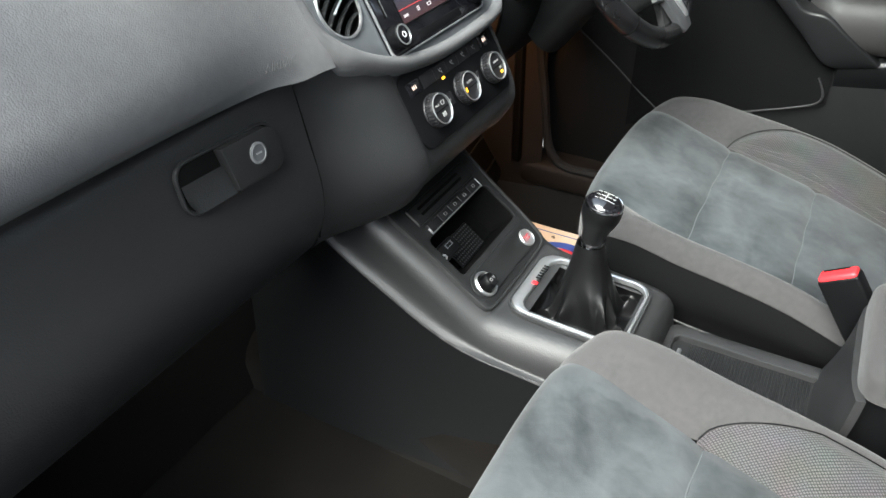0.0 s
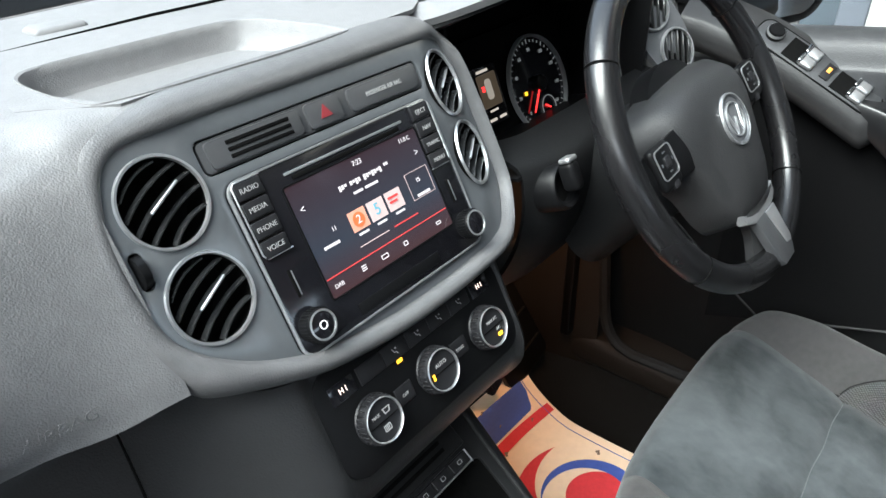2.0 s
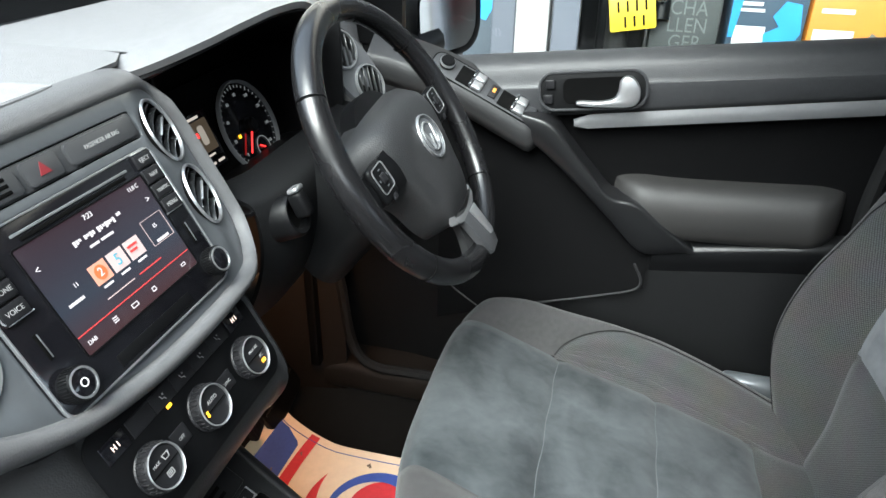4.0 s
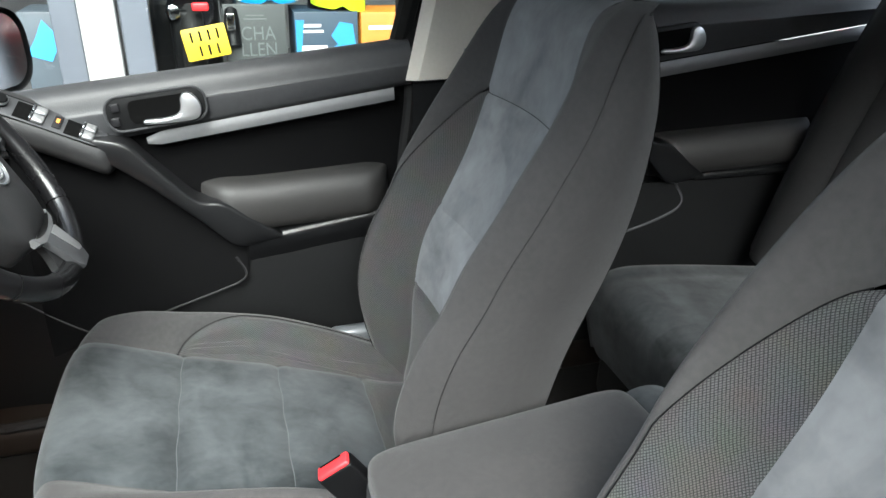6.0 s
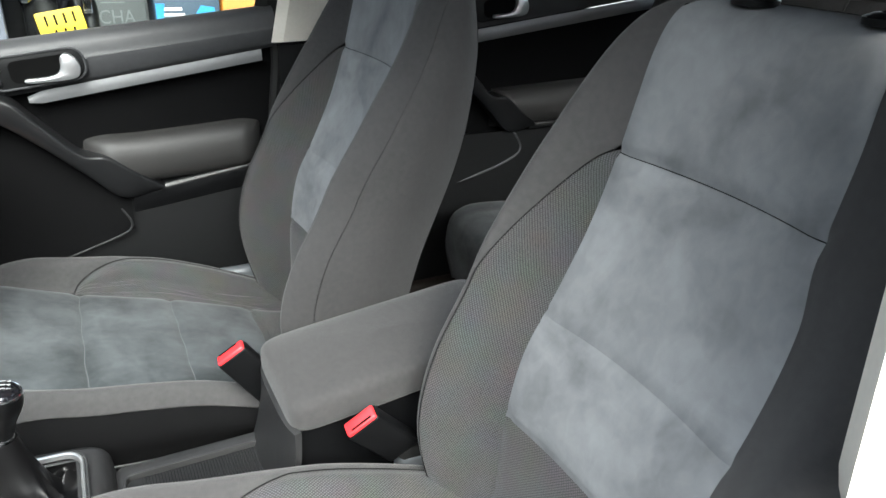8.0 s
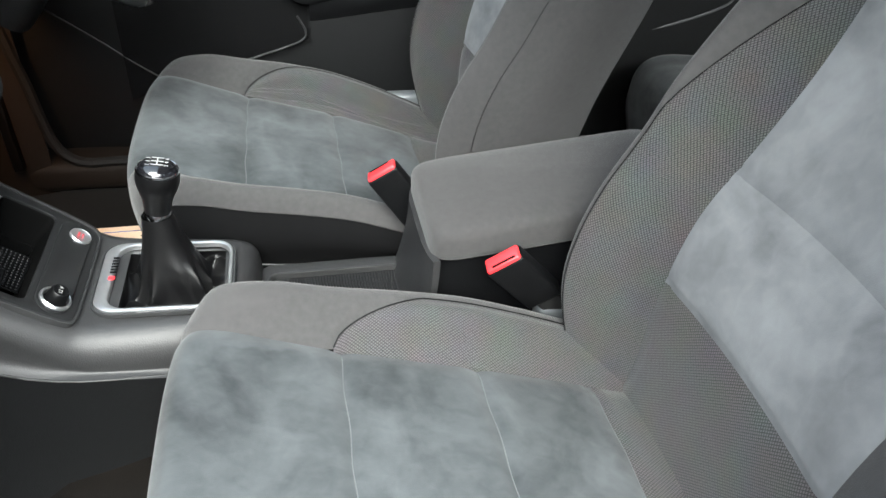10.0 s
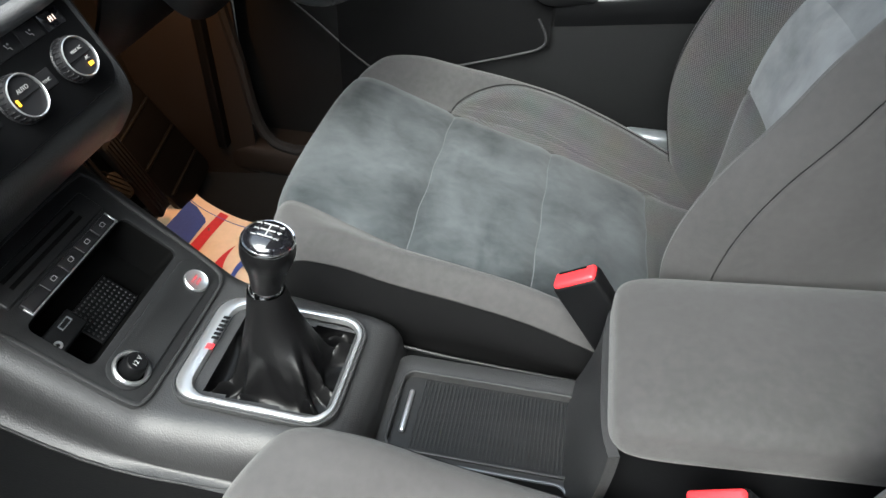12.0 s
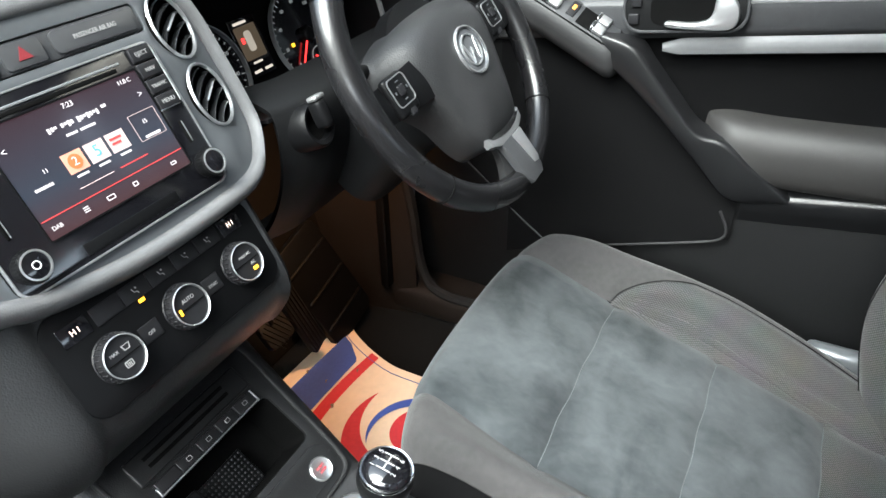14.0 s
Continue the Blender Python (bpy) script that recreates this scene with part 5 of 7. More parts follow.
def steering():
    MH = MW @ Matrix.Translation((0.006, -0.015, 0)) @ pose(0, 0, 0, 0, 0, 4)
    w = root("steering_wheel", WHEEL_AT, "black leather multifunction steering wheel with silver spokes", "steering wheel")
    R, r, dish = 0.1785, 0.0165, 0.0
    ring = []
    for k in range(96):
        a = 2 * math.pi * k / 96
        ring.append(MW @ Vector((R * math.cos(a), R * math.sin(a) * 0.985, dish)))
    part("rim", tube(ring, r, 16, True, flat=0.92), M_WHEEL, w, "worn black leather rim")
    for a in (35, 145, 222, 318):
        c = MW @ Vector((R * math.cos(radians(a)), R * math.sin(radians(a)) * 0.985, dish))
        d = MW.to_3x3() @ Vector((math.cos(radians(a)), math.sin(radians(a)), 0))
        t = MW.to_3x3() @ Vector((0, 0, 1))
        part("seam", tube([c + (r + 0.0004) * (math.cos(q) * d + math.sin(q) * t * 0.93) for q in (2 * math.pi * i / 20 for i in range(20))], 0.0009, 5, True), M_HOLE, w)
    # airbag cover: wide at the top, narrowing downwards
    out = [(-0.088, 0.034), (-0.070, 0.055), (-0.03, 0.064), (0.03, 0.064), (0.070, 0.055), (0.088, 0.034), (0.085, 0.002), (0.069, -0.044), (0.053, -0.083), (0.030, -0.103), (-0.030, -0.103), (-0.053, -0.083), (-0.069, -0.044), (-0.085, 0.002)]
    loop = [(p.x, p.y) for p in spline([(x, y, 0) for x, y in out + out[:3]], 5)[5:5 + 5 * len(out)]]
    bm = bmesh.new()
    levels = [(1.34, -0.040), (1.26, -0.026), (1.13, -0.010), (1.02, 0.002), (0.94, 0.011), (0.80, 0.018), (0.6, 0.023), (0.3, 0.026)]
    wide = lambda k, y: k if k < 1 else 1 + (k - 1) * (0.12 + 0.88 * step01(-0.045, 0.02, y))
    rings = [[bm.verts.new(MH @ Vector((x * wide(k, y), y * min(wide(k, y), 1.12), z))) for x, y in loop] for k, z in levels]
    for a, b in zip(rings, rings[1:]):
        for i in range(len(a)):
            bm.faces.new((a[i], a[(i + 1) % len(a)], b[(i + 1) % len(a)], b[i]))
    bm.faces.new(rings[-1])
    part("airbag_cover", bm, M_COVER, w, "grained airbag cover", sharp=60)
    me = shift(MH, 0, 0.004, 0.0255)
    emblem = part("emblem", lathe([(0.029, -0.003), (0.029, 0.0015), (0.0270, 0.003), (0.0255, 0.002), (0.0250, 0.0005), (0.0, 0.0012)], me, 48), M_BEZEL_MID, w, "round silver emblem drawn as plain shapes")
    part("emblem_ring", lathe([(0.0292, 0.000), (0.0289, 0.003), (0.0275, 0.0032), (0.0271, 0.001)], me, 48), M_SILVER, emblem)
    part("inner_ring", lathe([(0.0196, 0.0005), (0.0193, 0.0028), (0.0178, 0.0028), (0.0175, 0.0005)], me, 48), M_SILVER, emblem)
    zig = [(-0.0165, 0.014), (-0.0075, -0.016), (0.0, 0.002), (0.0075, -0.016), (0.0165, 0.014)]
    part("emblem_bars", tube([me @ Vector((x * 0.88, y * 0.88, 0.0018)) for x, y in zig], 0.0016, 6), M_SILVER, emblem)
    # spokes
    for side in (1, -1):
        def arm(u, v, s=side):
            x = 0.075 + 0.095 * u
            y0, y1 = 0.036 - 0.004 * u, -0.012 + 0.006 * u
            return MH @ Vector((s * x, y0 + (y1 - y0) * v, 0.006 - 0.008 * u * u + 0.004 * math.sin(math.pi * v)))
        part("spoke", thick(sheet(arm, 8, 8), 0.014), M_BLACK, w)
        cxp, cyp = (0.108, 0.020) if side > 0 else (-0.132, 0.018)
        pad = part("switch_pad", block((0.038, 0.046, 0.012), (0, 0, 0), 0.007, shift(MH, cxp, cyp - 0.004, 0.006)), M_BLACK, w, "black switch pad with a silver outline")
        part("thumb_key", block((0.012, 0.010, 0.004), (-side * 0.002, -0.024, 0.004), 0.002, shift(MH, cxp, cyp, 0.006)), M_KEY, pad)
        mpd = shift(MH, cxp, cyp, 0.0122)
        part("outline", plate(rrect(0.034, 0.032, 0.006), 0.0012, mpd, [rrect(0.0318, 0.0298, 0.005)], z=0.0005), M_SILVER, pad)
        part("centre_key", block((0.011, 0.011, 0.003), (0, 0, 0.0005), 0.002, mpd), M_KEY, pad)
        part("marks", strips([(0, 0.010, 0.005, 0.0014), (0, -0.010, 0.005, 0.0014), (0.011, 0, 0.002, 0.003), (-0.011, 0, 0.002, 0.003)], mpd, 0.0006), M_BEZEL, pad)
    def fork(u, v):
        y = -0.086 - 0.080 * u
        half = 0.034 - 0.010 * math.sin(math.pi * min(1.0, u * 1.2)) + 0.006 * u * u
        return MH @ Vector(((2 * v - 1) * half, y, 0.011 - 0.011 * u - 0.005 * (2 * v - 1) ** 2))
    part("lower_spoke", thick(sheet(fork, 12, 12), 0.012), M_COVER, w)
    # a satin bar follows the foot of the airbag cover; a silver leg, painted half shaded and half lit, runs on to the
    # rim
    bar_line = spline([(-0.046, -0.0915, 0), (-0.034, -0.0970, 0), (-0.018, -0.1010, 0), (0.0, -0.1025, 0), (0.018, -0.1010, 0), (0.034, -0.0970, 0), (0.046, -0.0915, 0)], 4)
    bar = [(p.x, p.y + 0.003) for p in bar_line] + [(p.x * 0.94, p.y - 0.0095) for p in reversed(bar_line)]
    part("spoke_bar", plate(bar, 0.012, MH, bevel=0.002, z=0.0135), M_TRIM, w, "satin silver bar under the airbag cover")
    ml = MH @ pose(0, 0, 0, -6, 0, 0)
    leg = [(-0.026, -0.106), (0.026, -0.106), (0.024, -0.122), (0.022, -0.160), (0.014, -0.170), (-0.014, -0.170), (-0.022, -0.160), (-0.024, -0.122)]
    # dark colour paints the shade on the leg's left half
    part("shaded_spoke_leg", plate(leg, 0.010, ml, bevel=0.003, z=0.0025), M_BEZEL_DARK, w)
    blade = [(0.0, -0.109), (0.024, -0.109), (0.0215, -0.150), (0.017, -0.155), (0.008, -0.153)]
    # bright plate paints the light caught by the leg's right half
    part("lit_leg_half", plate(blade, 0.003, ml, bevel=0.001, z=0.0045), M_SILVER, w, "right half of the silver spoke leg, painted bright as lit")

    col = root("steering_column", (0.372, 0.02, 0.08), "black plastic steering column cover with stalks", "steering column")
    def cover(u, v):
        a = 2 * math.pi * u
        e = lambda q, n: math.copysign(abs(q) ** n, q)
        r1 = along([(0, 0.045), (0.15, 0.070), (0.6, 0.075), (1, 0.085)], v)
        return MW @ Vector((r1 * e(math.cos(a), 0.7), (r1 * 0.95) * e(math.sin(a), 0.7) - 0.012 - 0.03 * v, -0.022 - 0.16 * v))
    part("cover", sheet(cover, 48, 12, True), M_LOWER, col)
    part("boss", lathe([(0.060, -0.05), (0.078, -0.045), (0.080, -0.02), (0.060, -0.012)], shift(MW, 0, -0.004, 0), 48), M_BLACK, col)
    for side in (1, -1):
        stalk = [MW @ Vector(p) for p in ((side * 0.05, 0.02, -0.045), (side * 0.08, 0.024, -0.042), (side * 0.110, 0.028, -0.038), (side * 0.135, 0.030, -0.036))]
        part("stalk", tube(stalk, [0.010, 0.008, 0.009, 0.007], 10), M_BLACK, col)
    # light stalk end and key, low on the inner side
    ms = axes((0.248, 0.030, 0.070), (1, 0, 0), (0, 0.45, 1.0))
    part("ignition_ring", lathe([(0.026, -0.03), (0.026, 0.0), (0.023, 0.004), (0.018, 0.002), (0.016, -0.01)], ms, 36), M_BLACK, col, "round ignition switch ring")
    part("ignition_hole", lathe([(0.018, -0.006), (0.0, -0.008)], ms, 30), M_HOLE, col)
    part("key_head", block((0.017, 0.032, 0.020), (0.0, 0.010, 0.012), 0.006, ms), M_BLACK, col, "black key head with a silver end")
    part("key_end", block((0.018, 0.006, 0.014), (0.0, 0.028, 0.014), 0.0025, ms), M_SILVER, col)


cluster()
steering()

# ---- centre console ----
MC = axes((0, -0.053, -0.252), (1, 0, 0), (0, 0.7936, 0.6084))


def console():
    body = root("centre_console", (0, -0.15, FLOOR), "dark grey plastic centre console between the front seats", "centre console")
    ridge = [(0.26, -0.012), (0.19, -0.066), (0.125, -0.115), (0.10, -0.134), (0.068, -0.160), (0.0, -0.212), (-0.06, -0.258), (-0.085, -0.274), (-0.12, -0.2805), (-0.20, -0.285), (-0.262, -0.290), (-0.284, -0.312), (-0.289, -0.345), (-0.30, -0.354), (-0.40, -0.354), (-0.515, -0.354)]
    curve = spline([(0, y, z) for y, z in ridge], 6)
    TRIM_LINE = [(-0.52, -0.372), (-0.30, -0.362), (-0.177, -0.340), (-0.038, -0.312), (0.0837, -0.236), (0.125, -0.206), (0.30, -0.070)]
    half = [(-0.52, 0.098), (-0.30, 0.100), (-0.262, 0.102), (-0.2, 0.112), (-0.08, 0.120), (0.0, 0.125), (0.125, 0.135)]
    flat = [(-0.52, 0.085), (-0.30, 0.085), (-0.262, 0.075), (-0.1, 0.085), (0.0, 0.098), (0.125, 0.112)]

    def skin(u, v):
        c = curve[int(round(v * (len(curve) - 1)))]
        w, f = along(half, c.y), along(flat, c.y)
        s = 1 if u > 0.5 else -1
        t = abs(2 * u - 1)
        low = -0.40
        if t < 0.4:
            return Vector((s * f * t / 0.4, c.y, c.z))
        if t < 0.7:
            a = (t - 0.4) / 0.3 * math.pi / 2
            return Vector((s * (f + (w - f) * math.sin(a)), c.y, c.z - (w - f) * 1.25 * (1 - math.cos(a))))
        q = (t - 0.7) / 0.3
        z0 = c.z - (w - f) * 1.25
        zc = along(TRIM_LINE, c.y)
        zc = min(zc, z0 - 0.004)
        return Vector((s * (w + 0.012 * q ** 6), c.y, z0 + (zc - z0) * q))
    bm = sheet(skin, 120, len(curve) - 1)
    gone = []
    for f in bm.faces:
        c = f.calc_center_median()
        if abs(c.x) < 0.088 and -0.068 < c.y < 0.058 or abs(c.x) < 0.056 and -0.243 < c.y < -0.118 or abs(c.x) < 0.08 and -0.500 < c.y < -0.31:
            gone.append(f)
    bmesh.ops.delete(bm, geom=gone, context="FACES")
    part("body", bm, M_CONSOLE, body, sharp=60)

    def lower(u, v, s=1):
        y = 0.30 - 0.82 * v
        zc = along(TRIM_LINE, y)
        w = along([(-0.52, 0.110), (-0.262, 0.114), (-0.08, 0.132), (0.125, 0.147), (0.3, 0.15)], y)
        return Vector((s * (w - 0.004 + 0.035 * u * u), y, zc + (FLOOR + 0.02 - zc) * u))
    for s in (1, -1):
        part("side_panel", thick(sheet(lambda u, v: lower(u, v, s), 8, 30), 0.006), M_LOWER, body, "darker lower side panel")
        line = [Vector((s * (along([(-0.52, 0.110), (-0.262, 0.114), (-0.08, 0.132), (0.125, 0.147)], y)), y, along(TRIM_LINE, y))) for y in (0.24 - 0.76 * k / 36 for k in range(37))]
        part("trim_line", tube(line, 0.0014, 6), M_CONSOLE, body)

    # the sloping panel with the slot, the open pocket and the two round fittings
    outline = [(-0.097, -0.016), (-0.098, 0.10), (-0.103, 0.150), (-0.095, 0.160), (0.095, 0.160), (0.103, 0.150), (0.098, 0.10), (0.095, -0.010), (0.086, -0.028), (0.060, -0.030), (-0.064, -0.030), (-0.090, -0.028)]
    for _ in range(2):
        outline = [(ax + (bx - ax) * k, ay + (by - ay) * k) for (ax, ay), (bx, by) in zip(outline, outline[1:] + outline[:1]) for k in (0.25, 0.75)]
    pocket = rrect(0.168, 0.068, 0.008, 0.0, 0.062)
    part("panel_rim", plate([(x * 1.045, 0.062 + (y - 0.062) * 1.035) for x, y in outline], 0.012, MC, [outline], 0.001, z=0.006), M_CONSOLE, body)
    part("panel", plate(outline, 0.004, MC, [pocket, disc(0.0140, 0.064, -0.006), disc(0.0185, -0.066, -0.002)], 0.001, z=0.004), M_PANEL, body, "black panel with an open pocket")
    inside = bmesh.new()
    loops = [[inside.verts.new(MC @ Vector((x * k, 0.062 + (y - 0.062) * k + dy, z))) for x, y in pocket] for k, dy, z in ((1, 0, 0.0), (0.97, 0.004, -0.055))]
    for a, b, c, d in zip(loops[0], loops[0][1:] + loops[0][:1], loops[1][1:] + loops[1][:1], loops[1]):
        inside.faces.new((a, b, c, d))
    inside.faces.new(loops[1])
    # the pocket's inner shade is painted on its walls and floor
    part("pocket", inside, M_HOLE, body, "open storage pocket with its inner shade painted near-black")
    pad = part("pocket_mat", block((0.070, 0.044, 0.003), (0.000, 0.054, -0.036), 0.001, MC), M_BLACK, body, "dimpled dark rubber mat")
    dots = part("dimple", join(*[block((0.0022, 0.0022, 0.001), (-0.031 + 0.0052 * i, 0.036 + 0.0052 * j, -0.0342), 0.0004, MC, 1) for i in range(13) for j in range(8)]), M_CONSOLE, pad)
    tagged(dots, kind="stuff")
    usb = block((0.048, 0.024, 0.024), (-0.066, 0.068, -0.012), 0.003, MC)
    socket = part("usb_socket", usb, M_BLACK, body, "black block with a socket and a round jack")
    part("port", plate(rrect(0.0150, 0.0062, 0.0008, -0.058, 0.072), 0.002, MC, [rrect(0.0128, 0.0042, 0.0005, -0.058, 0.072)], z=0.0012), M_BEZEL, socket)
    part("jack", lathe([(0.0042, 0.0), (0.0042, 0.0016), (0.0022, 0.0016), (0.002, 0.0)], shift(MC, -0.081, 0.064, 0.0), 16), M_SILVER, socket)
    # slot for cards and its row of keys
    tray = part("card_slot", block((0.158, 0.030, 0.008), (0, 0.131, 0.003), 0.003, MC), M_PANEL, body, "black panel with two long slots")
    for dy in (0.136, 0.127):
        part("slot", block((0.112, 0.0042, 0.002), (-0.004, dy, 0.0068), 0.0006, MC), M_HOLE, tray)
    for k in range(5):
        key = part("key", block((0.0274, 0.013, 0.007), (-0.0564 + 0.0282 * k, 0.1055, 0.0055), 0.0012, MC), M_KEY, body, "black push button")
        if k:
            part("symbol", plate(rrect(0.0062, 0.0046, 0.0012, -0.0564 + 0.0282 * k, 0.1055), 0.0004, MC, [rrect(0.0050, 0.0034, 0.0008, -0.0564 + 0.0282 * k, 0.1055)], z=0.0094), M_PRINT, key)
    part("key_trim", join(block((0.143, 0.0016, 0.003), (0, 0.0976, 0.0075), 0.0004, MC), block((0.0016, 0.016, 0.003), (0.0712, 0.104, 0.0075), 0.0004, MC), block((0.0016, 0.010, 0.003), (-0.0712, 0.102, 0.0075), 0.0004, MC)), M_SILVER, body, "thin silver line round the keys")

    # start button and lighter
    strip = part("fitting_strip", plate(rrect(0.180, 0.040, 0.020, 0.0, 0.0), 0.003, MC, [disc(0.0140, 0.064, -0.006), disc(0.0185, -0.066, -0.002)], 0.001, z=0.0055), M_PANEL, body)
    b = part("start_button", lathe([(0.0140, 0), (0.0140, 0.0068), (0.0126, 0.0082), (0.0118, 0.0075), (0.0, 0.0068)], shift(MC, 0.064, -0.006, 0.0), 40), M_SILVER, body, "round silver start button with red print")
    part("print", join(letters("START", 0.0042, shift(MC, 0.064, -0.0034, 0.0078)), letters("STOP", 0.0042, shift(MC, 0.064, -0.0086, 0.0078))), glow_material("red_print", (0.9, 0.06, 0.08), 0.35), b)
    ring = part("lighter_ring", lathe([(0.0185, 0), (0.0185, 0.007), (0.0165, 0.0095), (0.0148, 0.008), (0.0145, 0.0)], shift(MC, -0.066, -0.002, 0.0), 40), M_SILVER, body, "chrome ring of the lighter")
    knob = part("lighter", lathe([(0.0125, 0), (0.0120, 0.012), (0.0105, 0.020), (0.009, 0.0215), (0.0, 0.021)], shift(MC, -0.066, -0.002, 0.0), 32), M_BLACK, body, "black lighter knob")
    part("mark", letters("12 V", 0.0066, shift(MC, -0.066, -0.002, 0.0217)), M_PRINT, knob)


def gear_lever():
    g = root("gear_lever", (0, -0.175, -0.282), "manual gear lever with a black leather gaiter and silver surround", "gear lever")
    ms = axes((-0.001, -0.173, -0.2795), (1, 0, 0), (0, 1, 0.045))
    outer, inner = rrect(0.142, 0.165, 0.026), rrect(0.129, 0.143, 0.022, 0.0, -0.006)
    part("surround", plate(outer, 0.008, ms, [inner], 0.0025, z=0.006), M_SILVER, g, "satin silver frame")
    part("surround_edge", plate(rrect(0.150, 0.173, 0.03), 0.006, ms, [rrect(0.143, 0.166, 0.026)], 0.001, z=0.004), M_CONSOLE, g)
    part("badge", join(strips([(0.006 + 0.006 * k, 0.0665, 0.0038, 0.0075) for k in range(6)], ms, 0.0062)), M_BLACK, g, "dark plain bars of lettering")
    part("badge_mark", strips([(-0.006, 0.0665, 0.007, 0.008)], ms, 0.0062), M_RED, g, "small red mark")
    top = Vector((0.006, -0.176, -0.190))
    foot = Vector((0.0, -0.183, -0.284))

    def skin(u, v):
        t = 2 * math.pi * u
        # from the frame down into a slack hollow, then up in a column to the neck; stiff folds run out to the frame
        w = along([(0, 1.0), (0.10, 0.98), (0.22, 0.86), (0.34, 0.66), (0.46, 0.60), (0.60, 0.52), (0.78, 0.38), (1, 0.27)], v)
        sq = along([(0, 0.28), (0.3, 0.5), (0.6, 0.8), (1, 1.0)], v)
        e = lambda q: math.copysign(abs(q) ** sq, q)
        z = along([(0, 0.0), (0.10, -0.016), (0.22, -0.024), (0.34, -0.018), (0.46, 0.002), (0.60, 0.030), (0.78, 0.062), (1, 0.098)], v)
        grow = 0.0
        for at, wide, high, tw in ((218, 15, 0.026, 26), (262, 12, 0.018, -22), (300, 18, 0.024, 18), (338, 11, 0.016, -16), (22, 14, 0.022, 20), (75, 18, 0.016, -20), (120, 13, 0.020, 14), (168, 16, 0.022, -24)):
            far = (math.degrees(t) - at - tw * (v - 0.25) + 180) % 360 - 180
            ridge = max(0.0, 1 - abs(far) / wide) ** 1.3
            z += high * ridge * math.exp(-((v - 0.26) / 0.13) ** 2)
            grow += 0.22 * ridge * math.exp(-((v - 0.44) / 0.14) ** 2) - 0.10 * max(0.0, 1 - abs(far - wide * 1.2) / wide) * math.exp(-((v - 0.46) / 0.15) ** 2)
        sag = 0.010 * math.sin(2 * t + 0.6) * math.exp(-((v - 0.5) / 0.12) ** 2)
        x, y = 0.063 * w * e(math.cos(t)) * (1 + grow), 0.069 * w * e(math.sin(t)) * (1 + grow)
        c = foot.lerp(top, v ** 1.3)
        return Vector((min(0.0665, max(-0.0665, c.x + x)), c.y + y, foot.z + z + sag))
    part("gaiter", sheet(skin, 168, 64, True), M_LEATHER, g, "creased black leather gaiter", sharp=75)
    mk = axes(top, (1, 0, 0), (0, 0.985, 0.17))
    part("collar", lathe([(0.0135, -0.006), (0.0165, -0.004), (0.017, 0.006), (0.0150, 0.010)], mk, 32), M_CHROME, g, "chrome collar")
    part("clip", block((0.003, 0.012, 0.026), (0.0175, -0.004, 0.018), 0.0012, mk), M_CHROME, g)
    knob = part("knob", lathe([(0.0148, 0.008), (0.0160, 0.016), (0.0180, 0.030), (0.0232, 0.044), (0.0256, 0.054), (0.0257, 0.062), (0.0245, 0.068)], mk, 48), M_LEATHER, g, "black leather gear knob")
    part("knob_ring", lathe([(0.0246, 0.0675), (0.0250, 0.0695), (0.0240, 0.0715), (0.0228, 0.071)], mk, 48), M_CHROME, knob)
    part("knob_cap", lathe([(0.0228, 0.069), (0.0222, 0.0725), (0.0180, 0.0765), (0.0100, 0.0795), (0.0, 0.0805)], mk, 48), M_GLOSS, knob, "glossy black cap with the white shift pattern")
    lines = [(-0.008, 0, 0.0011, 0.014), (0, 0, 0.0011, 0.014), (0.008, 0, 0.0011, 0.014), (0, 0, 0.017, 0.0011)]
    part("shift_pattern", join(strips(lines, mk, 0.0806), *[letters(s, 0.0065, shift(mk, x, y, 0.0798)) for s, x, y in (("1", -0.008, 0.0105), ("3", 0, 0.0105), ("5", 0.008, 0.0105), ("2", -0.008, -0.0105), ("4", 0, -0.0105), ("6", 0.008, -0.0105))]), M_PRINT, knob, "white shift pattern print")


def cup_tray():
    t = root("cup_holder", (0.0, -0.40, -0.354), "console tray with a finely ribbed dark grey sliding cover", "console tray")
    mt = axes((0.0, -0.398, -0.3475), (1, 0, 0), (0, 1, 0))
    part("surround", plate(rrect(0.176, 0.222, 0.016), 0.010, mt, [rrect(0.100, 0.196, 0.012, 0.012, 0)], 0.002, z=0.004), M_CONSOLE, t)
    cover = part("cover", plate(rrect(0.101, 0.197, 0.012, 0.012), 0.004, mt, z=-0.0035), M_PANEL, t, "finely ribbed dark grey sliding cover")
    for k in range(40):
        part("rib", block((0.096, 0.0024, 0.0016), (0.012, -0.094 + 0.0043 * k, -0.0034), 0.0007, mt, 1), M_PANEL, cover)
    part("rim", plate(rrect(0.108, 0.204, 0.016, 0.012), 0.006, mt, [rrect(0.0995, 0.1955, 0.012, 0.012)], 0.0018, z=0.0065), M_CONSOLE, t, "raised rounded rim")
    part("grip", block((0.056, 0.006, 0.006), (0.012, 0.086, 0.000), 0.0025, mt), M_SILVER, cover, "thin silver grip")
    # no hollow here: a flat near-black plate paints the tray's shade
    part("side_pocket", plate(rrect(0.03, 0.16, 0.012, -0.066, -0.01), 0.002, mt, z=0.0048), M_HOLE, t, "flat dark plate painted as the shade in a narrow side tray")
    part("side_pocket_rim", plate(rrect(0.035, 0.166, 0.014, -0.066, -0.01), 0.004, mt, [rrect(0.03, 0.16, 0.012, -0.066, -0.01)], 0.0008, z=0.0075), M_BEZEL, t)


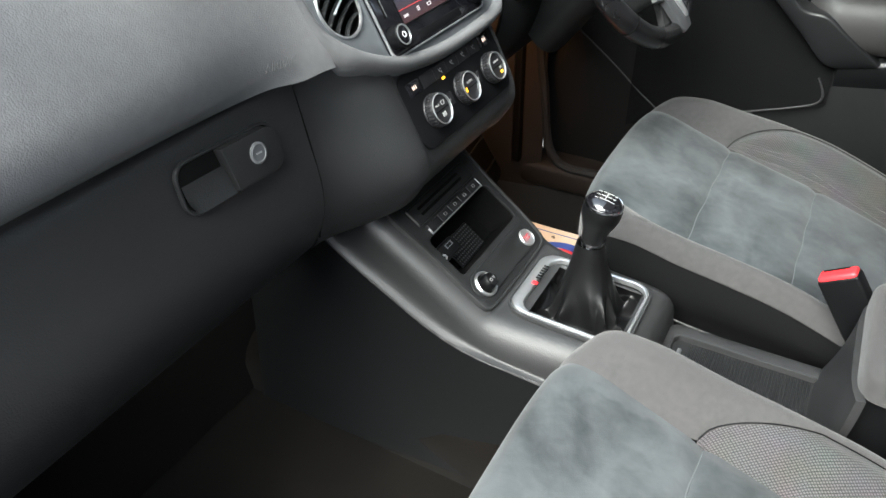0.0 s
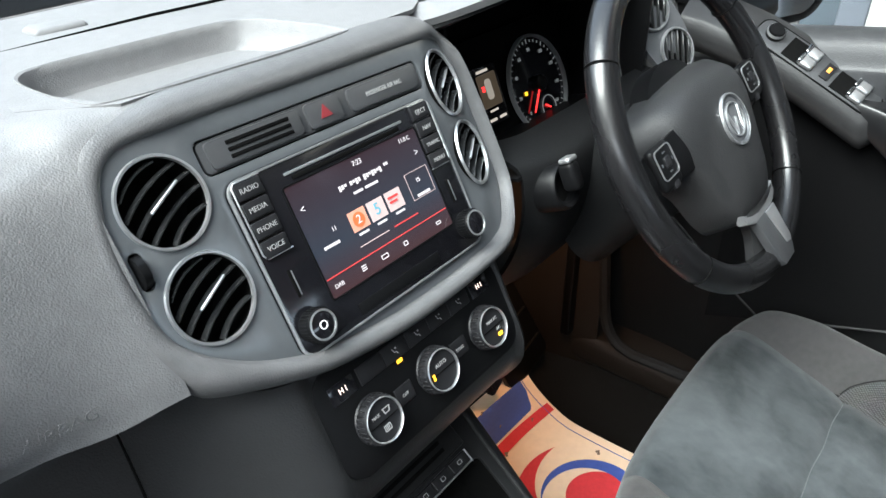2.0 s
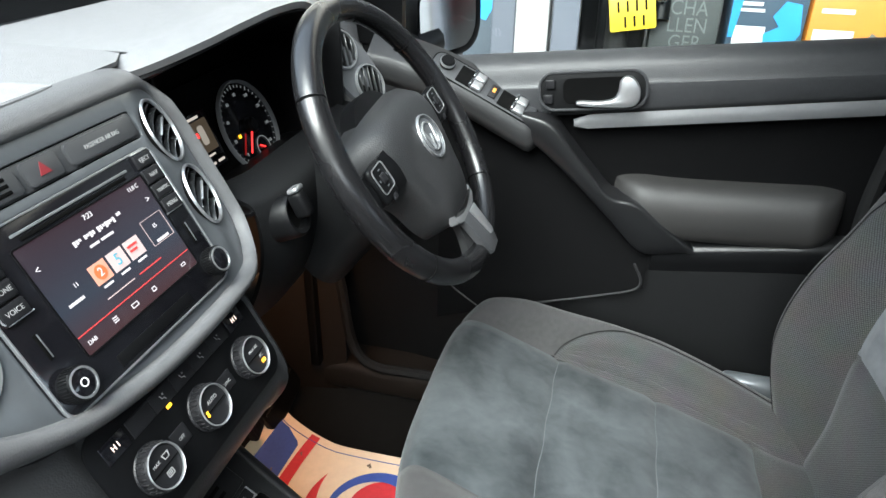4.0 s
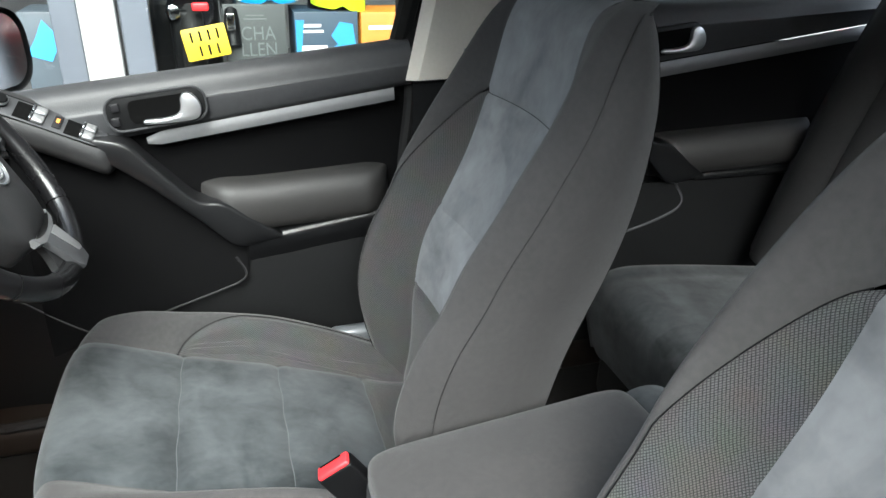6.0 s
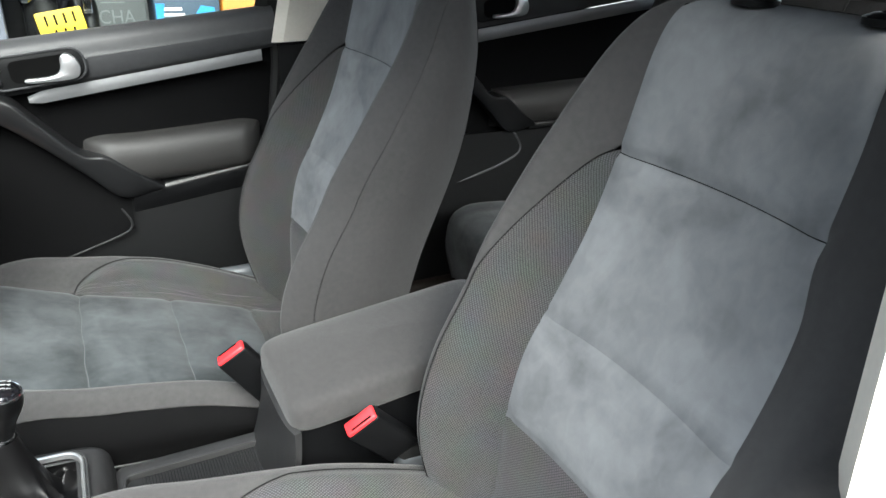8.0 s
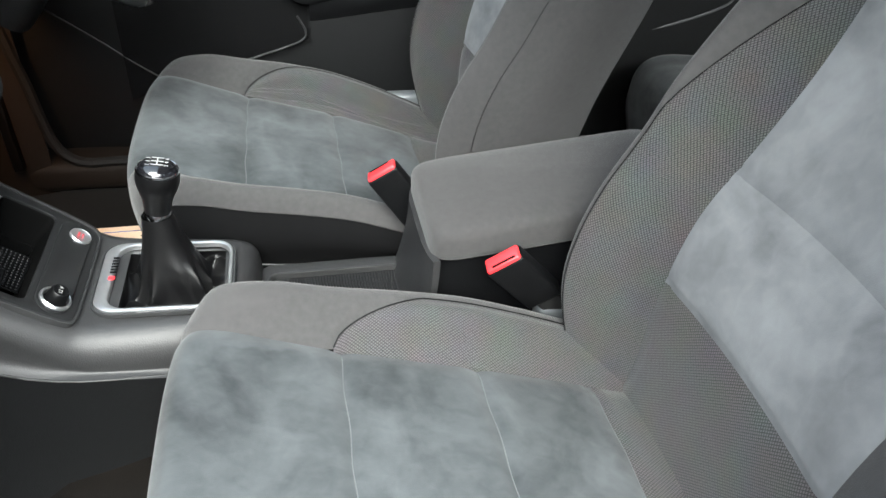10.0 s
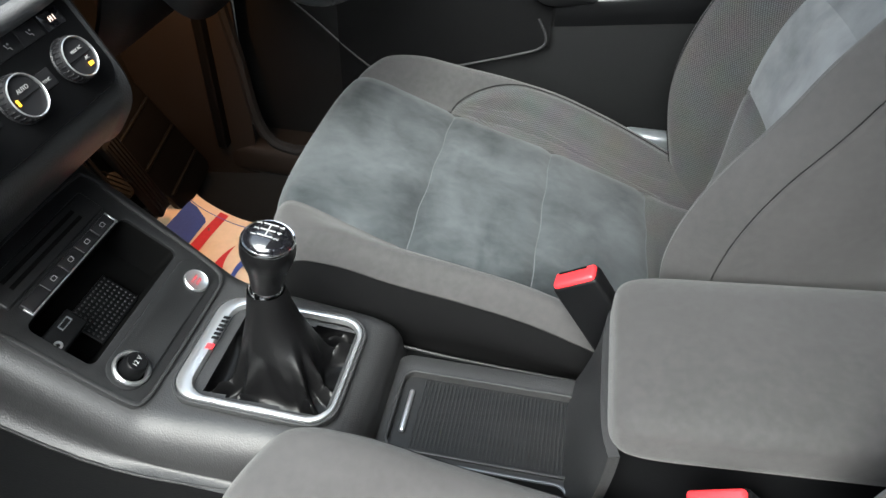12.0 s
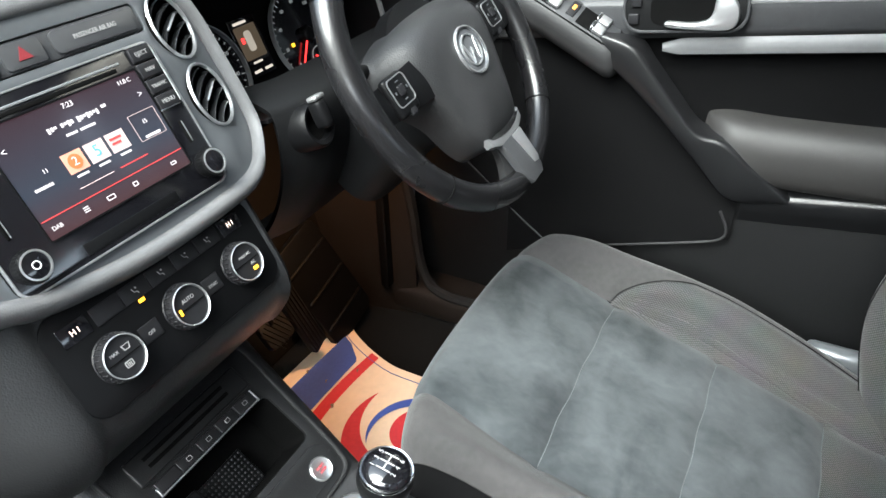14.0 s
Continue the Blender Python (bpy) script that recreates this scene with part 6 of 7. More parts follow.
def arm_box():
    a = root("armrest_box", (0, -0.68, FLOOR), "charcoal cloth armrest on a dark plastic box", "armrest")
    def lid(u, v):
        t = 2 * math.pi * u
        e = lambda q, n: math.copysign(abs(q) ** n, q)
        f = math.pi * (v - 0.5)
        r = abs(math.cos(f)) ** 0.22
        x = 0.096 * e(math.cos(t), 0.22) * r
        y = 0.182 * e(math.sin(t), 0.16) * r
        z = 0.027 * e(math.sin(f), 0.5) + 0.010 * (1 - (x / 0.096) ** 2) * (1 if f > 0 else 0)
        slope = 0.045 * (-y / 0.18)
        return Vector((0.009 + x, -0.690 + y, -0.190 + z + slope * 0.45 + (0.012 if z > 0 else 0) * (1 - step01(-0.52, -0.60, -0.682 + y)) * 0))
    part("lid", sheet(lid, 96, 32, True), M_CLOTH, a, "padded charcoal cloth lid")
    part("lid_seam", tube([lid(k / 96, 0.30) * 1.0 for k in range(96)], 0.0012, 5, True), M_BLACK, a)
    part("lid_base", sheet(lambda u, v: Vector((0.009 + 0.086 * math.copysign(abs(math.cos(2 * math.pi * u)) ** 0.25, math.cos(2 * math.pi * u)), -0.690 + 0.172 * math.copysign(abs(math.sin(2 * math.pi * u)) ** 0.2, math.sin(2 * math.pi * u)), -0.205 - 0.022 * v - 0.02 * math.sin(2 * math.pi * u))), 64, 2, True), M_BLACK, a, "black plastic underside of the lid")
    def box(u, v):
        t = 2 * math.pi * u
        e = lambda q, n: math.copysign(abs(q) ** n, q)
        w = 0.086 + 0.010 * v
        z = -0.225 + (FLOOR + 0.225) * v
        return Vector((0.006 + 0.94 * w * e(math.cos(t), 0.3), -0.688 + (0.178 + 0.016 * v) * e(math.sin(t), 0.22), z))
    part("box", sheet(box, 64, 10, True), M_BLACK, a, "dark plastic box")
    def nose(u, v):
        x = (2 * u - 1) * (0.088 + 0.006 * v)
        return Vector((x, -0.512 + 0.020 * v ** 2 - 0.008 * (2 * u - 1) ** 4, -0.222 - 0.135 * v))
    part("front_face", thick(sheet(nose, 12, 12), 0.01), M_CONSOLE, a)
    def rear(u, v):
        t = math.pi * (u - 0.5)
        return Vector((-0.09 + 0.19 * v, -0.905 + 0.045 * math.sin(t) * 1.0, -0.185 + 0.03 * math.cos(t)))
    part("rear_block", thick(sheet(rear, 14, 10), 0.03), M_SUEDE, a, "grey padded rear end")


def buckle(at, lean, turn, label):
    b = root("seat_belt_buckle", at, label, "seat belt buckle", "seat belt buckles")
    m = Matrix.Translation(at) @ pose(0, 0, 0, lean[0], lean[1], turn)
    part("body", block((0.024, 0.050, 0.105), (0, 0, -0.054), 0.004, m), M_BLACK, b, "black plastic buckle body")
    part("release", block((0.0205, 0.046, 0.010), (0, 0, -0.002), 0.0035, m), M_RED, b, "red release button")
    part("slot", block((0.0026, 0.032, 0.002), (0.0062, 0.002, 0.0030), 0.0006, m), M_HOLE, b)
    part("stalk", block((0.010, 0.034, 0.12), (0, 0, -0.15), 0.004, m), M_RUBBER, b)


console()
gear_lever()
cup_tray()
arm_box()
buckle((0.101, -0.469, -0.198), (-35, -2.6), -7, "seat belt buckle with a red button beside the driver's seat")
buckle((-0.137, -0.584, -0.188), (40, 14), 178, "seat belt buckle with a red button beside the passenger seat")

# ---- doors on the driver's side ----
def trim_z(y):
    return 0.0525 - 0.144 * (y + 0.244)


def belt_z(y):
    return 0.150 - 0.112 * (y + 0.179)


def strap_mesh(move=(0, 0, 0)):
    """The pull strap of a door, flat and broad, running down into the armrest."""
    upper = spline([(0.704, -0.150, 0.072), (0.692, -0.207, 0.060), (0.690, -0.236, 0.031), (0.690, -0.276, -0.013), (0.690, -0.318, -0.055), (0.690, -0.362, -0.064), (0.692, -0.409, -0.100), (0.702, -0.465, -0.140)], 6)
    under = spline([(0.712, -0.085, 0.040), (0.704, -0.127, 0.020), (0.701, -0.180, -0.010), (0.700, -0.240, -0.052), (0.700, -0.300, -0.100), (0.700, -0.341, -0.135), (0.702, -0.385, -0.160), (0.707, -0.455, -0.150)], 6)
    def strap(u, v):
        k = int(round(u * (len(upper) - 1)))
        a, b = upper[k], under[k]
        b = a.lerp(b, along([(0, 0.62), (0.5, 0.62), (0.78, 0.92), (1, 1.0)], u))
        w = along([(0, -0.04), (0.12, -0.03), (0.22, 0.0), (0.32, 0.10), (0.55, 0.5), (0.8, 0.93), (0.9, 1.0), (1.0, 0.98)], v)
        deep = along([(0, 0.050), (0.12, 0.010), (0.22, 0.0005), (0.32, -0.003), (0.55, -0.004), (0.8, 0.0), (0.9, 0.006), (1.0, 0.040)], v)
        p = a.lerp(b, w)
        return Vector((p.x + deep, p.y, p.z))
    bm = sheet(strap, len(upper) - 1, 28)
    bmesh.ops.translate(bm, vec=move, verts=bm.verts)
    return bm


def lever_outline():
    out = [(-0.022, -0.015), (0.010, -0.0165), (0.032, -0.013), (0.040, -0.002), (0.043, 0.014), (0.052, 0.021), (0.063, 0.018), (0.072, 0.005), (0.074, -0.010), (0.068, -0.023), (0.052, -0.0275), (0.010, -0.026), (-0.022, -0.0225)]
    loop = [(p.x, p.y) for p in spline([(x, y, 0) for x, y in out + out[:3]], 4)[4:4 + 4 * len(out)]]
    return loop


def front_door():
    d = root("front_door", (0.78, -0.30, -0.40), "closed front car door with a black panel and silver trim", "car door")
    def belt(u, v):
        y = 0.30 - 1.03 * v
        top, low = belt_z(y), trim_z(y) + 0.012
        pts = [(0.815, top - 0.012), (0.79, top + 0.002), (0.765, top + 0.003), (0.742, top - 0.010), (0.731, top - 0.038), (0.727, (top + low) / 2), (0.728, low + 0.012), (0.738, low)]
        q = spline([(a, b, 0) for a, b in pts], 4)
        p = q[int(round(u * (len(q) - 1)))]
        taper = 0.03 * step01(-0.05, 0.10, y)
        return Vector((p.x + taper, y, p.y))
    part("belt_pad", sheet(belt, 28, 50), M_DOOR, d, "soft black vinyl upper pad")
    def strip(u, v):
        y = -0.244 - 0.452 * u
        h = 0.0105 * min(1, 0.25 + u * 14)
        return Vector((0.738 - 0.0015 * math.sin(math.pi * v) + 0.003 * v, y, trim_z(y) + h * (2 * v - 1) - 0.002 * (1 - min(1, u * 14))))
    part("trim_strip", thick(sheet(strip, 60, 6), 0.006), M_TRIM, d, "satin silver trim strip")
    mid = sheet(lambda u, v: Vector((0.765, 0.02 - 0.745 * v, trim_z(0.02 - 0.745 * v) + 0.03 - (trim_z(0.02 - 0.745 * v) + 0.22) * u)), 10, 30)
    part("middle_panel", thick(mid, 0.01), M_SKIRT, d, "black cloth insert")
    part("panel_groove", tube(spline([(0.7595, -0.668, trim_z(-0.668) - 0.012), (0.7595, -0.664, -0.01), (0.7595, -0.655, -0.05)], 4), 0.0014, 6), M_HOLE, d)
    part("front_panel", thick(sheet(lambda u, v: Vector((0.772, 0.31 - 0.31 * u, 0.15 - 0.36 * v)), 6, 6), 0.008), M_DOORLOW, d)
    def rest(u, v):
        y = -0.318 - 0.372 * v
        end = min(v, 1 - v) * 0.372
        r = max(0.0, math.sin(min(1.0, end / 0.06) * math.pi / 2)) ** 0.6
        a = math.pi * (u - 0.5)
        zc = along([(0, -0.082), (0.3, -0.084), (1, -0.070)], v)
        return Vector((0.770 - 0.076 * abs(math.cos(a)) ** 0.42 * r, y, zc + 0.051 * math.copysign(abs(math.sin(a)) ** 0.85, math.sin(a)) * (0.7 + 0.3 * r)))
    part("armrest", sheet(rest, 28, 50), M_PADDED, d, "padded brown-black armrest")
    def low(u, v):
        y = 0.19 - 0.92 * v
        z0 = -0.128
        z = z0 + (-0.50 - z0) * u
        x = 0.752 - 0.02 * math.sin(math.pi * u) + 0.02 * step01(-0.1, 0.08, y)
        return Vector((x, y, z))
    part("lower_panel", thick(sheet(low, 16, 30), 0.012), M_DOORLOW, d, "black grained lower panel")
    # pocket with its rim line
    line = spline([(0.712, -0.108, -0.325), (0.712, -0.17, -0.305), (0.712, -0.241, -0.283), (0.712, -0.345, -0.250), (0.711, -0.382, -0.234), (0.712, -0.389, -0.215), (0.714, -0.374, -0.185)], 8)
    part("pocket_rim", tube(line, 0.0022, 8), M_CONSOLE, d)
    part("map_pocket_rim", tube(spline([(0.712, -0.108, -0.325), (0.712, -0.048, -0.283), (0.722, 0.03, -0.225), (0.735, 0.12, -0.165)], 6), 0.0018, 6), M_CONSOLE, d)
    def pocket(u, v):
        y = -0.02 - 0.375 * v
        z1 = along([(-0.389, -0.232), (-0.345, -0.252), (-0.241, -0.285), (-0.108, -0.327), (0.02, -0.372)], y)
        z0 = along([(-0.40, -0.150), (-0.33, -0.085), (-0.235, -0.020), (-0.17, 0.025), (-0.02, 0.06)], y)
        return Vector((0.742 - 0.026 * math.sin(math.pi * (0.15 + 0.85 * u) / 2), y, z0 + (z1 - z0) * u))
    part("pocket_face", thick(sheet(pocket, 10, 24), 0.004), M_SKIRT, d, "black cloth pocket lining")
    # pull strap running down from the switches to the armrest
    part("pull_handle", strap_mesh(), M_STRAP, d, "sleek black plastic pull handle running into the armrest", sharp=70)
    def ledge(u, v):
        y = -0.400 - 0.310 * u
        z = along([(-0.71, -0.113), (-0.65, -0.119), (-0.544, -0.134), (-0.455, -0.148), (-0.400, -0.155)], y)
        px, pz = ((0.745, 0.014), (0.716, 0.010), (0.708, 0.003), (0.709, -0.008), (0.719, -0.030), (0.737, -0.062))[int(round(v * 5))]
        return Vector((px, y, z + pz))
    part("armrest_ledge", sheet(ledge, 16, 5), M_STRAP, d, sharp=70)
    # window switches on the sloping front part
    def slope(u, v):
        y = 0.10 - 0.315 * u
        end = 1 - step01(0.86, 1.0, u)
        z = along([(-0.215, 0.058), (-0.173, 0.079), (-0.036, 0.144), (0.06, 0.172), (0.10, 0.178)], y)
        k = int(round(v * 12)) / 12
        ax = along([(0, 0.748), (0.15, 0.738), (0.6, 0.694), (0.68, 0.690), (0.8, 0.694), (1.0, 0.740)], k)
        az = along([(0, 0.003), (0.15, 0.0), (0.6, -0.027), (0.68, -0.033), (0.8, -0.070), (1.0, -0.085)], k)
        return Vector((0.738 + (ax - 0.738) * (0.25 + 0.75 * end), y, z + az * (0.2 + 0.8 * end)))
    sw = part("switch_panel", sheet(slope, 40, 12), M_CONSOLE, d, "sloping black switch panel", sharp=60)
    msw = axes((0.7155, -0.093, 0.1025), (0, -0.903, -0.429), (0.042, 0.0, 0.026))
    part("switch_plate", plate(rrect(0.190, 0.044, 0.014), 0.003, msw, bevel=0.001, z=0.0028), M_BEZEL_DARK, sw)
    part("plate_gap", plate(rrect(0.194, 0.048, 0.016), 0.003, msw, [rrect(0.190, 0.044, 0.014)], z=0.0022), M_HOLE, sw)
    for cx in (-0.022, 0.056):
        part("switch_well", block((0.044, 0.037, 0.002), (cx - 0.004, 0, 0.0026), 0.001, msw), M_HOLE, sw)
        for cy in (0.0095, -0.0095):
            key = part("switch", block((0.020, 0.0165, 0.008), (cx + 0.010, cy, 0.006), 0.003, msw @ pose(0, 0, 0, 0, 0, 0)), M_SILVER, sw, "silver window switch")
            part("switch_lip", block((0.006, 0.0165, 0.010), (cx + 0.0005, cy, 0.0075), 0.0025, msw), M_CHROME, key)
    part("lock_switch", block((0.013, 0.028, 0.003), (0.017, 0, 0.004), 0.001, msw), M_KEY, sw)
    part("lamp", block((0.005, 0.009, 0.001), (0.017, 0.002, 0.0058), 0.0003, msw), glow_material("switch_lamp", (1.0, 0.35, 0.05), 1.2), sw)
    part("mirror_knob", lathe([(0.0125, 0), (0.012, 0.010), (0.010, 0.013), (0, 0.013)], shift(msw, -0.072, 0.002, 0.002), 28), M_BLACK, sw)
    part("mirror_knob_ring", lathe([(0.0125, 0.006), (0.0127, 0.009), (0.0118, 0.0105)], shift(msw, -0.072, 0.002, 0.002), 28), M_SILVER, sw)
    # inner handle
    mh = axes((0.7235, -0.268, 0.1125), (0, -1, 0.12), (0.06, 0.12, 1))
    h = part("handle_bowl", plate(rrect(0.168, 0.060, 0.024), 0.012, mh, bevel=0.002, z=0.006), M_DOORLOW, d, "recessed handle bowl")
    part("bowl_rim", plate(rrect(0.172, 0.064, 0.026), 0.004, mh, [rrect(0.164, 0.056, 0.023)], 0.001, z=0.008), M_DOOR, h)
    # the bowl's depth is shade painted as a flat dark plate
    part("bowl", plate(rrect(0.112, 0.040, 0.012, 0.010, 0.0), 0.002, mh, z=0.0075), M_HOLE, h)
    part("lever", plate(lever_outline(), 0.011, mh, bevel=0.004, z=0.0175), M_SILVER, h, "satin silver door lever")
    for k in (1, -1):
        part("lock_button", block((0.015, 0.015, 0.005), (-0.068 + 0.002 * k, 0.012 * k, 0.008), 0.002, mh), M_KEY, h)
    part("rear_edge", tube(spline([(0.752, -0.728, 0.19), (0.750, -0.731, 0.10), (0.745, -0.715, -0.05), (0.74, -0.72, -0.2), (0.74, -0.73, -0.45)], 6), 0.012, 8), M_RUBBER, d, "black rubber door seal")
    seal = spline([(0.70, 0.20, 0.0), (0.69, 0.185, -0.2), (0.69, 0.169, -0.308), (0.69, 0.157, -0.415), (0.69, 0.136, -0.468), (0.69, 0.093, -0.490), (0.69, 0.0, -0.489), (0.70, -0.6, -0.485)], 8)
    part("lower_seal", tube(seal, 0.011, 8), M_RUBBER, d, "black rubber door seal")
    sail = bmesh.new()
    rim = [sail.verts.new((0.775, y, z)) for y, z in ((0.34, 0.16), (0.06, 0.150), (0.055, 0.30), (0.075, 0.335), (0.11, 0.335))]
    sail.faces.new(rim)
    part("sail_panel", thick(sail, 0.02), M_BLACK, d, "black triangular panel at the mirror foot")
    glass = sheet(lambda u, v: Vector((0.80 - 0.15 * u, 0.20 - 0.93 * v - (0.05 * u if v > 0.5 else 0.0) - (0.42 * u * (1 - v)), belt_z(0.12 - 0.85 * v) - 0.02 + 0.56 * u)), 6, 8)
    g = part("window", glass, M_GLASS, d, "clear side window")
    g.visible_shadow = False
    part("window_sash", tube(spline([(0.79, -0.715, 0.19), (0.735, -0.76, 0.42), (0.68, -0.80, 0.68)], 6), 0.020, 8), M_RUBBER, d, "black window frame")


def rear_door():
    d = root("rear_door", (0.76, -1.4, -0.40), "closed rear car door with a black panel and silver trim", "car door")
    up = lambda y: 0.215 - 0.13 * (y + 1.28)
    def belt(u, v):
        y = -0.90 - 0.98 * v
        top, low = 0.285 - 0.03 * (y + 1.23), up(y) - 0.045
        pts = [(0.80, top - 0.01), (0.76, top + 0.002), (0.725, top - 0.010), (0.706, top - 0.04), (0.703, (top + low) / 2), (0.712, low)]
        q = spline([(a, b, 0) for a, b in pts], 4)
        p = q[int(round(u * (len(q) - 1)))]
        return Vector((p.x, y, p.y))
    part("belt_pad", sheet(belt, 20, 40), M_DOOR, d, "soft black vinyl upper pad")
    def strip(u, v):
        y = -1.15 - 0.68 * u
        return Vector((0.714 - 0.004 * math.sin(math.pi * v), y, up(y) - 0.062 + 0.013 * (2 * v - 1)))
    part("trim_strip", thick(sheet(strip, 40, 5), 0.006), M_TRIM, d, "satin silver trim strip")
    part("middle_panel", thick(sheet(lambda u, v: Vector((0.736, -0.9 - 0.98 * v, 0.20 - 0.38 * u)), 6, 20), 0.01), M_SKIRT, d, "black cloth insert")
    def rest(u, v):
        y = -1.27 - 0.42 * v
        r = min(1.0, math.sqrt(max(0.0, min(v, 1 - v) * 0.42 / 0.035)))
        a = math.pi * (u - 0.5)
        return Vector((0.735 - 0.065 * math.cos(a) ** 0.55 * r, y, -0.040 + 0.015 * v + 0.050 * math.sin(a)))
    part("armrest", sheet(rest, 20, 40), M_PADDED, d, "padded brown-black armrest")
    part("lower_panel", thick(sheet(lambda u, v: Vector((0.715 - 0.015 * math.sin(math.pi * u), -0.9 - 0.98 * v, -0.10 - 0.40 * u)), 10, 20), 0.012), M_DOORLOW, d)
    part("pull_handle", strap_mesh((-0.022, -0.925, 0.062)), M_STRAP, d, sharp=70)
    part("armrest_ledge", block((0.04, 0.30, 0.018), (0.70, -1.52, -0.085), 0.006), M_STRAP, d)
    part("pocket_rim", tube(spline([(0.70, -1.02, -0.25), (0.695, -1.15, -0.225), (0.695, -1.30, -0.185), (0.70, -1.36, -0.15), (0.705, -1.33, -0.09)], 8), 0.004, 8), M_DOOR, d)
    mh = axes((0.699, -1.265, 0.212), (0, -1, 0.12), (0.06, 0.12, 1))
    h = part("handle_bowl", plate(rrect(0.15, 0.058, 0.024), 0.012, mh, bevel=0.002, z=0.006), M_DOORLOW, d)
    # flat dark plate for the shade inside the bowl, as on the front door
    part("bowl", plate(rrect(0.112, 0.040, 0.012, 0.010, 0.0), 0.002, mh, z=0.0075), M_HOLE, h)
    part("lever", plate(lever_outline(), 0.011, mh, bevel=0.004, z=0.0175), M_SILVER, h, "satin silver door lever")
    part("seal", tube(spline([(0.71, -1.90, 0.25), (0.70, -1.80, 0.10), (0.69, -1.71, 0.0), (0.69, -1.68, -0.3)], 6), 0.014, 8), M_RUBBER, d)
    glass = sheet(lambda u, v: Vector((0.78 - 0.15 * u, -0.90 - 0.95 * v, 0.27 + 0.46 * u)), 4, 4)
    g = part("window", glass, M_TINT, d, "tinted side window")
    g.visible_shadow = False


front_door()
rear_door()


def door_mirror():
    m = root("door_mirror", (0.95, 0.03, 0.12), "dark door mirror reflecting the street", "door mirror")
    mm = axes((0.945, 0.020, 0.175), (0.93, -0.36, 0.0), (0.0, 0.05, 1.0))
    def shell(u, v):
        a, f = 2 * math.pi * u, math.pi / 2 * v
        e = lambda q, n: math.copysign(abs(q) ** n, q)
        return mm @ Vector((0.105 * e(math.cos(a), 0.6) * math.cos(f) ** 0.6, 0.080 * e(math.sin(a), 0.7) * math.cos(f) ** 0.6, -0.09 * math.sin(f)))
    part("housing", sheet(shell, 40, 14, True), M_BLACK, m, "dark mirror housing")
    part("glass", plate(rrect(0.185, 0.135, 0.05), 0.003, mm, z=-0.004), material("mirror_glass", (0.85, 0.86, 0.87), 0.02, metal=1.0, vary=0.01), m, "mirror glass")
    part("arm", tube([(0.80, 0.09, 0.12), (0.86, 0.07, 0.125), (0.92, 0.05, 0.13)], 0.03, 10), M_BLACK, m)


door_mirror()

# ---- footwells ----
def pedals():
    rest = root("footrest", (0.55, 0.30, -0.50), "ribbed black plastic panel on the footwell floor", "footrest")
    mr = axes((0.545, 0.285, -0.425), (0.9, 0.0, 0.25), (-0.35, 0.35, 0.86))
    part("plate", plate(rrect(0.13, 0.24, 0.02), 0.012, mr, bevel=0.004), M_BLACK, rest)
    for k in range(3):
        part("ridge", block((0.115, 0.006, 0.006), (0, -0.07 + 0.07 * k, 0.002), 0.002, mr), M_LOWER, rest)
    for name, x, y, z, w, h, lab in (("clutch_pedal", 0.25, 0.25, -0.382, 0.062, 0.050, "clutch pedal with a worn cross-hatched rubber pad"), ("brake_pedal", 0.358, 0.25, -0.385, 0.062, 0.050, "brake pedal with a cross-hatched rubber pad")):
        p = root(name, (x, y, z), lab, "pedal", "pedals")
        mp = axes((x, y, z), (1, 0, 0), (0, 0.6, 0.8))
        pad = part("pad", plate(rrect(w, h, 0.012), 0.012, mp, bevel=0.003), M_RUBBER, p, "grey-worn rubber pad")
        for k in range(-3, 4):
            part("rib", block((0.0022, 0.05, 0.002), (0.0085 * k, 0, 0.0006), 0.0006, mp @ pose(0, 0, 0, 0, 0, 30), 1), M_LOWER, pad)
        part("arm", tube([(x, y + 0.01, z + 0.01), (x + 0.01, y + 0.08, z + 0.12), (x + 0.01, y + 0.10, z + 0.30)], 0.009, 8, flat=0.6), M_BLACK, p)
    g = root("accelerator_pedal", (0.49, 0.28, -0.50), "long ribbed black accelerator pedal", "pedal", "pedals")
    mg = axes((0.428, 0.255, -0.405), (0.9, 0.1, 0.3), (-0.38, 0.10, 0.92))
    pad = part("pad", plate(rrect(0.042, 0.20, 0.010), 0.012, mg, bevel=0.003), M_RUBBER, g)
    for k in range(-2, 3):
        part("rib", block((0.003, 0.18, 0.003), (0.0078 * k, 0, 0.001), 0.001, mg, 1), M_LOWER, pad)


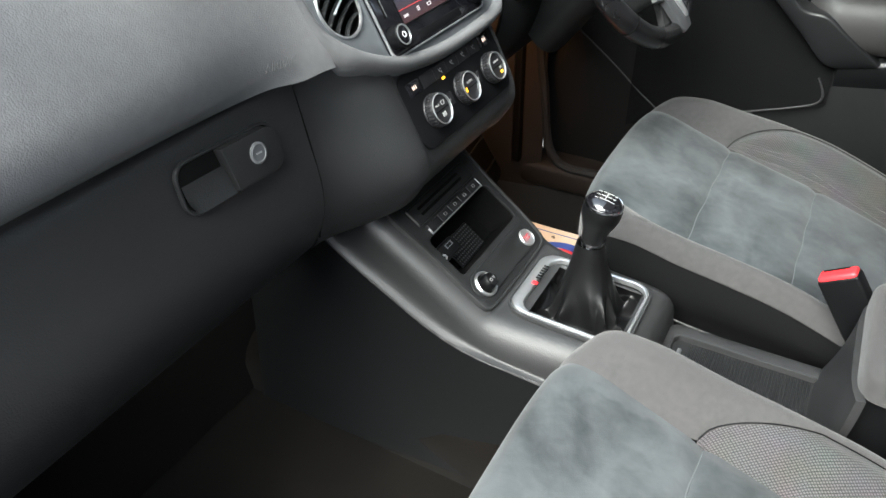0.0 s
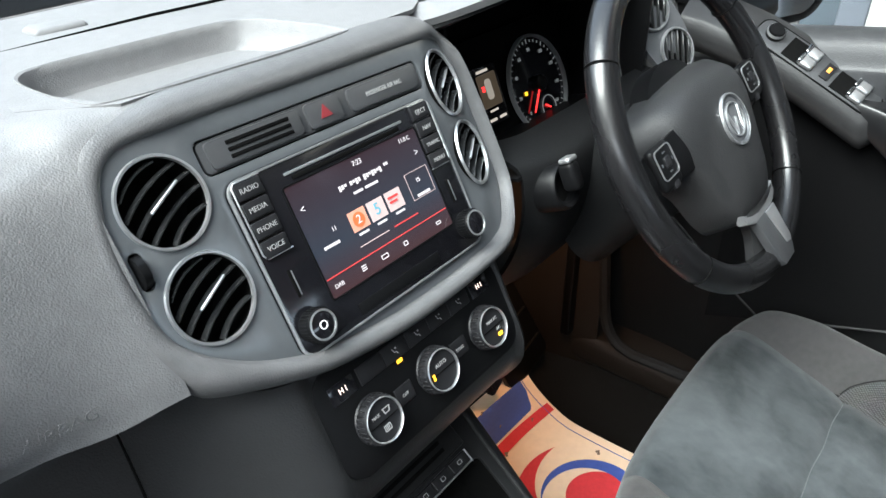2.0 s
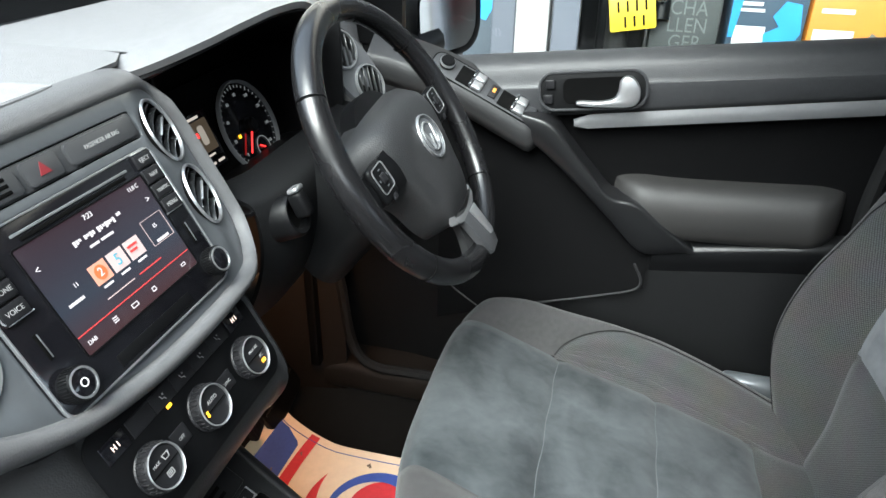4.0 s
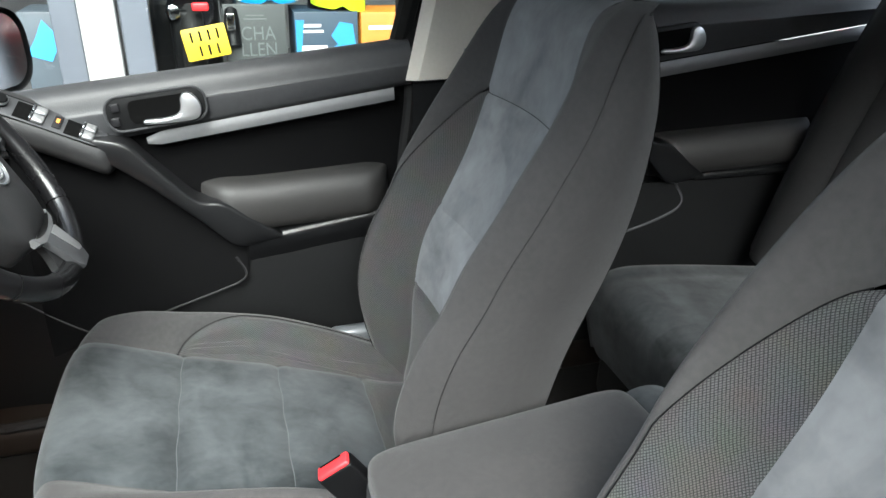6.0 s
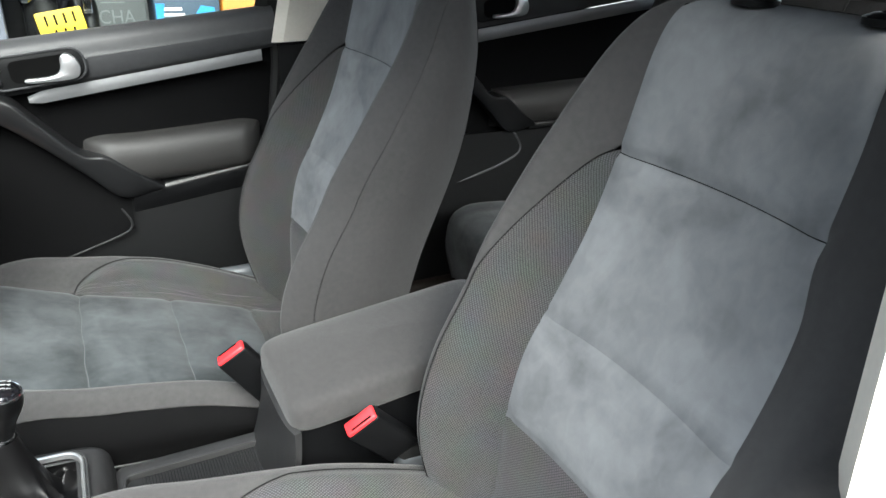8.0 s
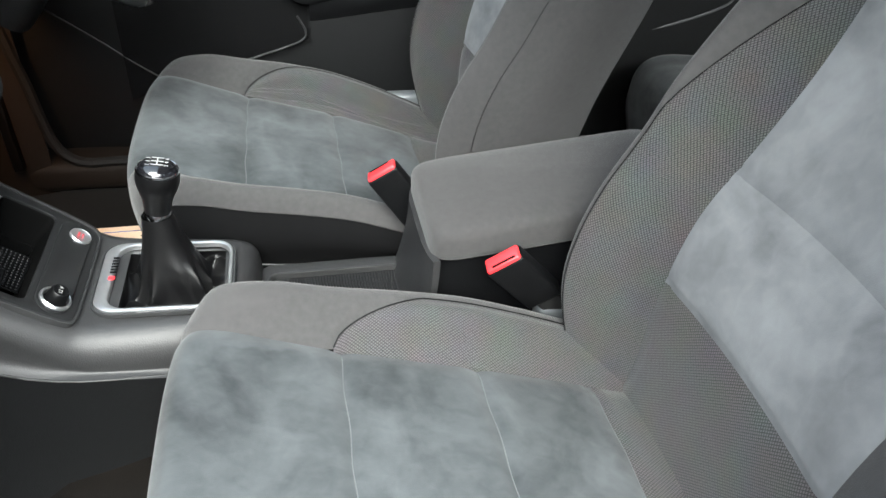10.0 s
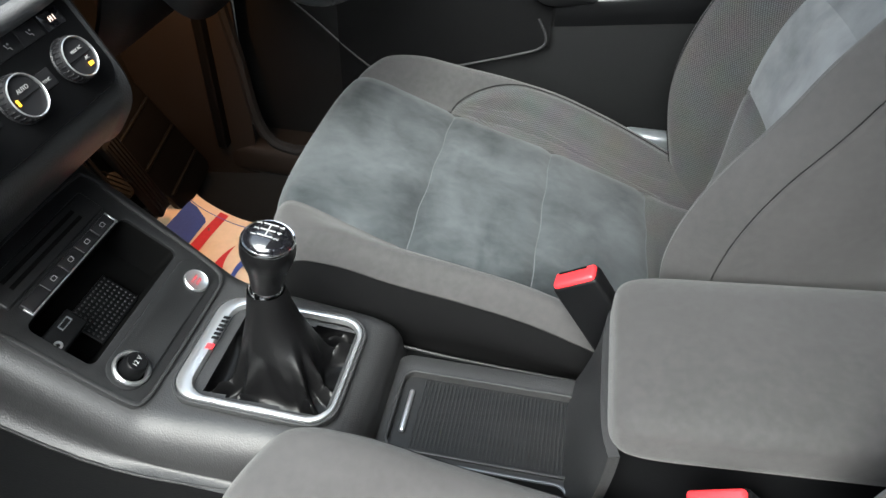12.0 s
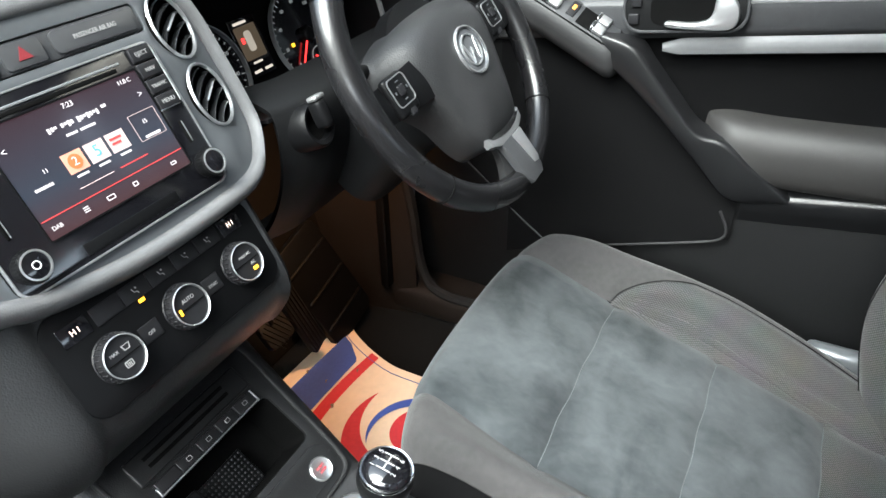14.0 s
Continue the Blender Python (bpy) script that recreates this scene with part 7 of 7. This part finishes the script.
def paper_mat():
    """A printed paper floor mat, bent up at its far edge."""
    def spot(a, b, lift=0.0):
        # a across (0..1 outwards from the tunnel), b along (0 far edge, 1 near)
        y = 0.287 - 0.014 * a - 0.46 * b
        right = along([(-0.2, 0.515), (0.0, 0.507), (0.08, 0.506), (0.12, 0.508), (0.16, 0.520), (0.20, 0.537), (0.24, 0.560), (0.273, 0.588), (0.29, 0.60)], y)
        x = 0.225 + (right - 0.225) * a
        z = -0.538 + 0.004 * math.sin(3 * a + 2 * b)
        return Vector((x, y, z + lift))
    paper = material("tan_paper", (0.78, 0.60, 0.43), 0.8, vary=0.06, scale=20, bump=0.2, bump_scale=300)
    blue, red = material("blue_print", (0.045, 0.085, 0.33), 0.8, vary=0.12), material("red_print_ink", (0.55, 0.03, 0.04), 0.8, vary=0.12)
    mark = material("shoe_mark", (0.16, 0.11, 0.08), 0.9, vary=0.4)
    m = root("paper_mat", (0.52, 0.05, -0.54), "tan printed paper mat lying on the driver's footwell carpet", "paper mat")
    part("sheet", thick(sheet(lambda u, v: spot(u, v), 24, 40), 0.001), paper, m)

    def band(fn, mat, name, n=24, lift=0.0022):
        part(name, sheet(lambda u, v: spot(*fn(u, v), lift), n, 4), mat, m)
    # two bands across the head, then crescents sweeping round a disc
    band(lambda u, v: (0.02 + 0.90 * u, 0.060 + (0.03 + 0.10 * min(1.0, (1 - u) * 12 + 0.2)) * v + 0.02 * (1 - u) * v), blue, "blue_band", 36)
    band(lambda u, v: (0.02 + 0.96 * u, 0.245 - 0.03 * u + (0.055 - 0.012 * u) * v - 0.022 * math.sin(math.pi * u)), red, "red_band", 30)
    cx, cy = 0.54, 0.60
    def swept(r, wide, a0, a1):
        """A crescent from a0 to a1 degrees that tapers to a point at a1."""
        def spot_on(u, v):
            t = radians(a0 + (a1 - a0) * u)
            q = r - wide * (1 - u ** 2.2) * v
            return (cx + q * math.cos(t), cy + q * 0.565 * math.sin(t))
        return spot_on
    band(swept(0.55, 0.085, 170, 248), blue, "blue_crescent", 30)
    band(swept(0.45, 0.17, 160, 296), red, "red_crescent", 40)
    band(swept(0.30, 0.085, 395, 225), blue, "blue_ring", 40, 0.0028)
    band(lambda u, v: (cx + 0.03 + 0.20 * v * math.cos(2 * math.pi * u), cy + 0.02 + 0.113 * v * math.sin(2 * math.pi * u)), red, "red_disc", 48)
    part("fold_line", tube([spot(0.93, b / 20, 0.002) for b in range(1, 20)], 0.0008, 5), blue, m)
    rng = random.Random(5)
    for k in range(14):
        a, b, w = rng.uniform(0.1, 0.9), rng.uniform(0.05, 0.9), rng.uniform(0.012, 0.035)
        part("scuff", sheet(lambda u, v: spot(a + w * (u - 0.5) + 0.01 * math.sin(5 * v), b + w * 0.8 * (v - 0.5) * math.sin(math.pi * (0.1 + 0.8 * u)), 0.0036), 6, 3), mark, m)


pedals()
paper_mat()

# ---- outside ----
GROUND = -1.02


def outside():
    asphalt = material("asphalt", (0.06, 0.06, 0.06), 0.85, vary=0.25, scale=8, bump=0.6, bump_scale=200)
    solo("ground", sheet(lambda u, v: Vector((-60 + 120 * u, -60 + 120 * v, GROUND)), 4, 4), asphalt, "grey asphalt yard", "ground", kind="structure")
    wall = material("pale_render", (0.22, 0.22, 0.21), 0.8, vary=0.08, scale=4)
    white = material("white_frame", (0.22, 0.22, 0.215), 0.45, vary=0.04)
    grey = material("blue_grey_frame", (0.055, 0.062, 0.075), 0.5, vary=0.06)
    shop = root("shop_front", (2.7, -0.3, GROUND), "shop front with a white post and grey window frames", "shop front", kind="structure")
    X = 2.62
    part("stall_riser", block((0.20, 7.4, 0.50), (X + 0.12, 1.0, GROUND + 0.25), 0.01), wall, shop)
    part("post", block((0.10, 0.135, 3.4), (X, 0.07, GROUND + 1.7), 0.008), white, shop, "white upright post")
    part("frame", block((0.08, 0.11, 3.4), (X + 0.01, -0.065, GROUND + 1.7), 0.008), grey, shop, "grey window frame")
    part("frame", block((0.08, 0.10, 3.4), (X + 0.01, 0.19, GROUND + 1.7), 0.008), grey, shop, "grey window frame")
    part("frame", block((0.08, 0.10, 3.4), (X + 0.01, -2.6, GROUND + 1.7), 0.008), grey, shop, "grey window frame")
    part("fascia", block((0.3, 7.4, 1.0), (X + 0.1, 1.0, GROUND + 3.75), 0.01), wall, shop)
    part("end_wall", block((0.3, 3.0, 3.3), (X + 0.15, 3.0, GROUND + 1.65), 0.01), wall, shop)
    # the dimness inside the shop is put into this dark colour
    gloom = material("shop_gloom_shade", (0.05, 0.05, 0.052), 0.8, vary=0.2, scale=3)
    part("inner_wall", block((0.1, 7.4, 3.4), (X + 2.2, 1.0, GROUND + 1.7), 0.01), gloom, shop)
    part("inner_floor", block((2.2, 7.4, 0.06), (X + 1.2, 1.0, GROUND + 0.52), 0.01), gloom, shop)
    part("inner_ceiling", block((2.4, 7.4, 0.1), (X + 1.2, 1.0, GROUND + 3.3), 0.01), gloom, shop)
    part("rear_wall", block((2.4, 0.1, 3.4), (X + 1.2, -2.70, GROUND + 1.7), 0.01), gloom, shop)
    # unseen slab added above the shop front to shade it
    part("shade_canopy", block((0.9, 7.4, 0.08), (X - 0.35, 1.0, GROUND + 3.2), 0.01), grey, shop)
    pane = part("pane", sheet(lambda u, v: Vector((X, -0.12 - 2.43 * u, GROUND + 0.5 + 2.7 * v)), 1, 1), M_GLASS, shop, "shop window glass")
    pane.visible_shadow = False

    def carton(name, y, z, w, h, color, label, depth=0.28, x=X + 0.16):
        c = root(name, (x + depth / 2, y, z), label, "box", "boxes in the shop window")
        ink = material(name + "_card", color, 0.5, vary=0.08)
        part("carton", block((depth, w, h), (x + depth / 2, y, z + h / 2), 0.004), ink, c)
        return c, axes((x - 0.001, y, z + h / 2), (0, -1, 0), (0, 0, 1))
    base = GROUND + 0.55
    part_white = material("label_white", (0.45, 0.46, 0.46), 0.6, vary=0.04)
    sky_blue = material("blue_print_card", (0.02, 0.17, 0.36), 0.5, vary=0.2)
    grey_ink = material("grey_ink", (0.075, 0.08, 0.08), 0.5)
    yellow_plastic = material("yellow_plate", (0.52, 0.36, 0.02), 0.45, vary=0.05)
    # grey carton with pale bars of lettering
    c, m = carton("grey_carton", -0.54, -0.47, 0.27, 0.525, (0.028, 0.031, 0.031), "dark grey box with large grey lettering")
    for word, z in (("CHA", 0.135), ("LLEN", 0.065), ("GER", -0.005)):
        part("lettering", letters(word, 0.085, shift(m, 0.01, z, 0.001), width=0.85), grey_ink, c)
    part("top_print", strips([(0.0, 0.215, 0.08, 0.006), (0.0, 0.200, 0.10, 0.006)], m), grey_ink, c)
    c, m = carton("blue_carton", -0.855, -0.47, 0.29, 0.49, (0.015, 0.03, 0.05), "dark blue box with a bright blue picture and a white label")
    part("label", block((0.12, 0.085, 0.001), (-0.06, 0.055, 0.001), 0, m), part_white, c, "white label")
    part("lettering", strips([(-0.075, 0.185, 0.10, 0.014), (-0.075, 0.16, 0.12, 0.012)], m), part_white, c)
    part("picture", plate([(0.0, 0.03), (0.10, 0.01), (0.135, 0.08), (0.12, 0.19), (0.06, 0.20), (0.02, 0.14), (0.05, 0.10), (-0.005, 0.07)], 0.002, m, z=0.002), sky_blue, c, "bright blue printed picture")
    part("picture", plate([(-0.14, 0.05), (-0.12, 0.05), (-0.10, 0.21), (-0.14, 0.21)], 0.002, m, z=0.002), sky_blue, c)
    c, m = carton("orange_carton", -1.16, -0.47, 0.29, 0.485, (0.40, 0.14, 0.015), "orange box with a white label")
    part("label", block((0.15, 0.085, 0.001), (-0.05, 0.060, 0.001), 0, m), part_white, c, "white label")
    part("picture", plate([(0.05, 0.02), (0.12, 0.01), (0.14, 0.07), (0.09, 0.10)], 0.002, m, z=0.002), grey_ink, c)
    part("lettering", strips([(-0.05, 0.175, 0.12, 0.018)], m), part_white, c)
    c, m = carton("small_blue_carton", 0.30, -0.47, 0.20, 0.50, (0.03, 0.04, 0.05), "dark box with bright blue bars")
    part("picture", plate([(-0.09, 0.08), (0.0, 0.05), (0.05, 0.14), (-0.01, 0.22), (-0.05, 0.14)], 0.002, m, z=0.002), sky_blue, c)
    # goggles on a white box and a black helmet with a lime visor
    def visor(y, z, col, label, lift):
        g = root("goggles", (X + 0.2, y, z), label, "goggles", "goggles in the shop window")
        def band(u, v):
            a = math.pi * (u - 0.5) * 0.9
            notch = 0.018 * math.exp(-((u - 0.5) / 0.07) ** 2)
            return Vector((X + 0.30 - 0.15 * math.cos(a), y - 0.13 * math.sin(a), z + (0.055 + 0.02 * math.cos(a)) * v + notch * (1 - v) + lift * (u - 0.5)))
        part("lens", thick(sheet(band, 32, 6), 0.006), material("mirror_lens", col, 0.2, vary=0.15), g)
        part("strap", tube([band(k / 24, 1.0) for k in range(25)], 0.006, 6), M_BLACK, g)
        part("clip", block((0.03, 0.035, 0.05), (X + 0.15, y - 0.03, z + 0.085), 0.006), M_RED, g, "red clip")
    visor(-0.61, 0.055, (0.012, 0.17, 0.36), "bright blue mirrored goggles on a box", 0.0)
    visor(-0.93, 0.025, (0.30, 0.42, 0.015), "lime green visor on a black helmet", -0.04)
    white_box = root("white_carton", (X + 0.33, -0.61, 0.055), "white box behind the goggles", "box", "boxes in the shop window")
    part("carton", block((0.20, 0.27, 0.16), (X + 0.34, -0.61, 0.14), 0.004), part_white, white_box)
    helmet = root("helmet", (X + 0.34, -0.93, 0.02), "black rounded helmet on a box", "helmet")
    def dome(u, v):
        a, f = 2 * math.pi * u, math.pi / 2 * v
        return Vector((X + 0.33 + 0.13 * math.cos(a) * math.cos(f), -0.93 + 0.14 * math.sin(a) * math.cos(f), 0.02 + 0.17 * math.sin(f) ** 0.8))
    part("shell", sheet(dome, 32, 12, True), M_GLOSS, helmet)
    # the tail of a small motorcycle behind the glass
    bike = root("motorcycle", (X + 0.35, -0.28, base), "black motorcycle tail with a yellow plate and red lamp", "motorcycle")
    def seat(u, v):
        a = 2 * math.pi * u
        r = 0.10 + 0.05 * v
        return Vector((X + 0.22 + 0.9 * v, -0.27 + r * math.cos(a), 0.02 + 0.05 * v + 0.09 * math.sin(a)))
    part("tail", sheet(seat, 24, 8, True), M_GLOSS, bike)
    part("tail_cap", lathe([(0.10, 0.0), (0.07, 0.03), (0.0, 0.04)], axes((X + 0.22, -0.27, 0.02), (0, 1, 0), (0, 0, 1)), 24), M_GLOSS, bike)
    part("frame_mass", block((0.30, 0.30, 0.42), (X + 0.45, -0.24, -0.12), 0.06), M_BLACK, bike)
    part("seat", block((0.34, 0.18, 0.07), (X + 0.42, -0.27, 0.13), 0.03), M_RUBBER, bike, "black motorcycle seat")
    part("tail_lamp", block((0.03, 0.07, 0.035), (X + 0.165, -0.315, 0.045), 0.008), M_RED, bike, "red tail lamp")
    part("wheel", tube([(X + 0.45 + 0.27 * math.cos(a), -0.27, -0.20 + 0.27 * math.sin(a)) for a in (2 * math.pi * k / 40 for k in range(40))], 0.05, 10, True), M_RUBBER, bike, "black tyre")
    part("mudguard", block((0.05, 0.14, 0.35), (X + 0.24, -0.25, -0.15), 0.02), M_BLACK, bike)
    part("lamp", lathe([(0.03, 0), (0.03, 0.02), (0, 0.03)], axes((X + 0.2, -0.20, 0.02), (0, -1, 0), (0, 0, 1)), 20), M_CHROME, bike)
    mp = axes((X + 0.10, -0.325, -0.095), (0, -0.985, 0.17), (0, 0.17, 0.985))
    pl = part("number_plate", plate(rrect(0.185, 0.135, 0.008), 0.003, mp, bevel=0.0005), yellow_plastic, bike, "yellow plate with plain dark bars")
    part("bars", strips([(-0.055 + 0.037 * k, 0.030, 0.009, 0.044) for k in range(4)] + [(-0.03 + 0.037 * k, -0.032, 0.009, 0.044) for k in range(3)], mp), M_BLACK, pl)
    part("exhaust", tube([(X + 0.14, -0.44, -0.12), (X + 0.18, -0.44, 0.02), (X + 0.25, -0.43, 0.08)], 0.035, 12), M_BLACK, bike)
    part("exhaust_tip", block((0.01, 0.035, 0.07), (X + 0.10, -0.435, -0.01), 0.004), M_CHROME, bike)

    # yard ahead: kerb, yellow lines and pale buildings; on the left an added light-blocking wall
    yellow = material("yellow_road_paint", (0.70, 0.45, 0.05), 0.7, vary=0.2, scale=20)
    for k in range(3):
        solo("road_marking", block((0.12, 2.2, 0.004), (-1.2 + 1.6 * k, 6.2 + 0.5 * k, GROUND + 0.003), 0), yellow, "worn yellow line painted on the asphalt", "road marking", "yellow lines", "structure")
    for x, y, w, dth, h in ((-7, 16, 14, 6, 6.5), (8, 17, 15, 6, 7)):
        b = root("building", (x, y, GROUND), "pale rendered building across the yard", "building")
        part("wall", block((w, dth, h), (x, y, GROUND + h / 2), 0.05), wall, b)
        part("roof", block((w + 0.5, dth + 0.5, 0.4), (x, y, GROUND + h + 0.2), 0.05), grey, b)
        for k in range(5):
            part("window", block((1.2, 0.1, 1.3), (x - w / 2 + (k + 0.5) * w / 5, y - dth / 2 - 0.03, GROUND + 3.6), 0.02), M_GLOSS, b)
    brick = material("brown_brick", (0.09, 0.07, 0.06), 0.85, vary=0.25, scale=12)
    # unseen wall, added to hold low sky light off the open left side
    solo("light_block_wall", block((0.3, 40.0, 3.0), (-4.8, -2.0, GROUND + 1.5), 0.02), brick, "unseen brown wall added to block low light from the left", "wall", kind="structure")
    red_car = material("red_car_paint", (0.45, 0.02, 0.03), 0.25, vary=0.05, coat=0.8)
    car = root("parked_car", (1.9, -5.2, GROUND), "red parked car behind the shop front", "car")
    part("body", block((1.7, 1.6, 0.75), (1.9, -5.2, GROUND + 0.75), 0.2), red_car, car)
    part("bonnet", block((1.6, 1.0, 0.3), (1.9, -4.0, GROUND + 0.8), 0.12), red_car, car)


outside()
